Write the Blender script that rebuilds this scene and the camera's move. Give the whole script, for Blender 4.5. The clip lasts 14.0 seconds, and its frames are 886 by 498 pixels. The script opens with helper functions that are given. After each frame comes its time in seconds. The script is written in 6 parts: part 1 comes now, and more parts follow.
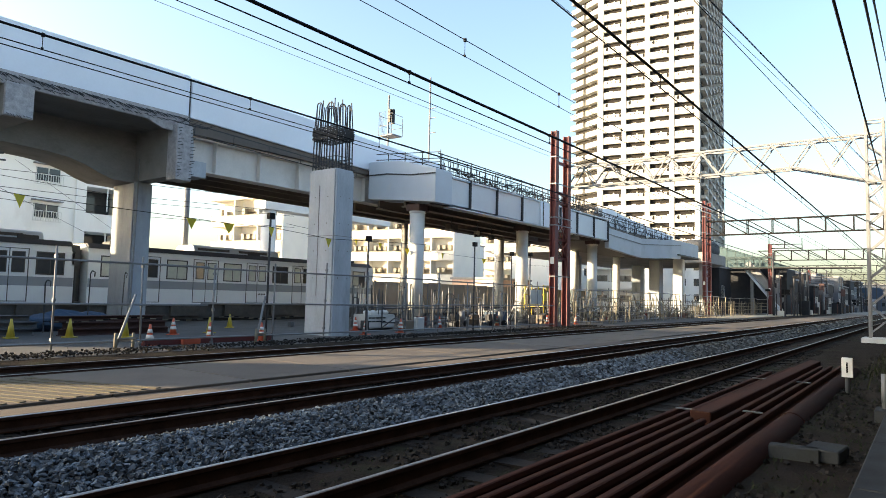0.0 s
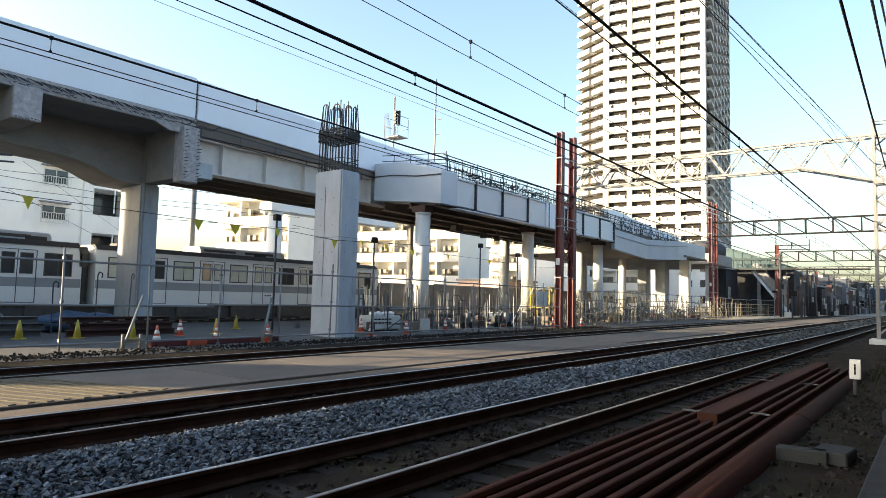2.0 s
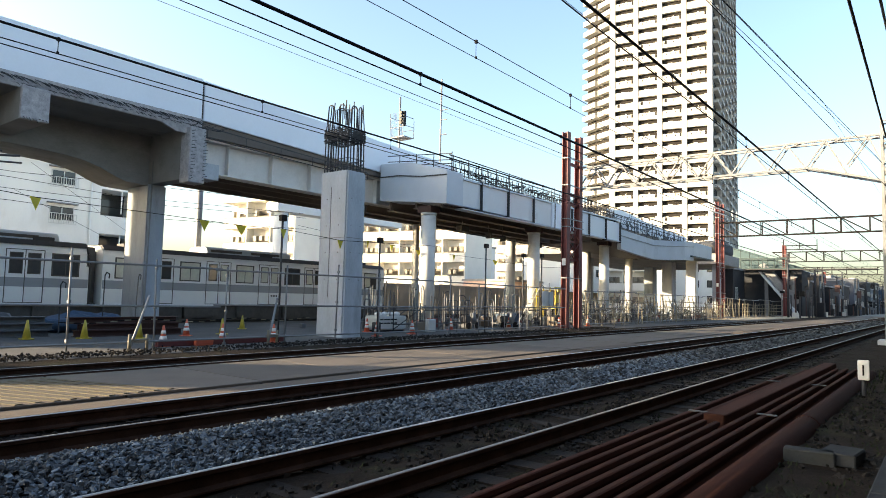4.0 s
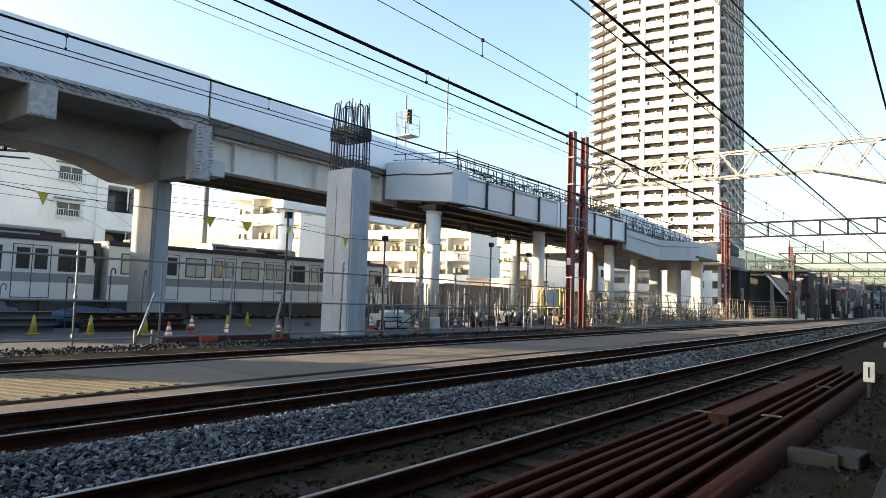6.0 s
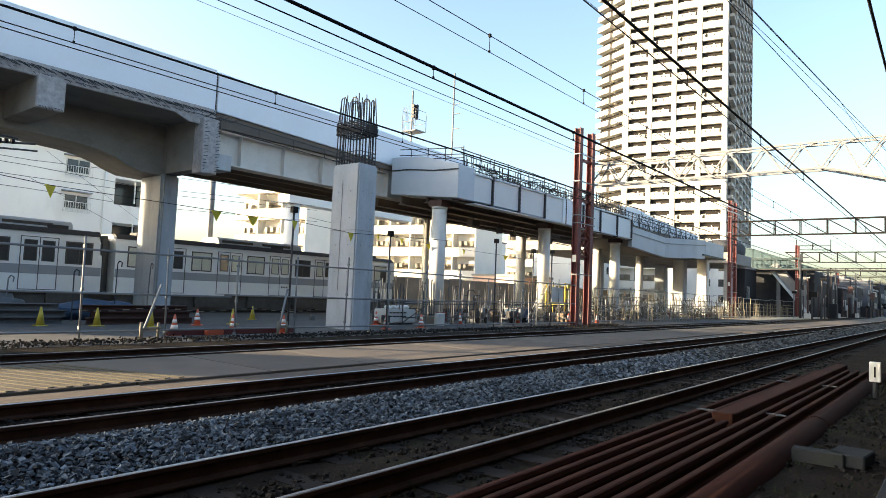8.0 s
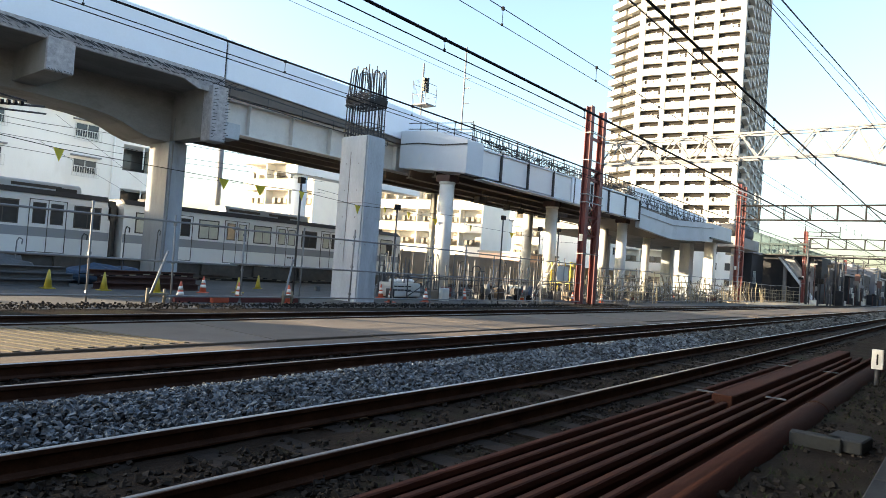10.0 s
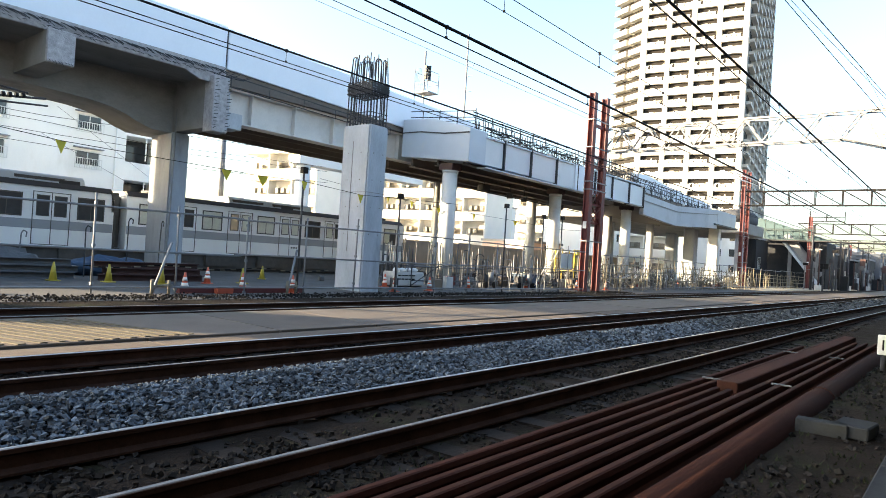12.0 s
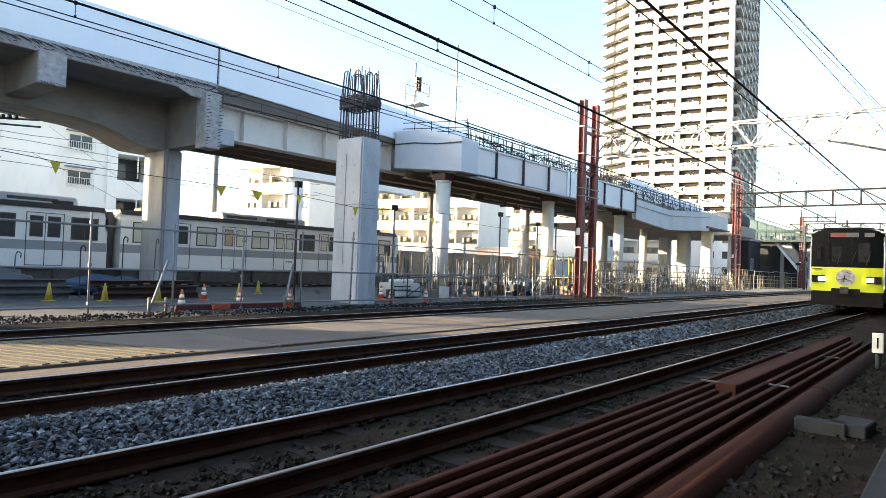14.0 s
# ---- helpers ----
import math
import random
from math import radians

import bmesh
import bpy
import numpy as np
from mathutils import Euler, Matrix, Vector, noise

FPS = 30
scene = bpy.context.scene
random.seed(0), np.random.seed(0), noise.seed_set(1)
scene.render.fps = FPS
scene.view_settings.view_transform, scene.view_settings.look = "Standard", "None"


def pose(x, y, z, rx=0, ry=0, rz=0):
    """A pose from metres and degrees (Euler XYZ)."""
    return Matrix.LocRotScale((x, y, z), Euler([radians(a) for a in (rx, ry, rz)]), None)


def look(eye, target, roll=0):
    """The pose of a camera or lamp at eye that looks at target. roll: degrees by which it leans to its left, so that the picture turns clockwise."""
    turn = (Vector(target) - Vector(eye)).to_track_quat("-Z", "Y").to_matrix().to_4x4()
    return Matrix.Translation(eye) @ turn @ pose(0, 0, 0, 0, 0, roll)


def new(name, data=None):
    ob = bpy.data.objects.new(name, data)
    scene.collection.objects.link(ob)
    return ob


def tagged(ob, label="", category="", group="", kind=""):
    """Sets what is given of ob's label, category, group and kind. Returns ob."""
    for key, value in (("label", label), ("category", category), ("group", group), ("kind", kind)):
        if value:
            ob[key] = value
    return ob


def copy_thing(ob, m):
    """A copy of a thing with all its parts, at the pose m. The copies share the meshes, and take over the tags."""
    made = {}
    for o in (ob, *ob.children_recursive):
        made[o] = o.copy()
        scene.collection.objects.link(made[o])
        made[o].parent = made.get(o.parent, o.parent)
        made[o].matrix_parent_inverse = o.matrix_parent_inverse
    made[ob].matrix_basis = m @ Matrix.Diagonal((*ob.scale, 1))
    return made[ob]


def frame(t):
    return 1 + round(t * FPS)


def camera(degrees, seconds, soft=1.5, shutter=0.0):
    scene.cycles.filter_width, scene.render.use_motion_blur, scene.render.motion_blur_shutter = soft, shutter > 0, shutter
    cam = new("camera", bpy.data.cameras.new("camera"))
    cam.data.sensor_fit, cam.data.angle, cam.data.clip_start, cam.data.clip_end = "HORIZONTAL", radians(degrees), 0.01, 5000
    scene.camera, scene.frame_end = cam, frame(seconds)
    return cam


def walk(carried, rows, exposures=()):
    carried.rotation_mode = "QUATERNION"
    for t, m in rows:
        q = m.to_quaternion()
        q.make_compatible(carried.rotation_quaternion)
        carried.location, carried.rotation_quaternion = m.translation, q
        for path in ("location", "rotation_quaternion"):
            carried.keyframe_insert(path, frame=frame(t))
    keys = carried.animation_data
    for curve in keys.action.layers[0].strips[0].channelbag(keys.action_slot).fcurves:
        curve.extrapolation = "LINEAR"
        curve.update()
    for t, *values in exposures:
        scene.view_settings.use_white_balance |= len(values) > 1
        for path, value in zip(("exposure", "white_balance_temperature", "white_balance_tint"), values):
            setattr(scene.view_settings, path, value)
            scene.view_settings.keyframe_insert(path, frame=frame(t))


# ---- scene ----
cam = camera(68.57, 14.0, soft=0.75)
PATH = [
    (0.0, look((0.002, -3.192, 1.275), (7.973, 2.803, 2.003), 1.35)),
    (0.5, look((0.001, -3.191, 1.276), (7.959, 2.820, 2.006), 1.09)),
    (1.0, look((0.004, -3.191, 1.273), (7.950, 2.835, 2.012), 1.15)),
    (1.5, look((-0.008, -3.189, 1.277), (7.926, 2.853, 2.019), 1.22)),
    (2.0, look((-0.009, -3.193, 1.277), (7.909, 2.869, 2.022), 1.36)),
    (2.5, look((0.002, -3.191, 1.275), (7.902, 2.895, 2.022), 1.49)),
    (3.0, look((-0.003, -3.190, 1.275), (7.883, 2.914, 2.023), 1.45)),
    (5.5, look((0.019, -3.197, 1.269), (7.841, 2.990, 2.009), 1.60)),
    (6.0, look((0.000, -3.195, 1.266), (7.818, 2.998, 1.993), 1.85)),
    (6.5, look((0.008, -3.192, 1.266), (7.814, 3.016, 1.987), 1.83)),
    (7.0, look((0.007, -3.196, 1.270), (7.796, 3.034, 1.978), 1.95)),
    (7.5, look((0.006, -3.201, 1.268), (7.781, 3.050, 1.954), 2.30)),
    (8.0, look((0.000, -3.198, 1.265), (7.772, 3.061, 1.924), 2.37)),
    (10.5, look((0.020, -3.202, 1.250), (7.749, 3.140, 1.476), 4.30)),
    (11.0, look((0.018, -3.194, 1.254), (7.743, 3.153, 1.427), 3.76)),
    (11.5, look((0.024, -3.192, 1.259), (7.742, 3.166, 1.400), 3.42)),
    (12.0, look((0.036, -3.185, 1.260), (7.748, 3.181, 1.358), 3.59)),
    (12.5, look((-0.082, -3.186, 1.285), (7.618, 3.194, 1.409), 1.21)),
    (13.0, look((-0.053, -3.198, 1.269), (7.656, 3.169, 1.470), 1.55)),
    (13.5, look((-0.069, -3.181, 1.267), (7.678, 3.139, 1.490), 1.80)),
    (14.0, look((-0.051, -3.197, 1.273), (7.712, 3.101, 1.523), 2.07)),
]
walk(cam, PATH, exposures=[(0.0, 2.06, 7200, 10), (8.0, 2.06, 7200, 10), (10.5, 2.34, 7150, 10), (12.5, 2.52, 7050, 10), (14.0, 2.52, 7050, 10)])

# ---- light ----
SUN_AZ, SUN_EL = radians(133), radians(12)
world = bpy.data.worlds.new("world")
scene.world = world
world.use_nodes = True
wn = world.node_tree.nodes
sky = wn.new("ShaderNodeTexSky")
sky.sky_type = "NISHITA"
sky.sun_disc = False
sky.sun_elevation = SUN_EL
sky.sun_rotation = math.atan2(math.cos(SUN_AZ), math.sin(SUN_AZ))
sky.air_density, sky.dust_density, sky.ozone_density = 1.0, 3.2, 2.3
wn["Background"].inputs["Strength"].default_value = 0.15
world.node_tree.links.new(sky.outputs[0], wn["Background"].inputs["Color"])
sun = new("sun", bpy.data.lights.new("sun", "SUN"))
sun.data.energy, sun.data.angle, sun.data.color = 4.6, radians(0.6), (1.0, 0.83, 0.6)
sun.matrix_world = look((math.cos(SUN_AZ) * 50, math.sin(SUN_AZ) * 50, math.tan(SUN_EL) * 50), (0, 0, 0))

# ---- materials ----


def mat(name, col, rough=0.6, metal=0.0, var=0.25, scale=3.0, fine=60.0, bump=0.15, stain=None, stain_at=0.62,
        stretch=(1, 1, 1), rnd=0.0, emit=0.0, depth=0.01, island=0.0):
    """A worn surface: a base colour varied at two scales, an optional stain colour and a fine relief."""
    m = bpy.data.materials.new(name)
    m.use_nodes = True
    nt = m.node_tree
    n, k = nt.nodes, nt.links.new
    b = n["Principled BSDF"]
    tc = n.new("ShaderNodeTexCoord")
    mp = n.new("ShaderNodeMapping")
    mp.inputs["Scale"].default_value = stretch
    k(tc.outputs["Object"], mp.inputs["Vector"])

    def noise_node(s, detail):
        x = n.new("ShaderNodeTexNoise")
        x.inputs["Scale"].default_value, x.inputs["Detail"].default_value = s, detail
        x.inputs["Roughness"].default_value = 0.62
        k(mp.outputs[0], x.inputs["Vector"])
        return x.outputs["Fac"]

    big, small = noise_node(scale, 5), noise_node(fine, 3)
    mix = n.new("ShaderNodeMath")
    mix.operation = "MULTIPLY_ADD"
    mix.inputs[1].default_value = 0.35
    k(small, mix.inputs[0])
    k(big, mix.inputs[2])
    ramp = n.new("ShaderNodeValToRGB")
    e = ramp.color_ramp.elements
    e[0].position, e[1].position = 0.42, 0.95
    e[0].color = (*[c * (1 - var) for c in col], 1)
    e[1].color = (*[min(1, c * (1 + var)) for c in col], 1)
    k(mix.outputs[0], ramp.inputs[0])
    out = ramp.outputs[0]
    if stain:
        s = noise_node(scale * 0.45 + 0.6, 8)
        r2 = n.new("ShaderNodeValToRGB")
        r2.color_ramp.elements[0].position, r2.color_ramp.elements[1].position = stain_at - 0.08, stain_at + 0.1
        k(s, r2.inputs[0])
        mx = n.new("ShaderNodeMixRGB")
        k(r2.outputs[0], mx.inputs[0])
        k(out, mx.inputs[1])
        mx.inputs[2].default_value = (*stain, 1)
        out = mx.outputs[0]
    if rnd:
        oi = n.new("ShaderNodeObjectInfo")
        hs = n.new("ShaderNodeHueSaturation")
        mr = n.new("ShaderNodeMapRange")
        mr.inputs["To Min"].default_value, mr.inputs["To Max"].default_value = 1 - rnd, 1 + rnd
        k(oi.outputs["Random"], mr.inputs["Value"])
        k(mr.outputs[0], hs.inputs["Value"])
        k(out, hs.inputs["Color"])
        out = hs.outputs[0]
    k(out, b.inputs["Base Color"])
    rr = n.new("ShaderNodeMapRange")
    rr.inputs["To Min"].default_value, rr.inputs["To Max"].default_value = max(0.03, rough - 0.12), min(1, rough + 0.12)
    k(big, rr.inputs["Value"])
    k(rr.outputs[0], b.inputs["Roughness"])
    b.inputs["Metallic"].default_value = metal
    if bump:
        bp = n.new("ShaderNodeBump")
        bp.inputs["Strength"].default_value, bp.inputs["Distance"].default_value = bump, depth
        k(small, bp.inputs["Height"])
        k(bp.outputs[0], b.inputs["Normal"])
    if island:
        gm = n.new("ShaderNodeNewGeometry")
        hv = n.new("ShaderNodeHueSaturation")
        m2 = n.new("ShaderNodeMapRange")
        m2.inputs["To Min"].default_value, m2.inputs["To Max"].default_value = 1 - island, 1 + island
        k(gm.outputs["Random Per Island"], m2.inputs["Value"])
        k(m2.outputs[0], hv.inputs["Value"])
        k(out, hv.inputs["Color"])
        k(hv.outputs[0], b.inputs["Base Color"])
    if emit:
        b.inputs["Emission Color"].default_value = (*col, 1)
        b.inputs["Emission Strength"].default_value = emit
    return m


M = dict(
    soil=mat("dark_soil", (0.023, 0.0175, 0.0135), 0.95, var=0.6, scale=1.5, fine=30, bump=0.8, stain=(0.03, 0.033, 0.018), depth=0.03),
    yard=mat("yard_ground", (0.098, 0.097, 0.094), 0.9, var=0.3, scale=0.5, fine=20, bump=0.4, stain=(0.07, 0.067, 0.062), depth=0.02),
    ground=mat("ground_far", (0.17, 0.16, 0.14), 0.95, var=0.3, scale=0.05, fine=3, bump=0.2),
    stone=mat("ballast_stone", (0.072, 0.095, 0.118), 0.85, var=0.5, scale=9, fine=60, bump=0.4, island=0.9),
    rail=mat("rusty_rail_web", (0.045, 0.025, 0.018), 0.9, metal=0.0, var=0.5, scale=4, fine=70, bump=0.3),
    railtop=mat("polished_railhead", (0.5, 0.5, 0.5), 0.36, metal=1.0, var=0.12, scale=1.0, fine=40, bump=0.03, stretch=(0.1, 4, 1)),
    raildull=mat("dull_railhead", (0.26, 0.24, 0.225), 0.45, metal=0.7, var=0.2, scale=1.0, fine=40, bump=0.03, stretch=(0.1, 4, 1)),
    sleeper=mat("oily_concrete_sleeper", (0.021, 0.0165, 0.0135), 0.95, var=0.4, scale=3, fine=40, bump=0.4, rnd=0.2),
    deck=mat("deck_concrete", (0.125, 0.107, 0.09), 0.85, var=0.25, scale=1.1, fine=35, bump=0.25, stain=(0.09, 0.08, 0.07), rnd=0.12),
    deckboard=mat("pale_deck_board", (0.092, 0.077, 0.048), 0.85, var=0.25, scale=2, fine=30, bump=0.3, rnd=0.12),
    rock=mat("dark_rubble", (0.024, 0.022, 0.02), 0.9, var=0.4, scale=9, fine=60, bump=0.4, island=0.55),
    # dark tone also carries the shade on the far-end walls
    shed=mat("dark_shed_wall", (0.028, 0.03, 0.034), 0.85, var=0.3, scale=0.7, fine=14, bump=0.1, stain=(0.04, 0.039, 0.039)),
    steeldull=mat("dull_rust_section", (0.06, 0.028, 0.024), 0.8, var=0.3, scale=2, fine=30, bump=0.2),
    bamboo=mat("faded_pole", (0.19, 0.168, 0.12), 0.7, var=0.3, scale=3, fine=30, bump=0.1, rnd=0.5),
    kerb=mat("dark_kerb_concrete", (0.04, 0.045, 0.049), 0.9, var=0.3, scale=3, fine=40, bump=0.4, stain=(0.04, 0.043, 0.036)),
    gwhite=mat("gantry_white_paint", (0.17, 0.18, 0.19), 0.6, var=0.18, scale=1.5, fine=30, bump=0.08, stain=(0.2, 0.18, 0.15), stain_at=0.66),
    # darker than the pillar concrete: shade under the deck is in its colour
    concw=mat("shade_toned_concrete", (0.25, 0.245, 0.235), 0.85, var=0.25, scale=0.7, fine=25, bump=0.2, stain=(0.17, 0.165, 0.155), stretch=(0.6, 1, 1)),
    cutedge=mat("cut_concrete_edge", (0.38, 0.375, 0.385), 0.95, var=0.35, scale=7, fine=50, bump=0.9, depth=0.03),
    plate=mat("round_plate_grey", (0.36, 0.36, 0.37), 0.4, var=0.5, scale=6, fine=14, bump=0.0),
    timber=mat("weathered_timber", (0.095, 0.072, 0.053), 0.9, var=0.4, scale=2, fine=30, bump=0.4, stretch=(0.15, 3, 3), rnd=0.2),
    conc=mat("cast_concrete", (0.44, 0.475, 0.505), 0.8, var=0.26, scale=0.9, fine=30, bump=0.15, stain=(0.28, 0.30, 0.32), stretch=(1, 1, 0.3)),
    concd=mat("rough_concrete_edge", (0.25, 0.245, 0.24), 0.95, var=0.4, scale=6, fine=50, bump=0.9, depth=0.03),
    parapet=mat("painted_parapet", (0.70, 0.76, 0.84), 0.45, var=0.06, scale=0.4, fine=10, bump=0.03),
    flarepaint=mat("grey_blue_wall_paint", (0.37, 0.42, 0.47), 0.5, var=0.12, scale=0.7, fine=12, bump=0.03, stain=(0.3, 0.34, 0.37)),
    netdark=mat("dark_net_cloth", (0.045, 0.05, 0.058), 0.9, var=0.4, scale=3, fine=30, bump=0.5),
    cabgrey=mat("dim_cab_interior", (0.02, 0.021, 0.023), 0.5, var=0.7, scale=5, fine=20, bump=0),
    screen=mat("dark_windscreen_glass", (0.005, 0.006, 0.007), 0.4, var=0.2, scale=2, fine=10, bump=0),
    steelw=mat("pale_girder_paint", (0.46, 0.52, 0.58), 0.42, var=0.07, scale=0.7, fine=12, bump=0.03, stain=(0.52, 0.54, 0.54), stain_at=0.68),
    cream=mat("pale_panel_paint", (0.62, 0.66, 0.68), 0.5, var=0.06, scale=0.7, fine=12, bump=0.04, stain=(0.54, 0.56, 0.56), stain_at=0.68),
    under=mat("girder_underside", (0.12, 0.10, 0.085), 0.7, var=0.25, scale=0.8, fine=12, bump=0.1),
    rebar=mat("rebar_steel", (0.035, 0.037, 0.042), 0.8, metal=0.0, var=0.4, scale=8, fine=80, bump=0.2),
    redsteel=mat("red_oxide_steel", (0.125, 0.024, 0.021), 0.6, var=0.3, scale=1.5, fine=40, bump=0.12, stain=(0.08, 0.025, 0.02)),
    white=mat("white_painted_steel", (0.60, 0.60, 0.57), 0.5, var=0.15, scale=1.5, fine=30, bump=0.08, stain=(0.5, 0.46, 0.4), stain_at=0.68),
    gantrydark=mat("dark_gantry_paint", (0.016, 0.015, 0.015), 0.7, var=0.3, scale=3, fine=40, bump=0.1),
    greysteel=mat("grey_galvanised_steel", (0.19, 0.2, 0.21), 0.55, metal=0.2, var=0.2, scale=3, fine=40, bump=0.08),
    darksteel=mat("dark_weathered_steel", (0.035, 0.036, 0.04), 0.7, metal=0.0, var=0.3, scale=3, fine=40, bump=0.1),
    wire=mat("wire_black", (0.012, 0.012, 0.014), 0.6, metal=0.2, var=0.1, bump=0),
    pipe=mat("rusty_pipe", (0.056, 0.024, 0.018), 0.85, metal=0.0, var=0.4, scale=2, fine=40, bump=0.2, stretch=(0.3, 2, 2), stain=(0.04, 0.018, 0.013)),
    tower=mat("tower_tile_cream", (0.47, 0.455, 0.415), 0.75, var=0.05, scale=0.2, fine=5, bump=0.03),
    towerd=mat("tower_glass_and_shade", (0.022, 0.02, 0.018), 0.85, var=0.3, scale=0.5, fine=3, bump=0),
    glassd=mat("dark_window", (0.03, 0.035, 0.04), 0.08, var=0.3, scale=0.4, fine=4, bump=0),
    apt=mat("apartment_plaster", (0.74, 0.74, 0.71), 0.85, var=0.07, scale=0.4, fine=20, bump=0.05, stain=(0.66, 0.65, 0.61), stretch=(1, 1, 0.3)),
    aptc=mat("apartment_cream", (0.74, 0.71, 0.64), 0.85, var=0.07, scale=0.4, fine=20, bump=0.05),
    roof=mat("grey_roof", (0.25, 0.25, 0.26), 0.8, var=0.2, scale=1, fine=20, bump=0.1),
    train=mat("train_body_ivory", (0.86, 0.87, 0.86), 0.38, var=0.04, scale=0.6, fine=10, bump=0.02),
    trainband=mat("train_grey_band", (0.32, 0.335, 0.36), 0.4, var=0.06, scale=0.6, fine=10, bump=0.02),
    trainroof=mat("train_roof_dark", (0.045, 0.045, 0.05), 0.75, var=0.25, scale=1, fine=20, bump=0.1),
    trainlow=mat("train_underframe", (0.085, 0.08, 0.075), 0.85, var=0.3, scale=3, fine=20, bump=0.2),
    glass=mat("train_glass", (0.05, 0.055, 0.06), 0.06, var=0.15, scale=2, fine=4, bump=0),
    # far panes lightened in colour for sun and haze
    farwin=mat("sunlit_window", (0.17, 0.145, 0.11), 0.4, var=0.5, scale=0.8, fine=6, bump=0),
    railgrey=mat("balcony_rail_grey", (0.20, 0.185, 0.15), 0.6, var=0.15, scale=1, fine=12, bump=0.05),
    # train panes paled in colour for light reflected in and seen through them
    litpane=mat("light_toned_pane", (0.66, 0.66, 0.56), 0.2, var=0.15, scale=2, fine=9, bump=0),
    yellow=mat("train_yellow_paint", (0.60, 0.66, 0.02), 0.35, var=0.04, scale=1, fine=10, bump=0.02),
    black=mat("black_gloss", (0.008, 0.008, 0.009), 0.35, var=0.2, scale=2, fine=10, bump=0),
    silver=mat("train_stainless", (0.6, 0.6, 0.6), 0.35, metal=0.7, var=0.08, scale=1, fine=30, bump=0.02),
    lamp=mat("headlight_glow", (1.0, 0.97, 0.88), 0.3, var=0.0, bump=0, emit=9.0),
    ledred=mat("display_red", (0.12, 0.02, 0.022), 0.3, var=0.0, bump=0, emit=0.12),
    ledwhite=mat("display_white", (0.07, 0.07, 0.075), 0.3, var=0.0, bump=0, emit=0.1),
    # both teals darkened in colour for the shade over the foot bridge
    tealpale=mat("pale_teal_cladding", (0.024, 0.062, 0.072), 0.55, var=0.12, scale=0.8, fine=14, bump=0.05),
    teal=mat("teal_bridge_paint", (0.008, 0.03, 0.034), 0.55, var=0.12, scale=0.8, fine=14, bump=0.05),
    orange=mat("orange_plastic", (0.58, 0.12, 0.06), 0.5, var=0.12, scale=3, fine=20, bump=0.03),
    conew=mat("white_band", (0.75, 0.75, 0.72), 0.5, var=0.1, scale=4, fine=30, bump=0.03),
    coney=mat("yellow_plastic", (0.44, 0.34, 0.04), 0.5, var=0.12, scale=3, fine=20, bump=0.03),
    flag=mat("yellow_flag_cloth", (0.55, 0.47, 0.05), 0.85, var=0.12, scale=4, fine=80, bump=0.05),
    blue=mat("blue_tarp", (0.035, 0.07, 0.12), 0.7, var=0.25, scale=4, fine=20, bump=0.2),
    leaf=mat("weed_leaf", (0.024, 0.03, 0.014), 0.8, var=0.4, scale=5, fine=30, bump=0.1),
    brown=mat("brown_board", (0.30, 0.24, 0.175), 0.85, var=0.25, scale=1, fine=25, bump=0.1, rnd=0.25),
    sand=mat("pale_sand", (0.48, 0.40, 0.28), 0.95, var=0.2, scale=0.6, fine=30, bump=0.4, depth=0.02),
    # pillar concrete darkened and blued for the shade on the piers
    pier=mat("shade_toned_pier_concrete", (0.31, 0.345, 0.38), 0.85, var=0.2, scale=0.8, fine=25, bump=0.2, stain=(0.17, 0.19, 0.21), stretch=(1, 1, 0.3)),
    stoneold=mat("dirty_ballast_stone", (0.055, 0.064, 0.068), 0.9, var=0.5, scale=9, fine=60, bump=0.4, island=0.9),
    oldpipe=mat("dark_rusty_pipe", (0.042, 0.018, 0.0135), 0.9, var=0.45, scale=2, fine=40, bump=0.25, stretch=(0.3, 2, 2), stain=(0.034, 0.016, 0.011)),
    beige=mat("beige_girder_paint", (0.60, 0.575, 0.54), 0.6, var=0.12, scale=0.8, fine=14, bump=0.05, stain=(0.5, 0.47, 0.43)),
    oldsteel=mat("stacked_grey_steel", (0.085, 0.09, 0.095), 0.7, var=0.35, scale=2, fine=30, bump=0.2),
    backwall=mat("grey_render", (0.20, 0.215, 0.235), 0.9, var=0.15, scale=0.4, fine=15, bump=0.1, stain=(0.15, 0.16, 0.17)),
    # front-row walls darkened in colour for the shade at the far end
    farwall=mat("dark_cladding", (0.045, 0.042, 0.042), 0.85, var=0.35, scale=0.6, fine=10, bump=0.1, stain=(0.075, 0.066, 0.06)),
    farblue=mat("blue_grey_cladding", (0.06, 0.075, 0.10), 0.7, var=0.3, scale=0.6, fine=10, bump=0.1),
    pink=mat("pinkish_wall", (0.62, 0.45, 0.36), 0.85, var=0.08, scale=0.5, fine=20, bump=0.05),
    dkred=mat("dark_red_bearing", (0.05, 0.02, 0.018), 0.6, var=0.25, scale=3, fine=30, bump=0.1),
)

for dull in ("soil", "rock", "leaf", "kerb", "pipe", "rail", "sleeper", "towerd", "shed", "farwall", "concw", "oldpipe", "yard", "deck"):
    M[dull].node_tree.nodes["Principled BSDF"].inputs["Specular IOR Level"].default_value = 0.22
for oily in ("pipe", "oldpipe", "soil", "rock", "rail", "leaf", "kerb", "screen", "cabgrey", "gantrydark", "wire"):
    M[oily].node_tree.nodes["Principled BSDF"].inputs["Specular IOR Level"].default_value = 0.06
M["black"].node_tree.nodes["Principled BSDF"].inputs["Specular IOR Level"].default_value = 0.12

# ---- mesh helpers ----


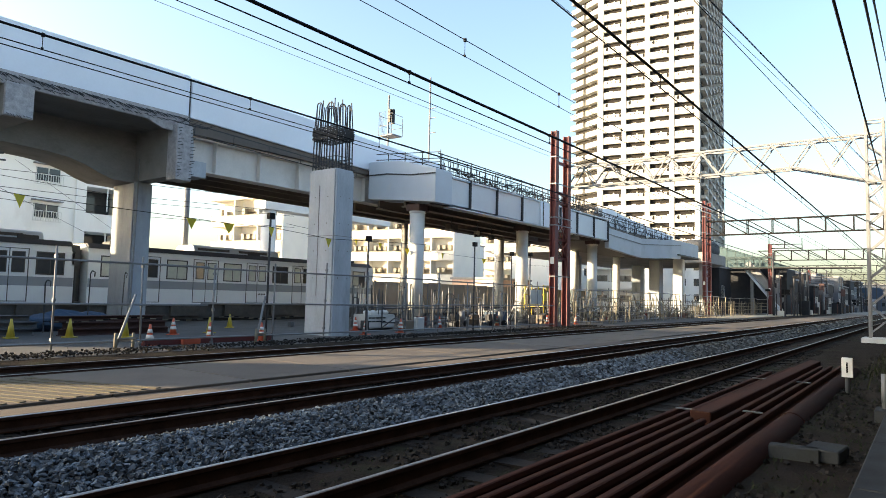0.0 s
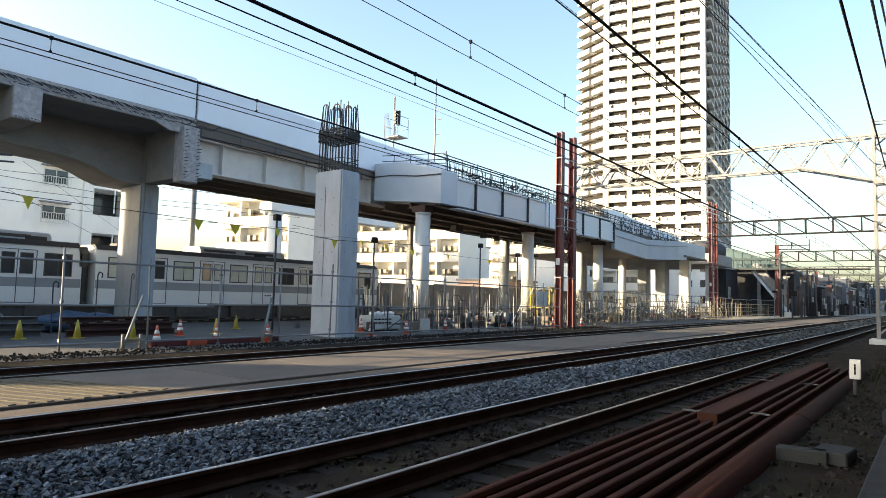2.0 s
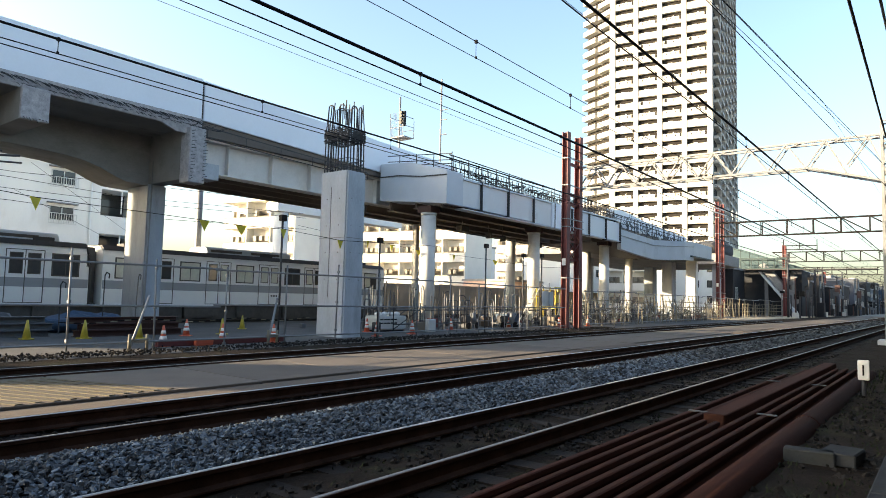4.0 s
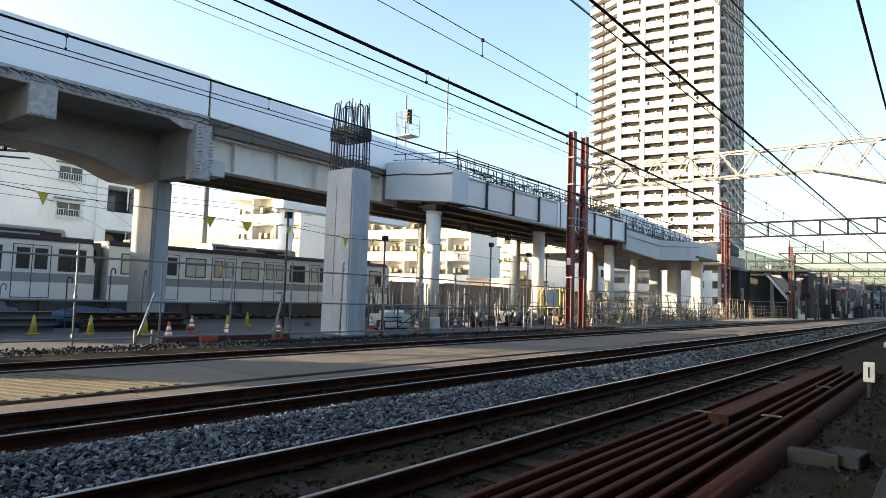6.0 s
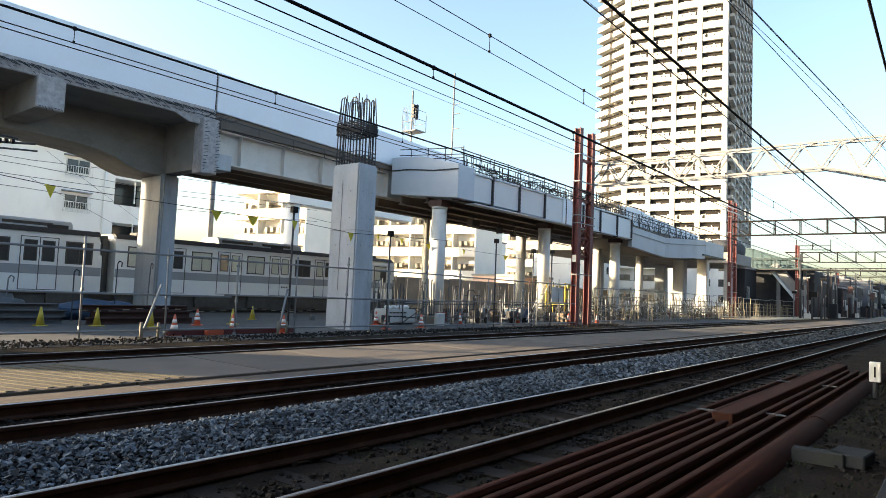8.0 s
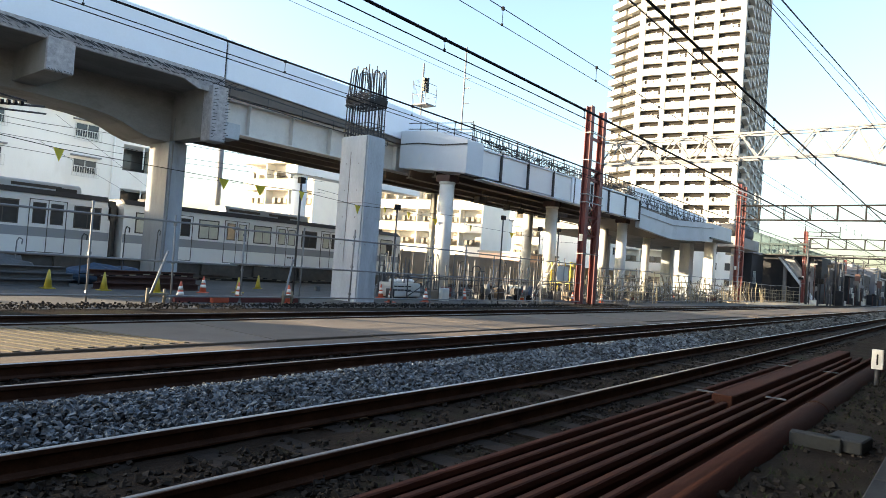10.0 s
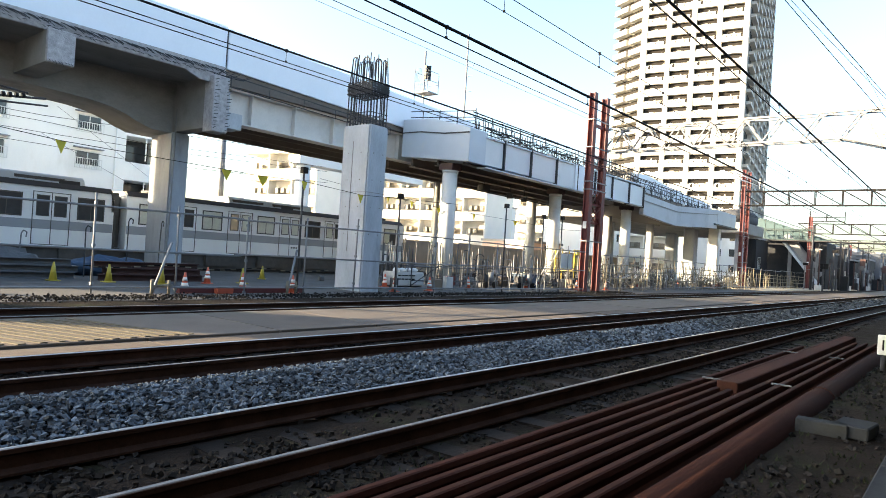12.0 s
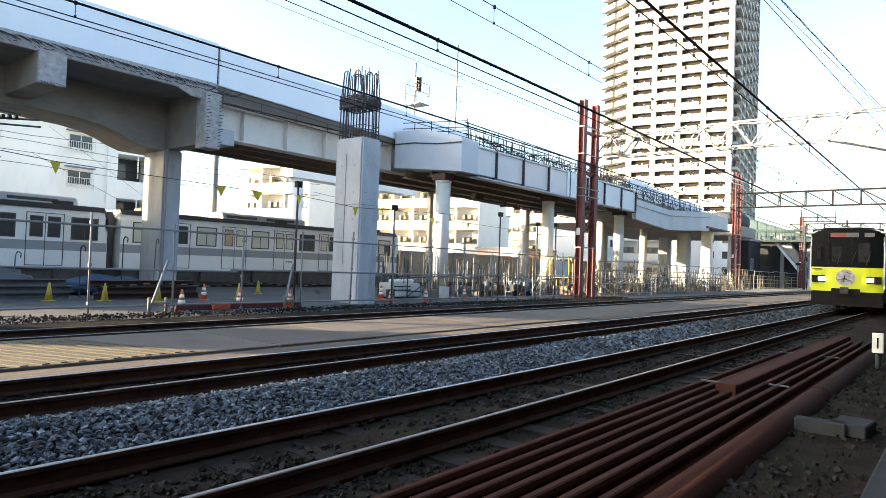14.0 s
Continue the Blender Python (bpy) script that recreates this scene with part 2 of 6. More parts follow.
def box(bm, x0, x1, y0, y1, z0, z1, m=None):
    v = [bm.verts.new(Vector(c) if m is None else m @ Vector(c)) for c in
         ((x0, y0, z0), (x1, y0, z0), (x1, y1, z0), (x0, y1, z0), (x0, y0, z1), (x1, y0, z1), (x1, y1, z1), (x0, y1, z1))]
    for f in ((3, 2, 1, 0), (4, 5, 6, 7), (0, 1, 5, 4), (1, 2, 6, 5), (2, 3, 7, 6), (3, 0, 4, 7)):
        bm.faces.new([v[i] for i in f])


def rod(bm, a, b, r, n=6, r2=None):
    a, b = Vector(a), Vector(b)
    q = (b - a).to_track_quat("Z", "Y").to_matrix()
    r2 = r if r2 is None else r2
    lo = [bm.verts.new(a + q @ Vector((math.cos(t) * r, math.sin(t) * r, 0))) for t in (2 * math.pi * i / n for i in range(n))]
    hi = [bm.verts.new(b + q @ Vector((math.cos(t) * r2, math.sin(t) * r2, 0))) for t in (2 * math.pi * i / n for i in range(n))]
    for i in range(n):
        f = bm.faces.new((lo[i], lo[(i + 1) % n], hi[(i + 1) % n], hi[i]))
        f.smooth = n > 6
    bm.faces.new(lo[::-1])
    bm.faces.new(hi)


def bar(bm, a, b, w, h):
    """A rectangular bar from a to b, w across and h deep."""
    a, b = Vector(a), Vector(b)
    q = (b - a).to_track_quat("Z", "Y").to_matrix().to_4x4()
    box(bm, -w / 2, w / 2, -h / 2, h / 2, 0, (b - a).length, Matrix.Translation(a) @ q)


def polyline(bm, pts, r, n=5):
    for a, b in zip(pts, pts[1:]):
        rod(bm, a, b, r, n)


def prism(bm, prof, axis, a, b):
    """A closed profile drawn along an axis from a to b. The profile's pairs are the other two axes in order."""
    def put(p, s):
        return {"x": (s, p[0], p[1]), "y": (p[0], s, p[1]), "z": (p[0], p[1], s)}[axis]
    lo, hi = [bm.verts.new(put(p, a)) for p in prof], [bm.verts.new(put(p, b)) for p in prof]
    n = len(prof)
    for i in range(n):
        bm.faces.new((lo[i], lo[(i + 1) % n], hi[(i + 1) % n], hi[i]))
    bm.faces.new(lo[::-1])
    bm.faces.new(hi)
    bmesh.ops.recalc_face_normals(bm, faces=bm.faces)


def bevel(bm, w, seg=2):
    bmesh.ops.bevel(bm, geom=bm.edges[:], offset=w, segments=seg, affect="EDGES", clamp_overlap=True)


def mesh_of(name, bm, material):
    me = bpy.data.meshes.new(name)
    bm.to_mesh(me)
    bm.free()
    me.materials.append(M[material])
    return me


def part(name, bm, material, parent=None, label=""):
    ob = new(name, mesh_of(name, bm, material))
    if parent:
        ob.parent = parent
        if parent.type == "EMPTY":
            ob.location = -parent.location
    return tagged(ob, label)


def thing(name, label, category, group="", kind="", at=(0, 0, 0)):
    ob = new(name)
    ob.empty_display_size = 0.2
    ob.location = at
    return tagged(ob, label, category, group, kind)


def quick(name, material, parent, fn, *args, label=""):
    bm = bmesh.new()
    fn(bm, *args)
    return part(name, bm, material, parent, label)


B = bmesh.new

# ---- ground and tracks ----
GZ = -0.22


def strip(name, y0, y1, z, material, label, cat, x0=-40.0, x1=320.0, kind="structure", t=0.06):
    bm = B()
    box(bm, x0, x1, y0, y1, z - t, z)
    return tagged(part(name, bm, material), label, cat, kind=kind)


bm = B()
vs = [bm.verts.new(c) for c in ((-2500, -2500, GZ), (2500, -2500, GZ), (2500, 2500, GZ), (-2500, 2500, GZ))]
bm.faces.new(vs)
tagged(part("ground", bm, "ground"), "grey-brown earth and paving round the railway", "ground", kind="structure")
strip("yard_floor", 9.6, 33.0, GZ + 0.12, "yard", "pale dusty construction yard floor beside the tracks", "ground", -20, 75, t=0.11)


def track_bed():
    """Dark, oily bed of earth and fine stone under the two running tracks, gently uneven."""
    xs = [-8 + 0.3 * i for i in range(150)] + [37 + 3.0 * i for i in range(95)]
    ys = [-4.2 + 0.2 * i for i in range(46)]
    bm = B()
    rows = []
    for x in xs:
        row = []
        for y in ys:
            z = -0.175 + 0.035 * noise.noise(Vector((x * 1.3, y * 1.3, 0))) + 0.02 * noise.noise(Vector((x * 5, y * 5, 3)))
            if 1.2 < y < 2.88:
                s = min(y - 1.2, 2.88 - y) / 0.85
                z += (0.16 + 0.07 * noise.noise(Vector((x * 0.8, 7, 0)))) * max(0, min(1, s))
            row.append(bm.verts.new((x, y, z)))
        rows.append(row)
    for a, b in zip(rows, rows[1:]):
        for i in range(len(ys) - 1):
            f = bm.faces.new((a[i], b[i], b[i + 1], a[i + 1]))
            f.smooth = True
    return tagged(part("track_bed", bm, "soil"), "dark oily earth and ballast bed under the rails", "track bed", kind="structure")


track_bed()


def rail_profile(y):
    return [(y - 0.062, -0.15), (y + 0.062, -0.15), (y + 0.062, -0.135), (y + 0.01, -0.115), (y + 0.01, -0.045), (y + 0.032, -0.03),
            (y + 0.032, -0.003), (y - 0.032, -0.003), (y - 0.032, -0.03), (y - 0.01, -0.045), (y - 0.01, -0.115), (y - 0.062, -0.135)]


def railway(name_label, y, x0, x1, tops, sleepers=True, turn=0.0, z=0.0):
    tk = thing("railway_track", name_label, "railway track", "railway tracks", at=(0, y, z))
    tk.rotation_euler = (0, 0, radians(turn))
    for side in (-0.5335, 0.5335):
        bm = B()
        prism(bm, rail_profile(side), "x", x0, x1)
        r = part("rail", bm, "rail")
        r.parent = tk
        bm = B()
        prism(bm, [(side - 0.021, -0.0035), (side + 0.017, -0.0035), (side + 0.013, 0.002), (side - 0.017, 0.002)], "x", x0, x1)
        h = part("railhead", bm, tops[side > 0], None, "worn bright running surface")
        h.parent = r
    if sleepers:
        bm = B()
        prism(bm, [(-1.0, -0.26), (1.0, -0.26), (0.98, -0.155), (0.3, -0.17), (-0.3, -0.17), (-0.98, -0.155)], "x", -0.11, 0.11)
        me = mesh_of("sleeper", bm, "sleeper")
        x = x0 + 5.3
        while x < 62:
            s = new("sleeper", me)
            s.parent = tk
            s.location = (x, 0, random.uniform(-0.012, 0.0))
            s.rotation_euler = (0, 0, random.uniform(-0.012, 0.012))
            x += 0.62
    return tk


railway("near running track with polished railheads on a dark bed", 0.5335, -12, 320, ("raildull", "railtop"))
railway("second running track with worn rails", 3.555, -12, 320, ("raildull", "railtop"))


def ballast(runs, material, label):
    """Loose blue-grey crushed stone heaped between the two tracks."""
    rng = np.random.default_rng(5)
    verts, faces = [], []
    cube = np.array([[-1, -1, -1], [1, -1, -1], [1, 1, -1], [-1, 1, -1], [-1, -1, 1], [1, -1, 1], [1, 1, 1], [-1, 1, 1]], float)
    fs = [(3, 2, 1, 0), (4, 5, 6, 7), (0, 1, 5, 4), (1, 2, 6, 5), (2, 3, 7, 6), (3, 0, 4, 7)]
    for x0, x1, per, size in runs:
        n = int((x1 - x0) * 1.75 * per)
        for _ in range(n):
            x, y = rng.uniform(x0, x1), rng.uniform(1.22, 2.88)
            edge = min(y - 1.2, 2.92 - y) / 0.85
            h = (0.16 + 0.07 * noise.noise(Vector((x * 0.8, 7, 0)))) * max(0, min(1, edge))
            if edge < 0.3 and rng.random() > edge * 2.6 + 0.1 + 0.5 * noise.noise(Vector((x * 0.7, y, 2))):
                continue
            z = -0.175 + h + rng.uniform(-0.012, 0.04)
            m = np.array(Euler((rng.normal(0, 0.5), rng.normal(0, 0.5), rng.uniform(0, 6.28))).to_matrix())
            p = cube * rng.uniform(0.6, 1.25, (8, 3)) * size * rng.uniform(0.5, 1.4) * np.array([1.25, 0.9, 0.5])
            base = len(verts)
            verts.extend((p @ m.T + (x, y, z)).tolist())
            faces.extend(tuple(base + i for i in f) for f in fs)
    me = bpy.data.meshes.new("ballast")
    me.from_pydata(verts, [], faces)
    me.materials.append(M[material])
    return tagged(new("ballast", me), label, "ballast", kind="stuff")


ballast(((-1, 9, 1900, 0.0175), (9, 17, 800, 0.025)), "stone", "heaped blue-grey crushed stone ballast between the tracks")
ballast(((16, 20, 160, 0.04), (17, 36, 150, 0.045), (36, 75, 40, 0.075)), "stoneold", "dirty dark grey crushed stone ballast between the tracks")


def bed_litter():
    """Small dark stones and clods strewn over the oily bed."""
    rng = np.random.default_rng(9)
    verts, faces = [], []
    cube = np.array([[-1, -1, -1], [1, -1, -1], [1, 1, -1], [-1, 1, -1], [-1, -1, 1], [1, -1, 1], [1, 1, 1], [-1, 1, 1]], float)
    fs = [(3, 2, 1, 0), (4, 5, 6, 7), (0, 1, 5, 4), (1, 2, 6, 5), (2, 3, 7, 6), (3, 0, 4, 7)]
    for _ in range(15000):
        x = 1.0 + 22 * rng.random() ** 1.6
        y = rng.choice((rng.uniform(-0.5, 1.2), rng.uniform(-0.5, 1.2), rng.uniform(-3.0, -1.8), rng.uniform(3.1, 4.6)))
        if noise.noise(Vector((x * 0.9, y * 1.6, 11))) < rng.uniform(-0.35, 0.3):
            continue
        m = np.array(Euler(rng.uniform(0, 6.28, 3)).to_matrix())
        p = cube * rng.uniform(0.6, 1.25, (8, 3)) * rng.uniform(0.006, 0.024)
        base = len(verts)
        z = -0.175 + 0.035 * noise.noise(Vector((x * 1.3, y * 1.3, 0))) + 0.02 * noise.noise(Vector((x * 5, y * 5, 3)))
        verts.extend((p @ m.T + (x, y, z + 0.004)).tolist())
        faces.extend(tuple(base + i for i in f) for f in fs)
    me = bpy.data.meshes.new("bed_litter")
    me.from_pydata(verts, [], faces)
    me.materials.append(M["rock"])
    return tagged(new("bed_litter", me), "small dark stones and clods strewn between the rails", "gravel", kind="stuff")


bed_litter()


def walkway():
    """Flush concrete panels between the second track and the siding, edged in timber."""
    w = thing("deck_walkway", "flush concrete panel deck with timber edge beside the track", "pavement", kind="structure")
    bm = B()
    box(bm, 0.012, 1.988, 4.76, 7.2, -0.12, 0.0)
    bevel(bm, 0.008, 1)
    me = mesh_of("panel", bm, "deck")
    for i in range(-6, 60):
        p = new("panel", me)
        p.parent = w
        p.location = (i * 2.0, 0, random.uniform(-0.012, 0.004))
    bm = B()
    box(bm, 0.01, 3.99, 4.27, 4.73, -0.2, -0.015)
    bevel(bm, 0.012, 1)
    me = mesh_of("edge_timber", bm, "timber")
    for i in range(-4, 30):
        p = new("edge_timber", me)
        p.parent = w
        p.location = (i * 4.0, random.uniform(-0.02, 0.01), random.uniform(-0.02, 0.01))
    # sheet added so the gaps between the boards come out dark
    bm = B()
    prism(bm, [(-2.9, 7.0), (3.95, 7.0), (4.74, 4.766), (-2.1, 4.766)], "z", -0.012, 0.0035)
    part("tarred_sheet", bm, "timber", w, "dark sheet under the boards")
    # pale boards laid slantwise over the near end
    for k in range(34):
        bm = B()
        x = 3.9 - 0.2 * k + random.uniform(-0.02, 0.02)
        p0, p1 = Vector((x, 6.95 + random.uniform(-0.06, 0.06), 0.008)), Vector((x + 0.74, 4.82 + random.uniform(-0.03, 0.05), 0.008))
        bar(bm, p0, p1, 0.092 + random.uniform(-0.012, 0.012), 0.012)
        part("board", bm, "deckboard", w, "pale weathered deck board")
    bm = B()
    box(bm, -12, 120, 4.6, 10.4, -0.21, -0.085)
    part("bedding", bm, "soil", w)


walkway()
railway("disused siding with rusty rails set flush in the deck", 7.9, -12, 60, ("raildull", "raildull"), False, 0.4, 0.01)

# ---- left viaduct ----


def viaduct():
    v = thing("concrete_viaduct", "new railway viaduct with pale blue-grey parapet on a concrete pier", "viaduct", at=(11.6, 20, 0))
    # parapet panels, one before and one after the joint
    for x0, x1, z0, z1, zz0, zz1 in ((-30, 13.58, 7.75, 9.62, 7.88, 9.47), (13.66, 30.0, 7.86, 9.42, 7.3, 8.86)):
        bm = B()
        a = [bm.verts.new(c) for c in ((x0, 19.3, z0), (x1, 19.3, zz0), (x1, 19.3, zz1), (x0, 19.3, z1))]
        b = [bm.verts.new(c) for c in ((x0, 19.58, z0), (x1, 19.58, zz0), (x1, 19.58, zz1), (x0, 19.58, z1))]
        bm.faces.new(a)
        bm.faces.new(b[::-1])
        for i in range(4):
            bm.faces.new((a[i], b[i], b[(i + 1) % 4], a[(i + 1) % 4]))
        bmesh.ops.recalc_face_normals(bm, faces=bm.faces)
        bevel(bm, 0.02, 2)
        part("parapet", bm, "parapet", v, "smooth pale blue-grey parapet panel")
    bm = B()
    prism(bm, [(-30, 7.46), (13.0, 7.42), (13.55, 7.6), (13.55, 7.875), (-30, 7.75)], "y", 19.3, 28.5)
    part("deck_slab", bm, "concw", v, "concrete deck slab, toned dark for shade")
    bm = B()
    prism(bm, [(-30, 7.46), (11.9, 7.43), (12.5, 7.2), (13.55, 7.2), (13.55, 7.875), (-30, 7.75)], "y", 19.2, 19.32)
    part("slab_edge", bm, "cutedge", v, "rough cut slab edge with rebar ends")
    bm = B()
    box(bm, 13.585, 13.655, 19.36, 19.56, 7.3, 9.4)
    part("joint_filler", bm, "darksteel", v, "dark joint filler between two parapet panels")
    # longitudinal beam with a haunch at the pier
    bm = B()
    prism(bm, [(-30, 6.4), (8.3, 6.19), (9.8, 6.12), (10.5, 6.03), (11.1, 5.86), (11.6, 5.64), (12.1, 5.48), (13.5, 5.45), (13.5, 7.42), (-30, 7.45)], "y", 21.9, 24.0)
    part("beam", bm, "concw", v, "concrete beam with a haunched soffit, toned dark for shade")
    # piers at negative x are unseen, placed so their shadows cross the deck
    for x in (12.89, -9.0, -10.9, -26.0):
        bm = B()
        box(bm, x, x + 0.75, 21.7, 23.4, GZ, 5.5 if x > 0 else 6.4)
        bevel(bm, 0.06, 2)
        part("pier", bm, "pier", v, "square concrete pier")
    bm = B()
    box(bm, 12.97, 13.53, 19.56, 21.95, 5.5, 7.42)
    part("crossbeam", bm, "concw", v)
    bm = B()
    box(bm, 12.92, 13.57, 18.9, 19.55, 5.33, 7.43)
    bevel(bm, 0.03, 1)
    part("crossbeam_end", bm, "cutedge", v, "rough unfinished concrete block with rebar stubs")
    bm = B()
    box(bm, 13.55, 14.3, 19.1, 19.9, 5.6, 6.2)
    box(bm, 13.6, 13.75, 19.15, 19.85, 6.2, 7.0)
    part("bracket", bm, "conc", v)
    # stub sides take the shade-toned concrete; only the cut end is pale
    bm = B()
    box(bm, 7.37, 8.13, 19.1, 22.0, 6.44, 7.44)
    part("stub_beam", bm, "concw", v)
    bm = B()
    box(bm, 7.35, 8.15, 18.95, 19.1, 6.42, 7.46)
    bevel(bm, 0.02, 1)
    part("corbel", bm, "cutedge", v, "rough cut end of a cross beam")
    # rebar stubs along the slab edge and the blocks
    bm = B()
    x = 4.0
    while x < 13.4:
        j = random.uniform(-0.02, 0.02)
        reach = random.choice((0.1, 0.14, 0.18, 0.3 if random.random() < 0.2 else 0.12))
        rod(bm, (x + j, 19.22, 7.76 + j), (x + reach + j, 19.0 + 2 * j, 7.62 + 4 * j), 0.0105, 4)
        if random.random() < 0.5:
            rod(bm, (x, 19.22, 7.56), (x + 0.05 + j, 19.06, 7.5 + 3 * j), 0.0095, 4)
        x += random.uniform(0.03, 0.07)
    # dark bar stands in for the shadow line below the parapet
    bar(bm, (-30, 19.25, 7.735), (13.5, 19.25, 7.86), 0.05, 0.05)
    for z in np.arange(5.45, 7.35, 0.13):
        for x in (12.98, 13.47):
            rod(bm, (x, 18.92, z), (x + random.uniform(-0.05, 0.1), 18.72, z + random.uniform(-0.04, 0.04)), 0.011, 4)
    for k in range(14):
        rod(bm, (13.0 + 0.09 * k, 19.1, 7.5), (13.1 + 0.1 * k, 18.8, 7.5 + random.uniform(-0.1, 0.25)), 0.012, 4)
    for k in range(8):
        rod(bm, (7.42 + 0.09 * k, 18.97, 6.5), (7.42 + 0.09 * k, 18.8, 6.4 + random.uniform(-0.05, 0.06)), 0.011, 4)
    part("rebar_fringe", bm, "rebar", v, "rows of projecting rusty reinforcement stubs and a dark shadow-gap line")["kind"] = "stuff"
    bm = B()
    rod(bm, (12.98, 21.6, 6.4), (12.94, 21.58, 2.6), 0.03, 6)
    rod(bm, (12.94, 21.58, 2.6), (12.9, 21.58, 0), 0.03, 6)
    part("drain_pipe", bm, "greysteel", v)
    # recessed plate girder on the far side of the joint
    bm = B()
    box(bm, 13.6, 29.5, 19.9, 20.0, 5.98, 7.2)
    pg = part("plate_girder", bm, "beige", v, "beige painted steel plate girder")
    for z0, z1 in ((5.93, 5.978), (7.2, 7.298)):
        bm = B()
        box(bm, 13.6, 29.5, 19.62, 20.25, z0, z1)
        part("flange", bm, "beige", pg)
    me_bm = B()
    box(me_bm, -0.02, 0.02, 19.66, 19.9, 5.985, 7.2)
    me = mesh_of("stiffener", me_bm, "beige")
    for i in range(7):
        s = new("stiffener", me)
        s.parent = v
        s.location = Vector((15.1 + 2.15 * i, 0, 0)) - v.location
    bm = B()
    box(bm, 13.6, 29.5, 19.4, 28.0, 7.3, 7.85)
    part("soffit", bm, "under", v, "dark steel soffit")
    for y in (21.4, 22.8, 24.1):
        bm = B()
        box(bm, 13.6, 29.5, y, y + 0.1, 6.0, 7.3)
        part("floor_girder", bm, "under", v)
    # handrail pipes on the outer face
    bm = B()
    for z0, z1 in ((7.62, 7.3), (7.2, 6.95)):
        rod(bm, (13.7, 19.2, z0), (22.5, 19.2, z1), 0.022, 5)
    x = 13.8
    while x < 22.6:
        k = (x - 13.7) / 8.8
        rod(bm, (x, 19.2, 7.2 - 0.25 * k), (x, 19.2, 7.62 - 0.32 * k), 0.016, 5)
        x += 1.75
    part("guard_rail", bm, "darksteel", v)
    return v


viaduct()


def girder_bridge():
    g = thing("girder_bridge", "unfinished station girder bridge of pale steel boxes on round columns", "bridge", at=(24, 16.4, 0))
    # blunt end face, tapering outwards
    bm = B()
    pr = [(15.0, 5.62), (19.25, 6.05), (19.25, 7.9), (17.3, 7.8), (15.0, 7.2)]
    prism(bm, pr, "x", 23.5, 24.8)
    bevel(bm, 0.02, 1)
    part("end_beam", bm, "steelw", g, "pale blue-grey steel end beam")
    bm = B()
    for (a, b) in (((15.0, 6.98), (16.5, 7.02)), ((16.5, 7.02), (18.0, 7.2)), ((18.0, 7.2), (19.2, 7.22))):
        bar(bm, (23.48, *a), (23.48, *b), 0.05, 0.05)
    part("seam", bm, "darksteel", g)
    # near face: panels between stiffener fins
    xs = [24.8, 26.35, 28.85, 31.5, 33.9, 36.2, 38.6, 41.2, 43.6]
    for a, b in zip(xs, xs[1:]):
        z0, z1 = 7.05 - 0.013 * (a - 24), 5.62 - 0.012 * (a - 24)
        bm = B()
        box(bm, a + 0.04, b - 0.04, 15.06, 15.35, z1 + 0.06, z0)
        bevel(bm, 0.015, 1)
        part("girder_panel", bm, "cream", g, "pale painted girder side panel")
        bm = B()
        box(bm, b - 0.04, b + 0.04, 14.95, 15.3, z1, z0 + 0.02)
        part("stiffener", bm, "darksteel", g)
    bm = B()
    box(bm, 24.8, 43.6, 14.98, 15.5, 5.5, 5.56)
    box(bm, 24.8, 43.6, 14.98, 15.5, 6.92, 7.0)
    part("flange", bm, "steelw", g)
    # darker splice
    bm = B()
    box(bm, 33.6, 34.6, 14.97, 15.06, 5.55, 6.95)
    part("splice_plate", bm, "parapet", g)
    # pale colour stands in for light showing between the floor girders
    bm = B()
    box(bm, 24.8, 43.6, 15.35, 22.0, 6.6, 6.9)
    part("soffit", bm, "beige", g, "soffit paled for the light between brown girders")
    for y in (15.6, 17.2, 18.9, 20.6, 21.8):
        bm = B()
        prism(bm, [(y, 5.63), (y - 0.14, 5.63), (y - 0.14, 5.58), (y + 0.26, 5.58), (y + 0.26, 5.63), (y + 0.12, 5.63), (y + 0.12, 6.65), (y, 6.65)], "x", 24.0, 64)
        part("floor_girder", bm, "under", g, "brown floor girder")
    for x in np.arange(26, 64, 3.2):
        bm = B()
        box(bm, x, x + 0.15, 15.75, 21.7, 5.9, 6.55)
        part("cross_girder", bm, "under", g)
    # flared section beyond, dropping towards the street
    bm = B()
    segs = [(43.7, 15.0, 5.0, 6.4), (47.1, 15.0, 4.8, 6.3), (50.2, 15.0, 4.67, 6.2), (53.2, 14.6, 4.8, 6.36), (55.6, 14.3, 4.95, 6.5), (57.9, 14.3, 5.02, 6.66)]
    prev = None
    for x, y, z0, z1 in segs:
        cur = [bm.verts.new(c) for c in ((x, y, z0), (x, y, z1), (x, y + 0.3, z1), (x, y + 0.3, z0))]
        if prev:
            for i in range(4):
                bm.faces.new((prev[i], cur[i], cur[(i + 1) % 4], prev[(i + 1) % 4]))
        else:
            bm.faces.new(cur[::-1])
        prev = cur
    bm.faces.new(prev)
    bmesh.ops.recalc_face_normals(bm, faces=bm.faces)
    part("flared_wall", bm, "flarepaint", g, "pale blue steel side wall, flaring down")
    bm = B()
    for (xa, ya, _, za), (xb, yb, _, zb) in zip(segs, segs[1:]):
        bar(bm, (xa, ya - 0.02, za - 0.45), (xb, yb - 0.02, zb - 0.45), 0.05, 0.06)
    part("seam", bm, "greysteel", g)
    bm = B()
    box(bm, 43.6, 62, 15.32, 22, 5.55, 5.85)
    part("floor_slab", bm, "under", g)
    # columns
    for x in (23.95, 33.95, 44.05):
        bm = B()
        rod(bm, (x, 16.4, GZ), (x, 16.4, 5.3), 0.36, 24)
        c = part("column", bm, "white", g, "round off-white column")
        bm = B()
        rod(bm, (x, 16.4, 5.2), (x, 16.4, 5.3), 0.39, 24)
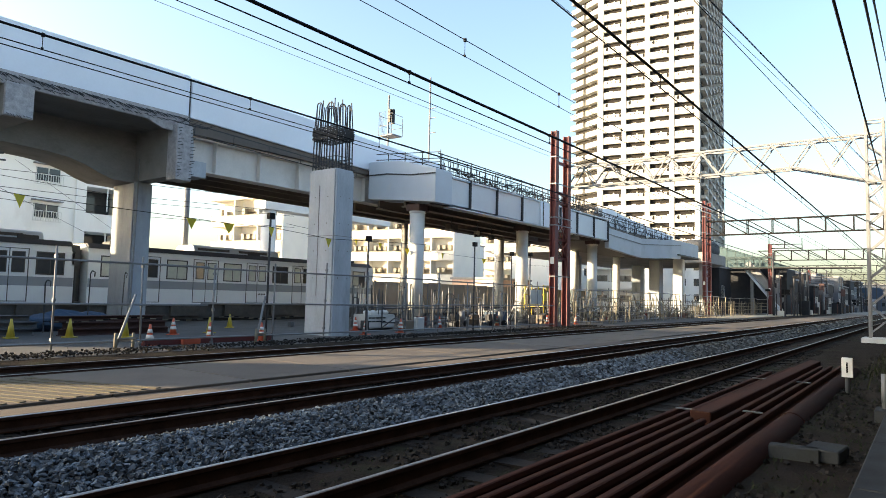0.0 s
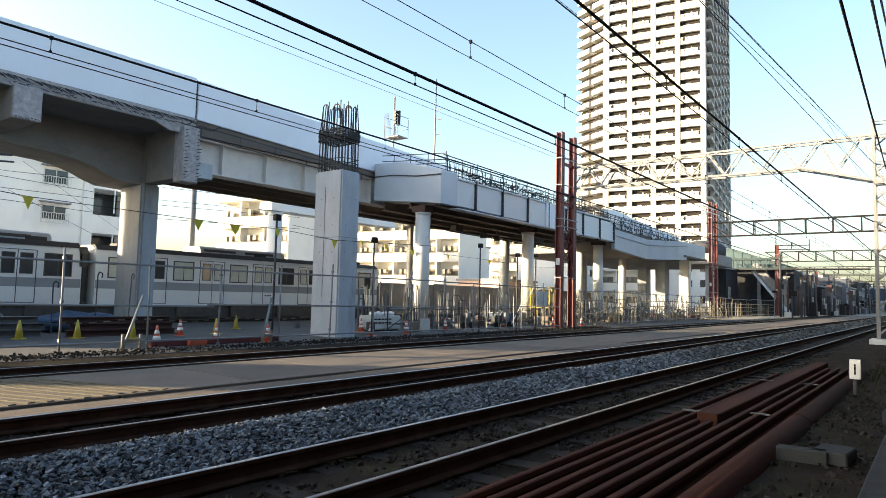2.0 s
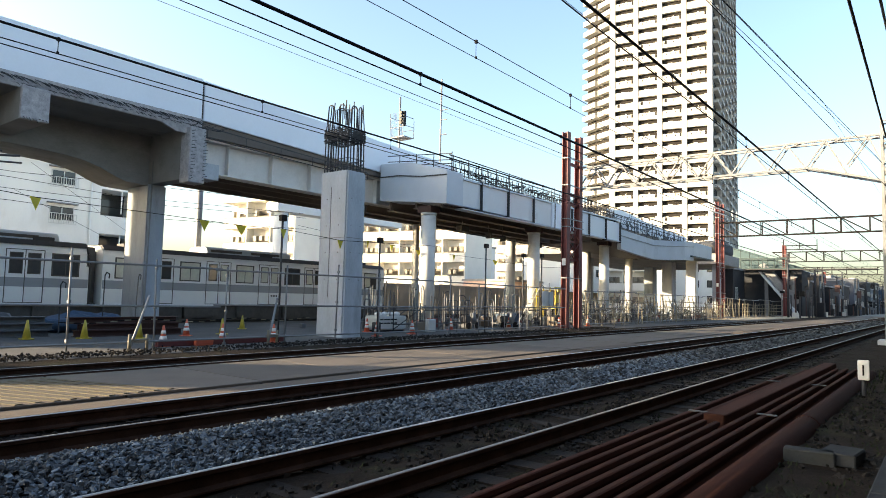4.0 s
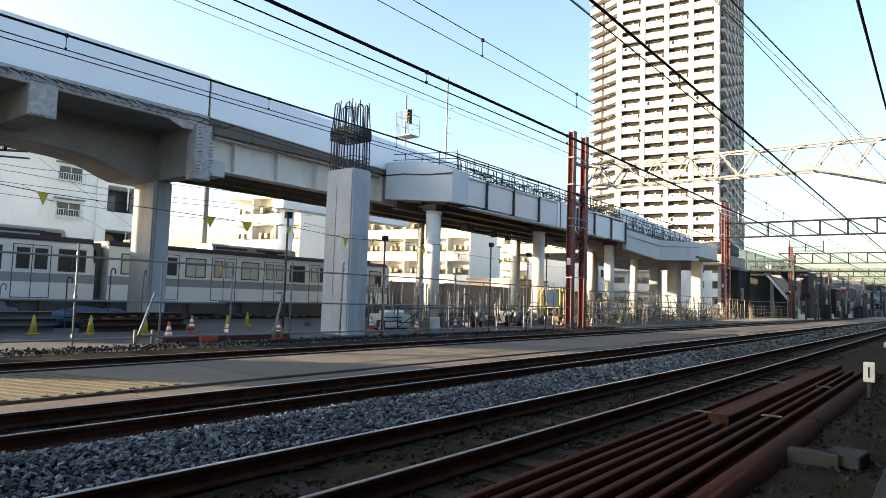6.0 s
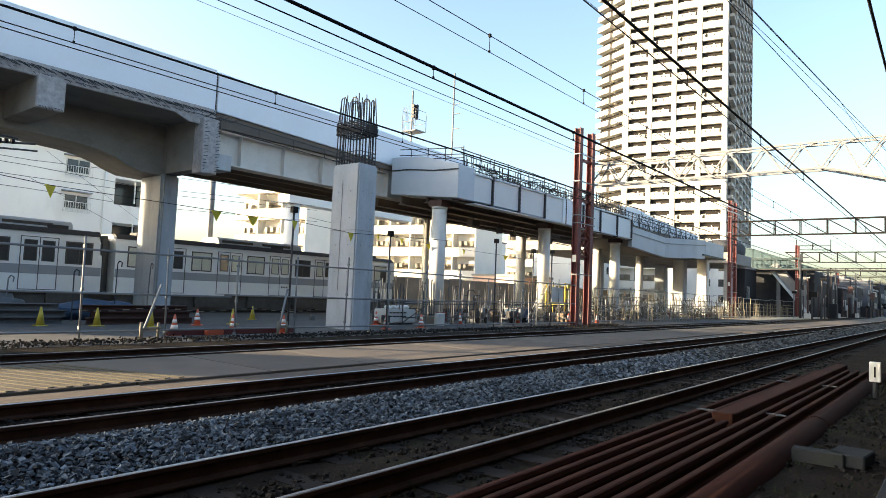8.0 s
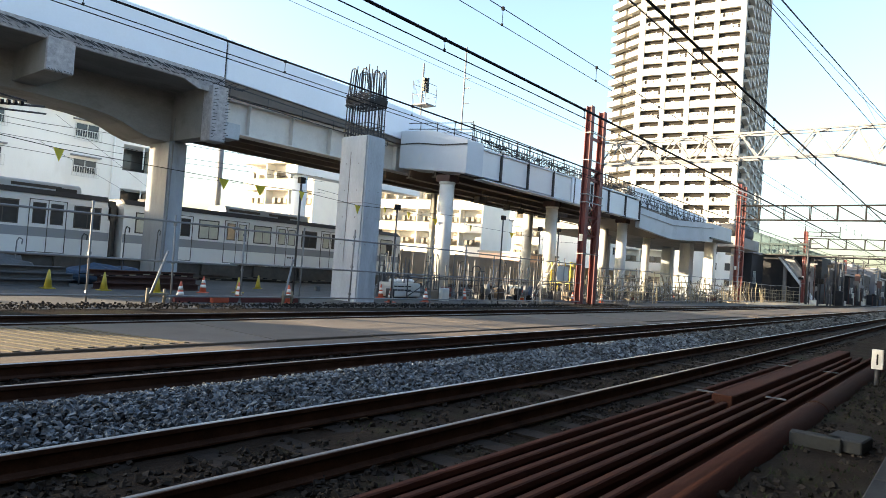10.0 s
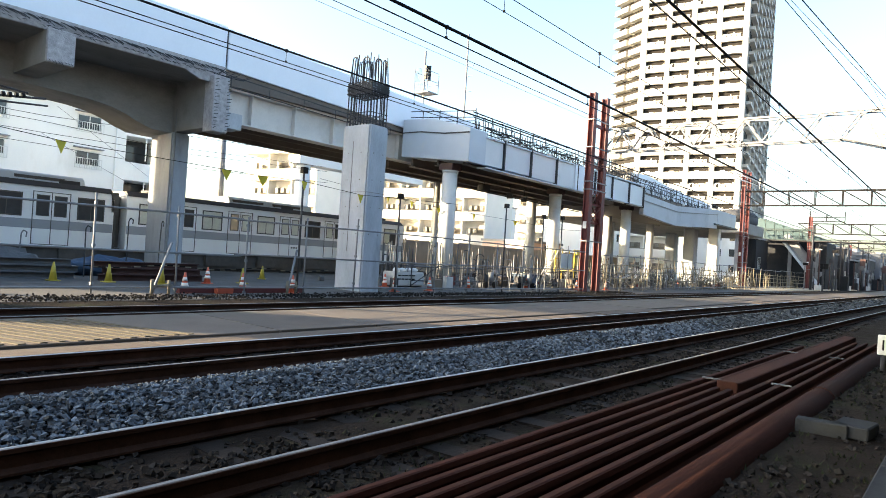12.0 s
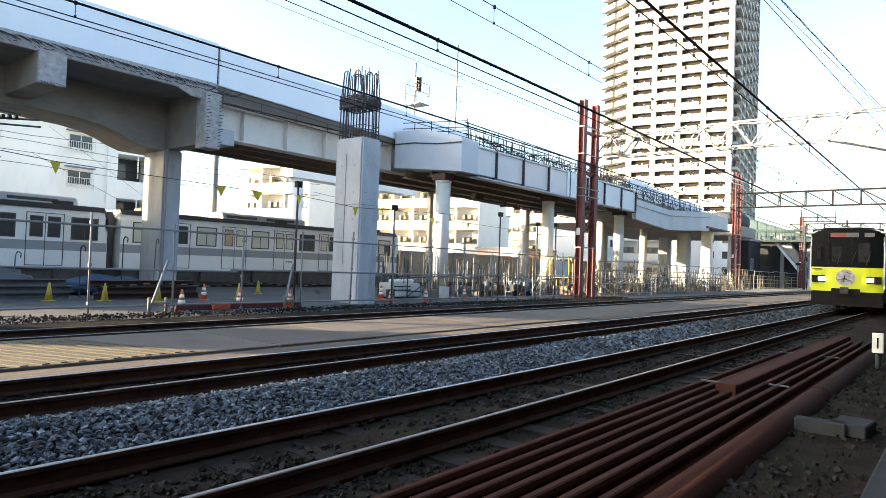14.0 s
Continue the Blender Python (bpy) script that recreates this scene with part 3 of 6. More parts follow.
        part("column_rim", bm, "white", c)
        bm = B()
        box(bm, x - 0.34, x + 0.34, 16.05, 16.75, 5.3, 5.62)
        part("bearing", bm, "dkred", c, "dark red bearing block")
        for k in (-0.37, 0.32):
            bm = B()
            box(bm, x + k, x + k + 0.05, 16.0, 16.8, 5.32, 5.6)
            part("bearing_rib", bm, "dkred", c)
    for x, r in ((29.4, 0.2), (40.0, 0.36), (52.5, 0.36), (62.0, 0.36)):
        bm = B()
        rod(bm, (x, 21.8, GZ), (x, 21.8, 5.6), r, 16)
        part("rear_column", bm, "white", g, "round off-white column under the far girder")
    bm = B()
    box(bm, 73.0, 74.3, 21.2, 22.4, GZ, 5.9)
    bevel(bm, 0.06, 1)
    part("rear_pier", bm, "pier", g, "broad grey concrete pier in shade")
    bm = B()
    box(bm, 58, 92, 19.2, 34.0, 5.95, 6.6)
    part("rear_deck", bm, "concw", g, "concrete deck behind the end wall, toned dark for shade")
    for x in (64.0, 83.0):
        bm = B()
        box(bm, x, x + 1.2, 27.0, 28.2, GZ, 5.94)
        bevel(bm, 0.06, 1)
        part("rear_pier", bm, "pier", g)
    bm = B()
    box(bm, 62.1, 62.9, 15.4, 16.3, GZ, 5.3)
    bevel(bm, 0.06, 2)
    part("square_column", bm, "white", g, "square off-white end column")
    bm = B()
    box(bm, 57.95, 63.4, 14.3, 18, 5.42, 6.62)
    bevel(bm, 0.02, 1)
    part("column_cap", bm, "flarepaint", g)
    bm = B()
    box(bm, 57.0, 63.6, 14.15, 18, 5.3, 5.41)
    part("cap_ledge", bm, "teal", g, "thin grey-green ledge under the end wall")
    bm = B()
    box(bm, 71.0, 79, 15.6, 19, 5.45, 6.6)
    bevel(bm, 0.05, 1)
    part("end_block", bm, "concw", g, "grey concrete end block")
    bm = B()
    box(bm, 72.2, 73.0, 15.9, 16.7, GZ, 5.45)
    part("end_block_column", bm, "pier", g)
    return g


girder_bridge()


def safety_net():
    """Dark safety net gathered over the concrete end block."""
    bm = B()
    bmesh.ops.create_icosphere(bm, subdivisions=4, radius=1)
    for v in bm.verts:
        n = noise.noise(v.co * 3.0) + 0.5 * noise.noise(Vector((v.co.x * 12, v.co.y * 5, 2)))
        q = v.co
        v.co = Vector((75 + math.copysign(abs(q.x) ** 0.5, q.x) * 3.7 + 0.2 * n, 17.2 + math.copysign(abs(q.y) ** 0.6, q.y) * 1.45 + 0.15 * n, max(6.61, 7.25 + math.copysign(abs(q.z) ** 0.7, q.z) * 0.85 + 0.14 * n)))
    for f in bm.faces:
        f.smooth = True
    tagged(part("safety_net", bm, "netdark"), "dark safety net gathered over a concrete block", "net")


safety_net()

# ---- free-standing pillar with rebar ----


def pillar():
    p = thing("concrete_pillar", "unfinished square concrete pillar with a bare rebar cage on top", "pillar", at=(15.24, 13.08, 0))
    bm = B()
    box(bm, -0.44, 0.44, -0.65, 0.65, GZ, 5.45)
    bevel(bm, 0.05, 2)
    b = part("shaft", bm, "conc")
    b.parent = p
    rng = random.Random(3)
    spots = [(-0.37 + 0.123 * i, y) for i in range(7) for y in (-0.57, 0.57)] + [(x, -0.57 + 0.163 * j) for j in range(1, 7) for x in (-0.37, 0.37)]
    bm = B()
    for k, (x, y) in enumerate(spots):
        if k % 7 == 6:
            continue
        top = 7.74 + rng.uniform(-0.12, 0.14)
        lx, ly = rng.uniform(-0.025, 0.025), rng.uniform(-0.03, 0.03)
        rod(bm, (x, y, 5.3), (x * 0.97, y * 0.97, 6.95), 0.021, 6)
        rod(bm, (x * 0.97, y * 0.97, 6.95), (x * 0.9 + lx, y * 0.9 + ly, top), 0.019, 6)
    c = part("rebar_cage", bm, "rebar", None, "dark reinforcement bars standing upright")
    c.parent = p
    # bars bent over into hooks at the head
    for a, b in (((-0.33, 0.5), (-0.33, 0.27)), ((-0.33, -0.02), (-0.33, -0.3)), ((-0.2, -0.5), (0.06, -0.5)), ((0.14, -0.5), (0.33, -0.46)), ((0.33, -0.2), (0.33, 0.1)),
                 ((0.3, 0.3), (0.05, 0.48)), ((-0.1, 0.15), (0.12, 0.05))):
        bm = B()
        z = 7.72 + rng.uniform(-0.06, 0.12)
        q = [(*a, 6.9), (*a, z - 0.07), (a[0] * 0.75 + b[0] * 0.25, a[1] * 0.75 + b[1] * 0.25, z), (a[0] * 0.25 + b[0] * 0.75, a[1] * 0.25 + b[1] * 0.75, z), (*b, z - 0.07), (*b, z - 0.5)]
        polyline(bm, q, 0.019, 6)
        h = part("hooked_bar", bm, "rebar")
        h.parent = p
    bm = B()
    for z in np.arange(6.5, 6.93, 0.036):
        w, d = 0.4 + rng.uniform(-0.012, 0.012), 0.6 + rng.uniform(-0.012, 0.012)
        polyline(bm, [(-w, -d, z), (w, -d, z + rng.uniform(-0.01, 0.01)), (w, d, z), (-w, d, z + rng.uniform(-0.01, 0.01)), (-w, -d, z)], 0.0165, 5)
    for z in (5.6, 5.72, 5.86):
        polyline(bm, [(-0.38, -0.58, z), (0.38, -0.58, z + 0.02), (0.38, 0.58, z), (-0.38, 0.58, z + 0.02), (-0.38, -0.58, z)], 0.013, 5)
    for z in np.arange(6.5, 6.95, 0.09):
        for k in (-0.25, 0.0, 0.25):
            rod(bm, (-0.4, k, z), (0.4, k, z), 0.011, 4)
    c = part("hoops", bm, "rebar", None, "band of tied steel hoops")
    c.parent = p
    bm = B()
    for z in (0.9, 1.8, 2.7, 3.6, 4.5):
        for s in (-0.3, 0.3):
            rod(bm, (s * 0.7, -0.652, z), (s * 0.7, -0.66, z), 0.02, 8)
            rod(bm, (-0.442, s, z), (-0.45, s, z), 0.02, 8)
    c = part("tie_hole", bm, "concd", None, "filled formwork tie holes")
    c.parent = p
    bm = B()
    rod(bm, (-0.447, 0.1, 1.2), (-0.447, 0.1, 4.9), 0.012, 5)
    box(bm, -0.446, -0.44, -0.63, 0.63, 3.18, 3.2)
    box(bm, -0.42, 0.42, -0.656, -0.65, 3.18, 3.2)
    c = part("joint_line", bm, "concd")
    c.parent = p
    return p


pillar()

# ---- poles, gantries and wires ----


def red_pole(x, y, h, dx=1.4):
    p = thing("red_steel_pole", "dark red twin-channel catenary pole with lattice bracing", "pole", "red poles", at=(x, y, 0))
    for k in (0, dx):
        bm = B()
        s = 0.17
        c = x + k
        prism(bm, [(c - s, y - 0.16), (c + s, y - 0.16), (c + s, y - 0.12), (c + 0.02, y - 0.12), (c + 0.02, y + 0.12), (c + s, y + 0.12),
                   (c + s, y + 0.16), (c - s, y + 0.16), (c - s, y + 0.12), (c - 0.02, y + 0.12), (c - 0.02, y - 0.12), (c - s, y - 0.12)], "z", GZ, h)
        part("channel", bm, "redsteel", p)
    z = h * 0.34
    while z < h * 0.52:
        bm = B()
        for yy in (y - 0.13, y + 0.13):
            bar(bm, (x + 0.1, yy, z), (x + dx - 0.1, yy, z + 0.9), 0.05, 0.02)
            bar(bm, (x + dx - 0.1, yy, z), (x + 0.1, yy, z + 0.9), 0.05, 0.02)
        bar(bm, (x + 0.1, y, z), (x + dx - 0.1, y, z), 0.06, 0.1)
        part("lattice_panel", bm, "redsteel", p)
        z += 0.95
    for z in (h * 0.63, h * 0.68, h * 0.84):
        bm = B()
        bar(bm, (x, y, z), (x + dx, y, z), 0.08, 0.16)
        part("crossbar", bm, "redsteel", p)
    for z in (2.4, 5.0, 5.4, h * 0.72, h * 0.86):
        bm = B()
        box(bm, x - 0.2, x - 0.16, y - 0.17, y + 0.17, z, z + 0.05)
        box(bm, x - 0.22, x + dx + 0.22, y - 0.2, y - 0.165, z, z + 0.05)
        part("clamp_band", bm, "greysteel", p)
    bm = B()
    box(bm, x - 0.185, x - 0.172, y - 0.1, y + 0.1, 3.05, 3.4)
    part("pole_plate", bm, "conew", p)
    return p


red_pole(29.7, 12.1, 9.9)
red_pole(68.4, 15.1, 11.6, 1.9)
red_pole(95.5, 14.0, 9.3, 0.9)
red_pole(130, 14.0, 7.4, 1.2)


def pole_arms():
    """Arms carried by the far red poles: white insulator brackets and a light portal frame."""
    a = thing("insulator_bracket", "pale steel insulator bracket clamped to a red pole", "bracket", at=(70, 15.1, 10.8))
    for z in (10.3, 10.75):
        bm = B()
        bar(bm, (64.6, 14.9, z), (75.5, 14.9, z + 0.35), 0.07, 0.09)
        part("bracket_bar", bm, "white", a)
    for k, x in enumerate((65.0, 66.6, 73.4, 75.2)):
        bm = B()
        for j in range(4):
            rod(bm, (x, 14.9, 10.8 + 0.12 * j), (x, 14.9, 10.87 + 0.12 * j), 0.11, 8)
        rod(bm, (x, 14.9, 10.3), (x, 14.9, 11.4), 0.03, 6)
        part("insulator", bm, "white", a)
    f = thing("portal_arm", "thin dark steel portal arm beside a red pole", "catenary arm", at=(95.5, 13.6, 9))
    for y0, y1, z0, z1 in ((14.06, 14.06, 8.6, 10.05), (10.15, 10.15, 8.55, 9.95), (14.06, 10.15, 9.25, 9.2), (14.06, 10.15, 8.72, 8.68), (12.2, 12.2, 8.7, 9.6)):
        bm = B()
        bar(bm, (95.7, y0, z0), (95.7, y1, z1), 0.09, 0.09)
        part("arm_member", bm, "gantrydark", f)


pole_arms()


def gantry(x, y0, y1, z0, z1, bay, material, haunch, label, warren=True, mast_top=8.9):
    g = thing("catenary_gantry", label, "gantry", "gantries", at=(x, y0, 0))
    w = 0.3
    bm = B()
    for dx in (-w, w):
        bar(bm, (x + dx, y0, z1), (x + dx, y1, z1), 0.09, 0.09)
    part("top_chord", bm, material, g)
    bm = B()
    for dx in (-w, w):
        bar(bm, (x + dx, y0 + haunch, z0), (x + dx, y1, z0), 0.09, 0.09)
        if haunch:
            bar(bm, (x + dx, y0, z0 - 0.85), (x + dx, y0 + haunch, z0), 0.09, 0.09)
    part("bottom_chord", bm, material, g)
    n = max(2, round((y1 - y0) / bay))
    st = (y1 - y0) / n
    for i in range(n):
        a, b = y0 + i * st, y0 + (i + 1) * st
        bm = B()
        za = z0 - 0.85 * max(0, 1 - (a - y0) / haunch) if haunch else z0
        for dx in (-w, w):
            if warren:
                bar(bm, (x + dx, a, za), (x + dx, (a + b) / 2, z1), 0.07, 0.06)
                bar(bm, (x + dx, (a + b) / 2, z1), (x + dx, b, z0), 0.07, 0.06)
            else:
                bar(bm, (x + dx, a, z0), (x + dx, b, z1), 0.1, 0.08)
                bar(bm, (x + dx, a, z0), (x + dx, a, z1), 0.08, 0.08)
        bar(bm, (x - w, a, za), (x + w, a, za), 0.05, 0.05)
        bar(bm, (x - w, a, z1), (x + w, (a + b) / 2, z1), 0.05, 0.05)
        part("lattice_web", bm, material, g)
    # lattice mast at the near end
    mw = 0.3
    bm = B()
    for dx in (-mw, mw):
        for dy in (-mw, mw):
            bar(bm, (x + dx, y0 + dy, 0.0), (x + dx, y0 + dy, mast_top), 0.1, 0.1)
    mast = part("mast", bm, material, g, "square lattice mast")
    bm = B()
    z = 0.2
    k = 0
    while z < mast_top - 0.5:
        s = 1 if k % 2 else -1
        for d in (-mw, mw):
            bar(bm, (x - s * mw, y0 + d, z), (x + s * mw, y0 + d, z + 0.55), 0.06, 0.03)
            bar(bm, (x + d, y0 - s * mw, z), (x + d, y0 + s * mw, z + 0.55), 0.03, 0.06)
        z += 0.55
        k += 1
    for z in (6.3, 7.18, 8.3, mast_top - 0.05):
        if z < mast_top:
            for d in (-mw, mw):
                bar(bm, (x - mw, y0 + d, z), (x + mw, y0 + d, z), 0.05, 0.08)
                bar(bm, (x + d, y0 - mw, z), (x + d, y0 + mw, z), 0.08, 0.05)
    part("lacing", bm, material, mast)
    bm = B()
    box(bm, x - 0.6, x + 0.6, y0 - 0.6, y0 + 0.6, GZ - 0.1, 0.03)
    bevel(bm, 0.03, 1)
    part("footing", bm, "conc", g, "concrete footing block")
    return g


gantry(31.5, -1.5, 12.1, 7.18, 8.3, 1.55, "gwhite", 2.9, "white painted lattice catenary gantry across the tracks")
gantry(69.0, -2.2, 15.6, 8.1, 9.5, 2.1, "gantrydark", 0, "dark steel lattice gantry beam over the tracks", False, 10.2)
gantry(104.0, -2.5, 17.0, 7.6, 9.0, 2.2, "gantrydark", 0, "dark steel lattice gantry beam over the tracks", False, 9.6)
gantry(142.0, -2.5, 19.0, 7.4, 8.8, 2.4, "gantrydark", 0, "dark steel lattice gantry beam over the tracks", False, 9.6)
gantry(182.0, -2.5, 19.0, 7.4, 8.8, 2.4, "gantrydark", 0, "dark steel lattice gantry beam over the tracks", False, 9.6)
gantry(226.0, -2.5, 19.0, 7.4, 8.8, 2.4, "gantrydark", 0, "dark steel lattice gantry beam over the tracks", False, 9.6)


def catenary(y, zc, zm, r_c, r_m, label, first=2.4, gap=2.55, x1=230, spread=0.0, hang=True):
    w = thing("overhead_line", label, "overhead wire", "overhead wires", at=(0, y, 5))
    bm = B()
    polyline(bm, [(-25, y, zc), (x1, y, zc)], r_c, 5)
    if spread:
        polyline(bm, [(-25, y + spread, zc - 0.06), (x1, y + spread, zc - 0.06)], r_c, 5)
    part("contact_wire", bm, "wire", w)
    bm = B()
    polyline(bm, [(-25, y, zm), (x1, y, zm)], r_m, 6)
    part("messenger_wire", bm, "wire", w)
    if hang:
        bm = B()
        rod(bm, (0, y, zc), (0, y, zm), 0.007, 4)
        box(bm, -0.025, 0.025, y - 0.022, y + 0.022, zm - 0.035, zm + 0.03)
        box(bm, -0.018, 0.018, y - 0.015, y + 0.015, zc - 0.01, zc + 0.035)
        me = mesh_of("dropper", bm, "wire")
        x = first
        while x < 90:
            d = new("dropper", me)
            d.parent = w
            d.location = Vector((x, 0, 0)) - w.location
            x += gap
    return w


catenary(9.0, 5.37, 5.63, 0.011, 0.022, "black overhead line with droppers above the siding", 4.55, 4.3, spread=0.12)
catenary(3.77, 4.85, 5.04, 0.011, 0.026, "black overhead line with droppers above the second track", 3.15, 5.05)
catenary(0.53, 5.02, 5.24, 0.010, 0.024, "black overhead line above the near track", 6.0, 5.2)
catenary(3.77, 5.82, 6.14, 0.007, 0.008, "thin feeder wires above the second track", 5.9, 3.9)


def wires():
    w = thing("power_lines", "thin black power lines strung along the railway", "power line", at=(0, 0, 8))
    ends = (((9, -2.32, 5.02), (31.5, -1.69, 6.38), 0.02), ((9, -2.64, 4.93), (31.5, -1.91, 9.62), 0.018), ((9, -2.73, 4.91), (31.5, -1.95, 11.27), 0.014),
            ((15, -0.41, 6.23), (31.5, -1.3, 6.18), 0.008), ((15, -0.74, 6.16), (31.5, -1.22, 7.13), 0.008), ((15, 0.99, 8.23), (31.5, -1.41, 6.87), 0.007),
            ((15, 4.61, 9.18), (31.5, 5.36, 9.99), 0.007), ((15, 0.32, 7.66), (31.5, 0.88, 10.08), 0.007))
    for a, b, r in ends:
        a, b = Vector(a), Vector(b)
        bm = B()
        polyline(bm, [a - (b - a) * 0.5, b, b + Vector((38, 0, 0.2)), b + Vector((110, 0, 0))], r, 5)
        part("cable", bm, "wire", w)
    bm = B()
    polyline(bm, [(-25, 3.77, 4.65), (142, 3.77, 4.65)], 0.006, 5)
    part("cable", bm, "wire", w)
    bm = B()
    polyline(bm, [(-25, 3.77, 4.53), (8.5, 3.77, 4.55), (142, 3.77, 4.6)], 0.003, 5)
    part("cable", bm, "greysteel", w)


wires()

# ---- buildings ----


def tower():
    """High residential tower: a front of four balcony bays, an oblique stepped wing and a window side."""
    t = thing("apartment_tower", "tall cream residential tower with deep balconies on every storey", "apartment tower", at=(159, 40.3, 0))
    t.rotation_euler = (0, 0, radians(9))
    # local frame: x away along the side wall, y along the front, origin at the near corner
    SH, N, W, S = 2.95, 40, 23.2, 58.0
    H = N * SH + 2

    def own(name, bm, material, label=""):
        p = part(name, bm, material, None, label)
        p.parent = t
        return p

    def rows_of(name, me, places):
        for q in places:
            o = new(name, me)
            o.parent = t
            o.location = q
    bm = B()
    box(bm, 2.0, S, 0.0, W, GZ, H)
    own("body", bm, "tower")
    ys = (0.0, 5.8, 11.6, 17.4, W)
    for y in ys:
        bm = B()
        box(bm, 0.0, 2.1, y, y + 1.15, GZ, H)
        own("pier_wall", bm, "tower")
    rng = random.Random(8)
    for kind in range(3):
        bm, dk = B(), B()
        box(bm, 0.1, 2.0, 0.0, 4.65, -0.25, 0.0)
        box(bm, 0.12, 0.26, 0.0, 4.65, 0.0, 1.5)
        # full-width dark sheet: window glass plus the shadow of the slab above
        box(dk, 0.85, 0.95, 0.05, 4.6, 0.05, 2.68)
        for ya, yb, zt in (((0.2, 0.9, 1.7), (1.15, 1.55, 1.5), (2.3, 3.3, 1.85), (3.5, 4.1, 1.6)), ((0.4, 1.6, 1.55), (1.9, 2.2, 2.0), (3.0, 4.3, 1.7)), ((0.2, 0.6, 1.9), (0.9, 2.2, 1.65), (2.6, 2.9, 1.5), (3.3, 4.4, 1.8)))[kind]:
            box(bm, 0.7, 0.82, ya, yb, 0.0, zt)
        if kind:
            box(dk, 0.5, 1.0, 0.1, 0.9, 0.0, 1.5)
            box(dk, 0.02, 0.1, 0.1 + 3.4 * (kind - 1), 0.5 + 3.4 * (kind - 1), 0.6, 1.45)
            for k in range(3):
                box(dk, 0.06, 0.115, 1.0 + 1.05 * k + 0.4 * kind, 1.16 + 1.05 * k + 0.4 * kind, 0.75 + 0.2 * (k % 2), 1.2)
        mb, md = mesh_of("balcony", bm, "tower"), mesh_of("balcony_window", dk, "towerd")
        for k in range(N):
            for y in ys[:-1]:
                if (k * 7 + int(y) * 3 + k // 5) % 3 == kind:
                    rows_of("balcony", mb, [(0, y + 1.15, k * SH)])
                    rows_of("balcony_window", md, [(0, y + 1.15, k * SH)])
    # stepped balconies on the oblique wing
    m = Matrix.Translation((0.6, W + 1.15, 0)) @ Matrix.Rotation(radians(-34), 4, "Z")
    bm = B()
    box(bm, 1.6, 12, 0, 11.2, GZ, H, m)
    own("oblique_wing", bm, "tower")
    bm, dk = B(), B()
    box(bm, 0.0, 1.6, 0.3, 5.2, -0.2, 1.15, m)
    box(bm, 0.0, 1.6, 0.3, 0.6, -0.2, SH, m)
    box(bm, -0.3, 1.6, 6.0, 11.0, -0.2, 1.15, m)
    # dark strip painted in for the shade behind the wing parapets
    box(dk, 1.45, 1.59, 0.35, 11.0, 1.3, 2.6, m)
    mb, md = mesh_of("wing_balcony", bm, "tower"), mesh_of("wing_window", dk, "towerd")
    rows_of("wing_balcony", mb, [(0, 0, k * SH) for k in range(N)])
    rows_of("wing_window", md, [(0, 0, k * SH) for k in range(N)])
    # window side
    bm, lg = B(), B()
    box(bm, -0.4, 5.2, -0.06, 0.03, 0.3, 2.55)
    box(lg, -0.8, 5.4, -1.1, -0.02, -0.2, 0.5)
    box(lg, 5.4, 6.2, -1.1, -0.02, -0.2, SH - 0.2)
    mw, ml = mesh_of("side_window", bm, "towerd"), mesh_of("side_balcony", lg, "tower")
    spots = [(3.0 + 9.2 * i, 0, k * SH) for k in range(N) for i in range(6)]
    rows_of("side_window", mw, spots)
    rows_of("side_balcony", ml, spots)
    return t


tower()


def window(parent, x, y, z, w, h, sill=True, grille=True):
    """A framed window on a wall facing the tracks."""
    bm = B()
    box(bm, x, x + w, y - 0.02, y + 0.03, z, z + h)
    p = part("window", bm, "glassd", parent)
    bm = B()
    for a in (x, x + w / 2 - 0.02, x + w - 0.05):
        box(bm, a, a + 0.05, y - 0.06, y - 0.015, z, z + h)
    for b in (z, z + h - 0.05):
        box(bm, x, x + w, y - 0.06, y - 0.015, b, b + 0.05)
    part("frame", bm, "white", p)
    if grille:
        bm = B()
        n = int(w / 0.14)
        for i in range(n + 1):
            a = x - 0.1 + i * (w + 0.2) / n
            box(bm, a - 0.012, a + 0.012, y - 0.3, y - 0.27, z - 0.25, z + h * 0.45)
        for b in (z - 0.25, z + h * 0.45):
            box(bm, x - 0.12, x + w + 0.12, y - 0.31, y - 0.26, b, b + 0.04)
        part("grille", bm, "white", p)
    if sill:
        bm = B()
        box(bm, x - 0.2, x + w + 0.2, y - 0.35, y + 0.02, z + h + 0.18, z + h + 0.26)
        part("hood", bm, "greysteel", p)


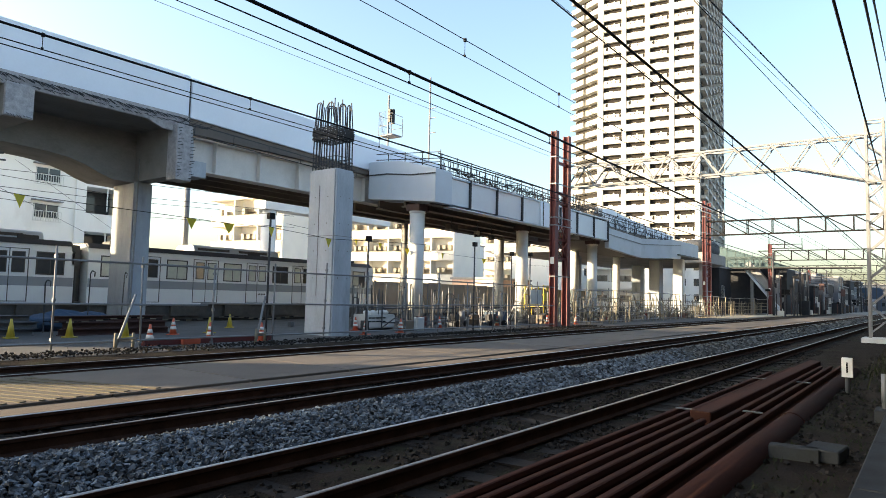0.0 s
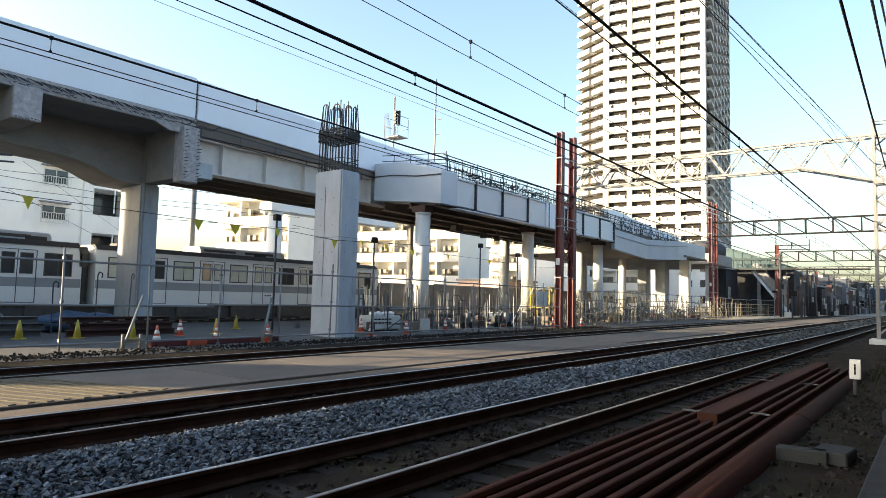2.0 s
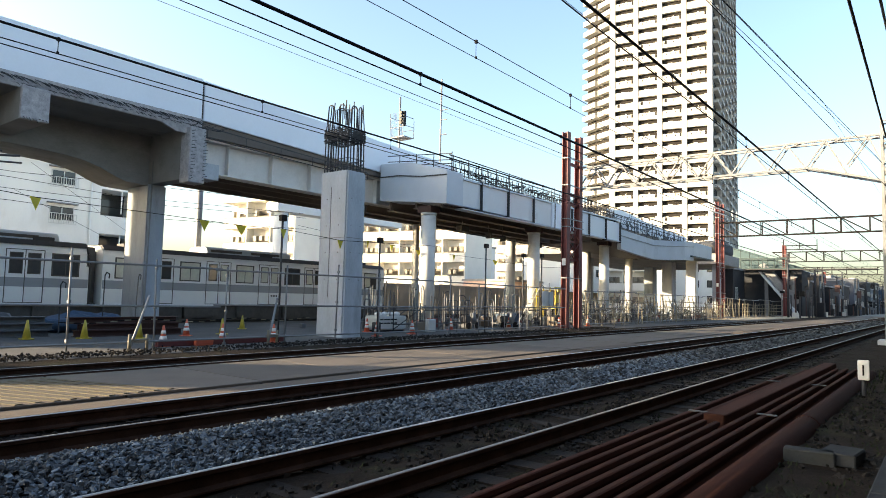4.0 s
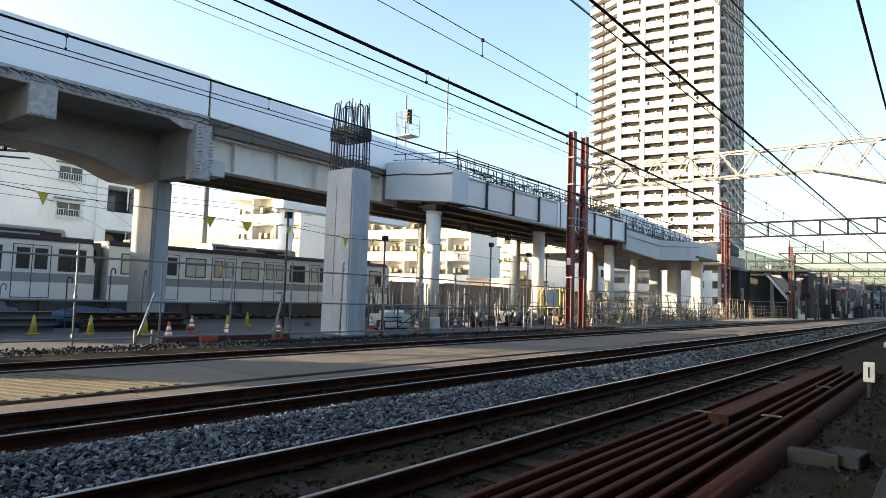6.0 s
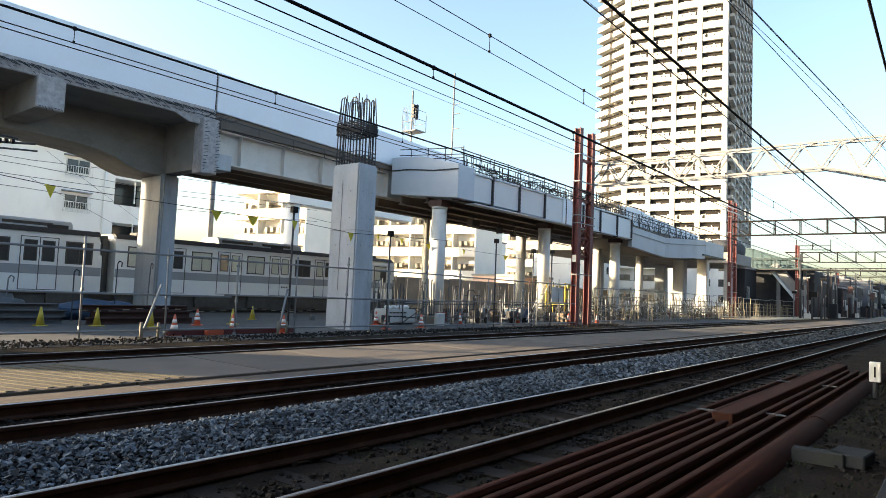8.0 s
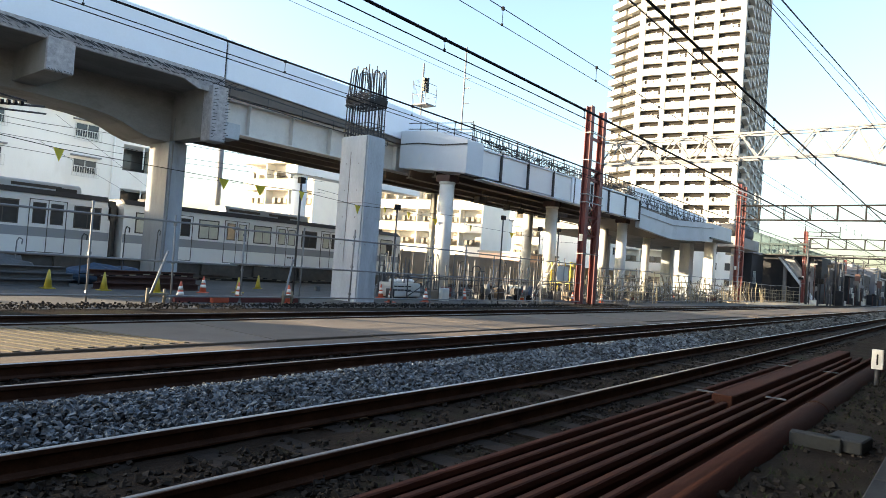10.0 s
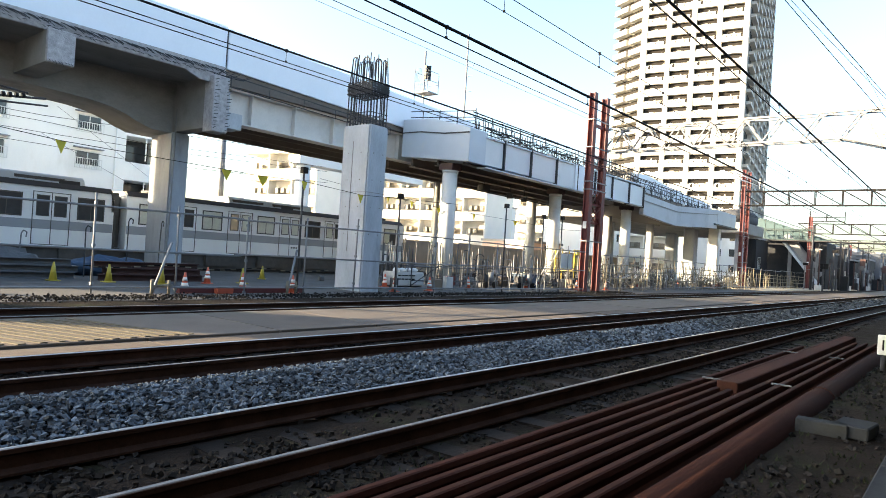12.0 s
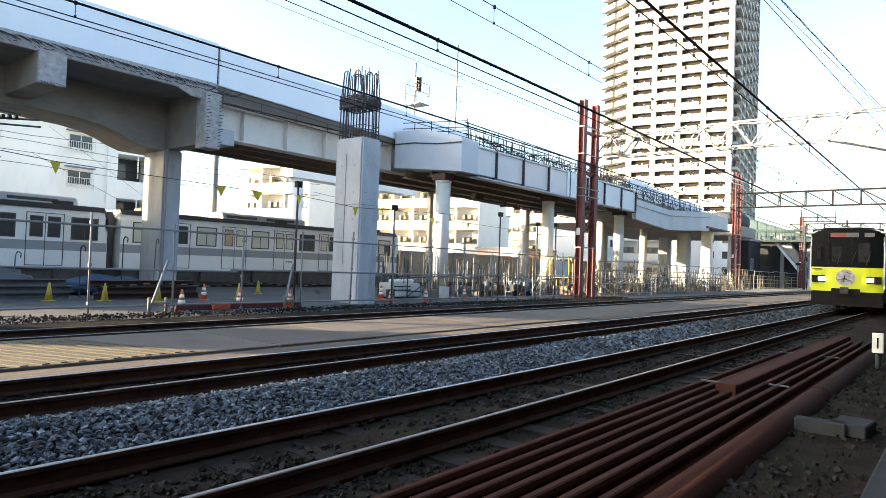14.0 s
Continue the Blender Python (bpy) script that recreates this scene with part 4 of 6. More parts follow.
def apartment():
    a = thing("apartment_block", "white plastered apartment block with grilled windows and dark stairwell openings", "apartment block", at=(18, 46, 0))
    bm = B()
    box(bm, 10.5, 21.7, 46, 57, GZ, 10.35)
    part("wall", bm, "apt", a)
    bm = B()
    box(bm, 10.2, 25.4, 45.6, 57.4, 10.35, 10.65)
    part("roof", bm, "roof", a)
    for z in (-0.2, 3.0, 6.0, 9.3):
        bm = B()
        box(bm, 21.95, 24.9, 46.0, 49, z - 0.6, z + 0.75)
        part("landing", bm, "apt", a, "solid landing parapet of the open stairwell")
    bm = B()
    box(bm, 21.7, 21.95, 46, 49, GZ, 10.35)
    box(bm, 24.9, 25.15, 46, 49, GZ, 10.35)
    part("stair_wall", bm, "apt", a)
    bm = B()
    box(bm, 21.7, 25.15, 49, 57, GZ, 10.35)
    part("rear_wall", bm, "apt", a)
    bm = B()
    rod(bm, (21.2, 45.9, GZ), (21.2, 45.9, 10.3), 0.07, 8)
    part("downpipe", bm, "apt", a)
    for z in (8.5, 5.95, 3.1, 0.6):
        for x in (18.5, 12.6):
            window(a, x, 46.0, z + 0.1, 1.6, 1.0)
    # dark panel in place of the shade inside the stairwell
    bm = B()
    box(bm, 22.0, 24.85, 48.6, 48.9, GZ, 10.2)
    part("stair_opening", bm, "glassd", a, "dark panel standing in for shade in the open stairwell")
    for z in (0.9, 3.9, 7.0):
        bm = B()
        rod(bm, (23.5, 46.1, z), (23.5, 46.1, z + 1.8), 0.05, 5)
        part("stair_post", bm, "apt", a)
    return a


apartment()


def balcony_block(x0, x1, y, h, storeys, material, label, bays=5, depth=9, at=(0, 0, 0), turn=0):
    """Built along local x with its balconies towards local -y, then turned about z and set down."""
    a = thing("apartment_block", label, "apartment block")
    a.location, a.rotation_euler = at, (0, 0, radians(turn))
    bm = B()
    box(bm, x0, x1, y + 1.3, y + depth, GZ, h)
    part("wall", bm, material).parent = a
    sh = h / storeys
    bw = (x1 - x0) / bays
    for k in range(storeys):
        z = k * sh
        for i in range(bays):
            xa, xb = x0 + i * bw, x0 + (i + 1) * bw
            bm = B()
            box(bm, xa + 0.05, xb - 0.05, y, y + 1.3, z - 0.12, z + 0.05)
            box(bm, xa + 0.05, xb - 0.05, y, y + 0.12, z, z + 1.1)
            bal = part("balcony", bm, material)
            bal.parent = a
            bm = B()
            box(bm, xb - 0.08, xb + 0.08, y + 0.05, y + 1.3, z, z + sh)
            part("divider", bm, material, bal)
            bm = B()
            box(bm, xa + bw * 0.15, xb - bw * 0.2, y + 1.26, y + 1.32, z + 0.1, z + 2.1)
            part("window", bm, "farwin").parent = a
            bm = B()
            box(bm, xa + 0.05, xb - 0.05, y - 0.03, y + 0.02, z + 1.1, z + 1.2)
            for q in range(1 + (i * 3 + k) % 3):
                w = xa + bw * (0.2 + 0.25 * q)
                box(bm, w, w + 0.45, y + 0.5, y + 0.9, z + 1.35 + 0.1 * (q % 2), z + 2.0)
            part("handrail", bm, "railgrey", bal)
    bm = B()
    box(bm, x0 - 0.2, x1 + 0.2, y - 0.2, y + depth, h, h + 0.3)
    part("roof", bm, material).parent = a
    return a


balcony_block(0, 11, 0, 12.0, 4, "aptc", "sunlit cream apartment block with open balconies", 3, 9, (45.1, 65.6, 0), -80)
balcony_block(0, 24, 0, 12.5, 4, "aptc", "long sunlit cream apartment block with balconies", 7, 9, (66.0, 71.5, 0), -80)


balcony_block(0, 26, 0, 12.5, 4, "aptc", "sunlit cream apartment block beyond the bridge", 7, 9, (93.5, 59, 0), -80)


def plain_house(x0, x1, y0, y1, h, material, label, wins=()):
    a = thing("building", label, "building", at=((x0 + x1) / 2, (y0 + y1) / 2, 0))
    bm = B()
    box(bm, x0, x1, y0, y1, GZ, h)
    part("wall", bm, material, a)
    bm = B()
    box(bm, x0 - 0.15, x1 + 0.15, y0 - 0.15, y1 + 0.15, h, h + 0.25)
    part("roof", bm, "roof", a)
    for x, z, w, hh in wins:
        window(a, x, y0, z, w, hh, False, False)
    return a


plain_house(72, 84, 52, 66, 9.0, "apt", "white rendered building behind the viaduct", ((76, 5.2, 2.0, 1.6), (79, 2.2, 2.0, 1.6)))
plain_house(62, 70, 36, 42, 3.3, "pink", "low pinkish building behind the fence", ((66, 2.2, 1.6, 1.0),))
plain_house(92, 106, 40, 52, 9, "apt", "pale rendered building beyond the girder bridge", ((94, 5, 1.6, 1.2), (98, 5, 1.6, 1.2)))
# unseen houses, placed to cut the sun into patches on deck and yard
plain_house(-80, -40.0, 40, 48, 14, "apt", "unseen house added to shade deck and yard")
plain_house(-15.5, -3, 37, 40, 14, "apt", "unseen house added to shade deck and yard")
# unseen wall, added to keep skylight off the near tracks
bm = B()
box(bm, -40, 80, -3.8, -3.6, GZ, 8.5)
tagged(part("wall_south", bm, "shed"), "dark wall added out of view to dim the foreground", "wall", kind="structure")
# row along the other side
# unseen row, added to block low sky and set the bounced light
for k in range(9):
    plain_house(-60 + 27 * k, -60 + 27 * k + 26.2, -44, -20.0 - 0.8 * (k % 3), 12 + 1.5 * ((k * 5) % 3), "backwall", "unseen building added to block sky and bounce light")

# ---- parked train ----
strip("siding_bed", 23.6, 33.0, GZ + 0.135, "soil", "dark stony bed under the parked train", "track bed", -20, 70, t=0.02)
railway("stabling track under the parked train", 26.7, -20, 60, ("raildull", "raildull"), False, 0.0, -0.02)


def parked_car(x0, x1, front):
    c = thing("train_car", "ivory commuter train car with a grey band, parked behind the fence", "train car", "parked train", at=((x0 + x1) / 2, 26.7, -0.5))
    y0, y1 = 25.3, 28.1
    bm = B()
    prof = [(y0, 0.62), (y0, 2.75), (y0 + 0.12, 3.0), (y0 + 0.5, 3.16), (y1 - 0.5, 3.16), (y1 - 0.12, 3.0), (y1, 2.75), (y1, 0.62)]
    prism(bm, prof, "x", x0, x1)
    part("body", bm, "train", c)
    bm = B()
    prism(bm, [(y0 + 0.02, 2.98), (y0 + 0.3, 3.2), (y1 - 0.3, 3.2), (y1 - 0.02, 2.98)], "x", x0 + 0.05, x1 - 0.05)
    part("roof", bm, "trainroof", c)
    bm = B()
    box(bm, x0 + 0.02, x1 - 0.02, y0 - 0.012, y0 + 0.01, 1.32, 1.68)
    part("band", bm, "trainband", c, "mid-grey band below the windows")
    bm = B()
    box(bm, x0 + 0.3, x1 - 0.3, y0 + 0.25, y1 - 0.25, -0.2, 0.62)
    for k in range(6):
        a = x0 + 1 + k * (x1 - x0 - 3) / 5
        box(bm, a, a + 1.6, y0 + 0.08, y0 + 0.4, 0.05, 0.6)
    part("underframe", bm, "trainlow", c)
    bm = B()
    for a in (x0 + 3.4, x1 - 3.4):
        for d in (-1.05, 1.05):
            rod(bm, (a + d, y0 + 0.45, -0.08), (a + d, y0 + 0.6, -0.08), 0.43, 18)
    part("wheels", bm, "trainlow", c)
    # five doors a side with one window between each pair
    L = x1 - x0
    doors = [x0 + 2.55 + 3.05 * i for i in range(5)] if front else [x1 - 2.4 - 3.05 * i for i in range(5)]
    lights = [d + 1.52 for d in doors] + [doors[0] - 1.5] if front else [d + 1.48 for d in doors]

    def frame_of(parent, a, b, z0, z1, w):
        bm = B()
        for z in (z0 - w, z1):
            box(bm, a - w, b + w, y0 - 0.022, y0 + 0.005, z, z + w)
        for q in (a - w, b):
            box(bm, q, q + w, y0 - 0.022, y0 + 0.005, z0, z1)
        part("frame", bm, "trainlow", parent)

    for i, d in enumerate(doors):
        bm = B()
        box(bm, d - 0.64, d + 0.64, y0 - 0.008, y0 + 0.02, 0.7, 2.76)
        dr = part("door", bm, "train", c)
        for s in (-0.32, 0.32):
            bm = B()
            box(bm, d + s - 0.2, d + s + 0.2, y0 - 0.016, y0, 1.86, 2.62)
            bevel(bm, 0.007, 1)
            part("door_window", bm, "glass" if (i + (s > 0)) % 3 == (1 if front else 0) or not front else "litpane", dr)
            frame_of(dr, d + s - 0.2, d + s + 0.2, 1.86, 2.62, 0.035)
        bm = B()
        box(bm, d - 0.014, d + 0.014, y0 - 0.016, y0, 0.7, 2.76)
        part("door_seam", bm, "trainlow", dr)
        frame_of(dr, d - 0.66, d + 0.66, 0.72, 2.76, 0.025)
    for i, e in enumerate(lights):
        if e > x1 - 0.7 or e < x0 + 0.6:
            continue
        bm = B()
        box(bm, e - 0.48, e + 0.48, y0 - 0.012, y0 + 0.02, 1.82, 2.64)
        bevel(bm, 0.008, 1)
        wd = part("window", bm, "litpane" if front and i % 4 != 2 else "glass", c)
        frame_of(wd, e - 0.48, e + 0.48, 1.82, 2.64, 0.05)
        bm = B()
        box(bm, e - 0.48, e + 0.48, y0 - 0.02, y0 - 0.008, 2.36, 2.39)
        part("glazing_bar", bm, "trainlow", wd)
        bm = B()
        box(bm, e - 0.016, e + 0.016, y0 - 0.019, y0 - 0.008, 1.82, 2.36)
        part("sash_bar", bm, "trainlow", wd)
    for a in ((x0 + 7.85,) if front else (x0 + 6.0, x0 + 14.0)):
        bm = B()
        prism(bm, [(y0 + 0.5, 3.18), (y0 + 0.62, 3.46), (y0 + 0.8, 3.55), (y1 - 0.8, 3.55), (y1 - 0.62, 3.46), (y1 - 0.5, 3.18)], "x", a - 2.6, a + 2.6)
        bevel(bm, 0.03, 1)
        ac = part("air_conditioner", bm, "steelw", c)
        for s in (-1.5, 0.9):
            bm = B()
            box(bm, a + s - 0.9, a + s + 0.9, y0 + 0.52, y0 + 0.6, 3.28, 3.4)
            part("grille", bm, "trainlow", ac)
    for a in (x0 + 1.5, x0 + L * 0.5, x1 - 1.6):
        bm = B()
        box(bm, a - 0.4, a + 0.4, y0 + 0.5, y0 + 1.2, 3.2, 3.36)
        bevel(bm, 0.02, 1)
        part("vent_box", bm, "trainroof", c)
    bm = B()
    for k in range(3):
        box(bm, x0 + L * 0.5 + k * 0.16, x0 + L * 0.5 + 0.1 + k * 0.16, y0 - 0.012, y0, 1.12, 1.2)
    part("marking_bars", bm, "trainlow", c)
    if front:
        bm = B()
        box(bm, x1 - 0.02, x1 + 0.03, y0 + 0.25, y1 - 0.25, 1.7, 2.75)
        part("windscreen", bm, "glass", c)
        bm = B()
        box(bm, x1 - 1.25, x1 - 0.75, y0 - 0.015, y0, 1.7, 2.45)
        part("cab_window", bm, "glass", c)
    else:
        bm = B()
        box(bm, x1 + 0.02, x1 + 0.5, y0 + 0.55, y1 - 0.55, 0.7, 2.9)
        box(bm, x1 - 0.25, x1 + 0.85, y0 + 0.5, y1 - 0.5, -0.2, 0.68)
        part("gangway", bm, "trainlow", c)
        bm = B()
        rod(bm, (x1 + 0.1, y0 + 0.1, 0.6), (x1 + 0.1, y0 + 0.1, 2.9), 0.05, 6)
        box(bm, x1 - 0.1, x1 + 0.2, y0 + 0.0, y0 + 0.25, 2.2, 3.05)
        part("cable_conduit", bm, "trainlow", c)
    return c


parked_car(12.95, 30.5, True)
parked_car(-5.2, 12.4, False)

# ---- yellow train ----


def yellow_lead():
    c = thing("yellow_train_car", "commuter train with a bright yellow and black front, headlights lit", "train car", "yellow train")
    # local frame: the front face at x = 0, the car behind it towards +x, rail level z = 0
    hw = 1.28
    bm = B()
    prof = [(-hw, 0.95), (-hw, 2.9), (-hw + 0.12, 3.18), (-hw + 0.55, 3.42), (hw - 0.55, 3.42), (hw - 0.12, 3.18), (hw, 2.9), (hw, 0.95)]
    prism(bm, prof, "x", 0.25, 19.8)
    part("body", bm, "silver", c)

    def face(z0, z1, x, name, material, bow=0.16, inset=0.0, label=""):
        bm = B()
        n = 10
        rows = []
        for k in range(n + 1):
            y = (-hw + inset) + (2 * (hw - inset)) * k / n
            u = abs(y) / hw
            xx = x + bow * u ** 3
            rows.append((bm.verts.new((xx, y, z0)), bm.verts.new((xx + 0.03 * max(0, z1 - 2.2), y, z1 - (0.2 if z1 > 2 else 0.0) * u ** 5)),
                         bm.verts.new((0.4, y, z0)), bm.verts.new((0.4, y, z1 - (0.2 if z1 > 2 else 0.0) * u ** 5))))
        for a, b in zip(rows, rows[1:]):
            bm.faces.new((a[0], b[0], b[1], a[1]))
            bm.faces.new((a[1], b[1], b[3], a[3]))
            bm.faces.new((a[0], a[2], b[2], b[0]))
        for r in (rows[0], rows[-1]):
            bm.faces.new((r[0], r[1], r[3], r[2]))
        bmesh.ops.recalc_face_normals(bm, faces=bm.faces)
        return part(name, bm, material, c, label)

    face(0.8, 1.77, 0.0, "front_panel", "yellow", label="bright yellow lower front panel")
    face(1.77, 3.32, 0.01, "windscreen", "screen", label="large black glazed windscreen")
    face(3.32, 3.39, 0.05, "front_brow", "black", inset=0.05)
    for y in (-0.95, 0.95):
        bm = B()
        box(bm, -0.01, 0.16, y - 0.25, y + 0.25, 1.14, 1.43)
        bevel(bm, 0.02, 1)
        h = part("headlight_housing", bm, "black", c)
        bm = B()
        s = -0.12 if y < 0 else 0.12
        box(bm, -0.025, 0.02, y - s - 0.13, y - s + 0.12, 1.21, 1.36)
        part("headlight", bm, "lamp", h, "lit white headlight")
    bm = B()
    rod(bm, (-0.04, 0, 1.36), (0.05, 0, 1.36), 0.33, 24)
    hm = part("round_plate", bm, "plate", c, "round silver commemorative plate")
    bm = B()
    bar(bm, (-0.05, -0.24, 1.22), (-0.05, 0.12, 1.34), 0.09, 0.02)
    bar(bm, (-0.05, -0.05, 1.32), (-0.05, 0.24, 1.28), 0.1, 0.02)
    bar(bm, (-0.05, -0.2, 1.5), (-0.05, -0.02, 1.6), 0.08, 0.02)
    bar(bm, (-0.05, 0.02, 1.46), (-0.05, 0.05, 1.16), 0.05, 0.02)
    part("plate_mark", bm, "black", hm)
    bm = B()
    box(bm, -0.005, 0.03, 0.0, 0.55, 3.0, 3.17)
    part("destination_display", bm, "ledred", c, "red destination display")
    bm = B()
    box(bm, -0.005, 0.03, -0.42, 0.0, 3.0, 3.17)
    part("side_display", bm, "ledwhite", c)
    bm = B()
    box(bm, 0.005, 0.05, -0.95, -0.62, 3.0, 3.16)
    part("service_display", bm, "ledwhite", c)
    bm = B()
    box(bm, -0.02, 0.3, -0.5, 0.5, 0.68, 0.92)
    part("coupler_recess", bm, "black", c)
    bm = B()
    rod(bm, (-0.3, 0, 0.85), (0.3, 0, 0.85), 0.1, 10)
    box(bm, -0.4, -0.25, -0.14, 0.14, 0.72, 0.98)
    part("coupler", bm, "darksteel", c)
    bm = B()
    box(bm, 0.2, 19.5, -1.2, 1.2, 0.35, 0.95)
    prism(bm, [(-1.25, 0.22), (1.25, 0.22), (1.25, 0.75), (-1.25, 0.75)], "x", 0.25, 0.35)
    part("skirt", bm, "black", c)
    for xx in (2.4, 4.5, 15.5, 17.6):
        bm = B()
        rod(bm, (xx, -0.62, 0.43), (xx, -0.5, 0.43), 0.43, 16)
        rod(bm, (xx, 0.5, 0.43), (xx, 0.62, 0.43), 0.43, 16)
        part("wheelset", bm, "trainlow", c)
    bm = B()
    rod(bm, (0.9, 0.1, 3.4), (0.9, 0.1, 3.75), 0.03, 6)
    box(bm, 0.8, 1.0, 0.0, 0.2, 3.41, 3.5)
    part("roof_aerial", bm, "darksteel", c)
    for k in range(3):
        bm = B()
        bar(bm, (-0.02, 0.3 - 0.5 * k, 1.9), (-0.02, 0.15 - 0.5 * k, 2.45), 0.02, 0.02)
        part("wiper", bm, "darksteel", c)
    for y in (0.62, -0.2):
        bm = B()
        box(bm, 0.0, 0.02, y - 0.022, y + 0.022, 1.85, 3.2)
        part("windscreen_pillar", bm, "black", c)
    for y in (-1, 1):
        bm = B()
        for z0, z1 in ((0.95, 2.3), (2.3, 3.0)):
            bar(bm, (0.17 + 0.02 * (z0 > 2), y * hw, z0), (0.19 + 0.02 * (z0 > 2), y * (hw - 0.03 * (z0 > 2)), z1), 0.05, 0.05)
        part("corner_trim", bm, "conew", c, "thin white corner trim")
    for y, z0, z1, w in ((0.32, 2.0, 2.62, 0.34), (-0.62, 2.0, 2.75, 0.4), (0.95, 2.1, 2.6, 0.14)):
        bm = B()
        box(bm, 0.002, 0.03, y - w / 2, y + w / 2, z0, z1)
        part("window_pane", bm, "cabgrey", c)
    bm = B()
    for k in range(5):
        box(bm, 0.02, 0.03, 0.85 + k * 0.07, 0.9 + k * 0.07, 1.66, 1.71)
    part("marking_bars", bm, "black", c)
    for side in (-1, 1):
        for k in range(4):
            x = 3.0 + 4.6 * k
            bm = B()
            box(bm, x, x + 1.3, min(side * hw, side * (hw + 0.01)), max(side * hw, side * (hw + 0.01)), 1.0, 2.85)
            part("door", bm, "yellow", c)
            bm = B()
            box(bm, x + 1.8, x + 3.6, min(side * hw, side * (hw + 0.01)), max(side * hw, side * (hw + 0.01)), 1.85, 2.7)
            part("window", bm, "glass", c)
    return c


def yellow_trailer():
    c = thing("yellow_train_car", "stainless steel commuter train car with yellow doors", "train car", "yellow train")
    hw = 1.28
    bm = B()
    prof = [(-hw, 0.95), (-hw, 2.9), (-hw + 0.12, 3.18), (-hw + 0.55, 3.42), (hw - 0.55, 3.42), (hw - 0.12, 3.18), (hw, 2.9), (hw, 0.95)]
    prism(bm, prof, "x", 0.2, 19.8)
    part("body", bm, "silver", c)
    bm = B()
    box(bm, 0.3, 19.7, -1.2, 1.2, 0.3, 0.95)
    part("underframe", bm, "trainlow", c)
    bm = B()
    box(bm, -0.2, 0.2, -0.6, 0.6, 1.0, 3.2)
    part("gangway", bm, "trainlow", c)
    for side in (-1, 1):
        for k in range(4):
            x = 2.4 + 4.7 * k
            bm = B()
            box(bm, x, x + 1.3, min(side * hw, side * (hw + 0.01)), max(side * hw, side * (hw + 0.01)), 1.0, 2.85)
            part("door", bm, "yellow", c)
            if k < 3:
                bm = B()
                box(bm, x + 1.8, x + 4.2, min(side * hw, side * (hw + 0.01)), max(side * hw, side * (hw + 0.01)), 1.85, 2.7)
                part("window", bm, "glass", c)
    return c


lead = yellow_lead()
trailer = yellow_trailer()

# ---- fences and yard ----


def pipe_fence():
    """Scaffold-tube fence between the siding and the yard."""
    f = thing("pipe_fence", "galvanised scaffold tube fence along the construction yard", "fence", at=(6, 11.9, -0.1))
    bm = B()
    rod(bm, (0, 11.9, -0.15), (0, 11.9, 2.1), 0.024, 8)
    for z in (0.08, 0.93, 1.87):
        box(bm, -0.028, 0.028, 11.865, 11.94, z - 0.03, z + 0.035)
    post = mesh_of("post", bm, "greysteel")
    x, k = 2.3, 0
    while x < 29:
        p = new("post", post)
        p.parent = f
        p.location = Vector((x, random.uniform(-0.02, 0.02), random.uniform(-0.08, 0.05))) - f.location
        p.rotation_euler = (random.uniform(-0.012, 0.012), random.uniform(-0.015, 0.015), 0)
        x += 1.95
    for z in (0.07, 0.93, 1.87):
        for a, b in ((0, 9.9), (9.7, 19.6), (19.4, 29.3)):
            bm = B()
            rod(bm, (a, 11.85, z + random.uniform(-0.02, 0.02)), (b, 11.85, z + random.uniform(-0.03, 0.03)), 0.024, 8)
            part("tube", bm, "greysteel", f)
    # raking props with base plates
    for x in (8.0, 11.75):
        bm = B()
        rod(bm, (x, 11.9, 1.15), (x - 0.75, 11.25, -0.05), 0.031, 8)
        pr = part("prop", bm, "greysteel", f, "raking prop tube")
        bm = B()
        rod(bm, (x - 0.78, 11.25, 0.15), (x + 0.02, 11.8, 0.13), 0.03, 8)
        rod(bm, (x - 0.75, 11.25, -0.12), (x - 0.75, 11.25, 0.3), 0.038, 8)
        rod(bm, (x - 0.1, 11.72, -0.12), (x - 0.1, 11.72, 0.26), 0.035, 8)
        part("prop_foot", bm, "bamboo", pr)
    for x, top in ((11.9, 3.4), (16.0, 3.1), (22.4, 3.4), (25.4, 3.2), (27.1, 3.3)):
        bm = B()
        rod(bm, (x, 12.0, -0.15), (x, 12.0, top), 0.03, 8)
        pl = part("tall_post", bm, "darksteel", f)
        bm = B()
        box(bm, x - 0.09, x + 0.09, 11.92, 12.06, top - 0.02, top + 0.16)
        part("work_lamp", bm, "black", pl)
    return f


pipe_fence()


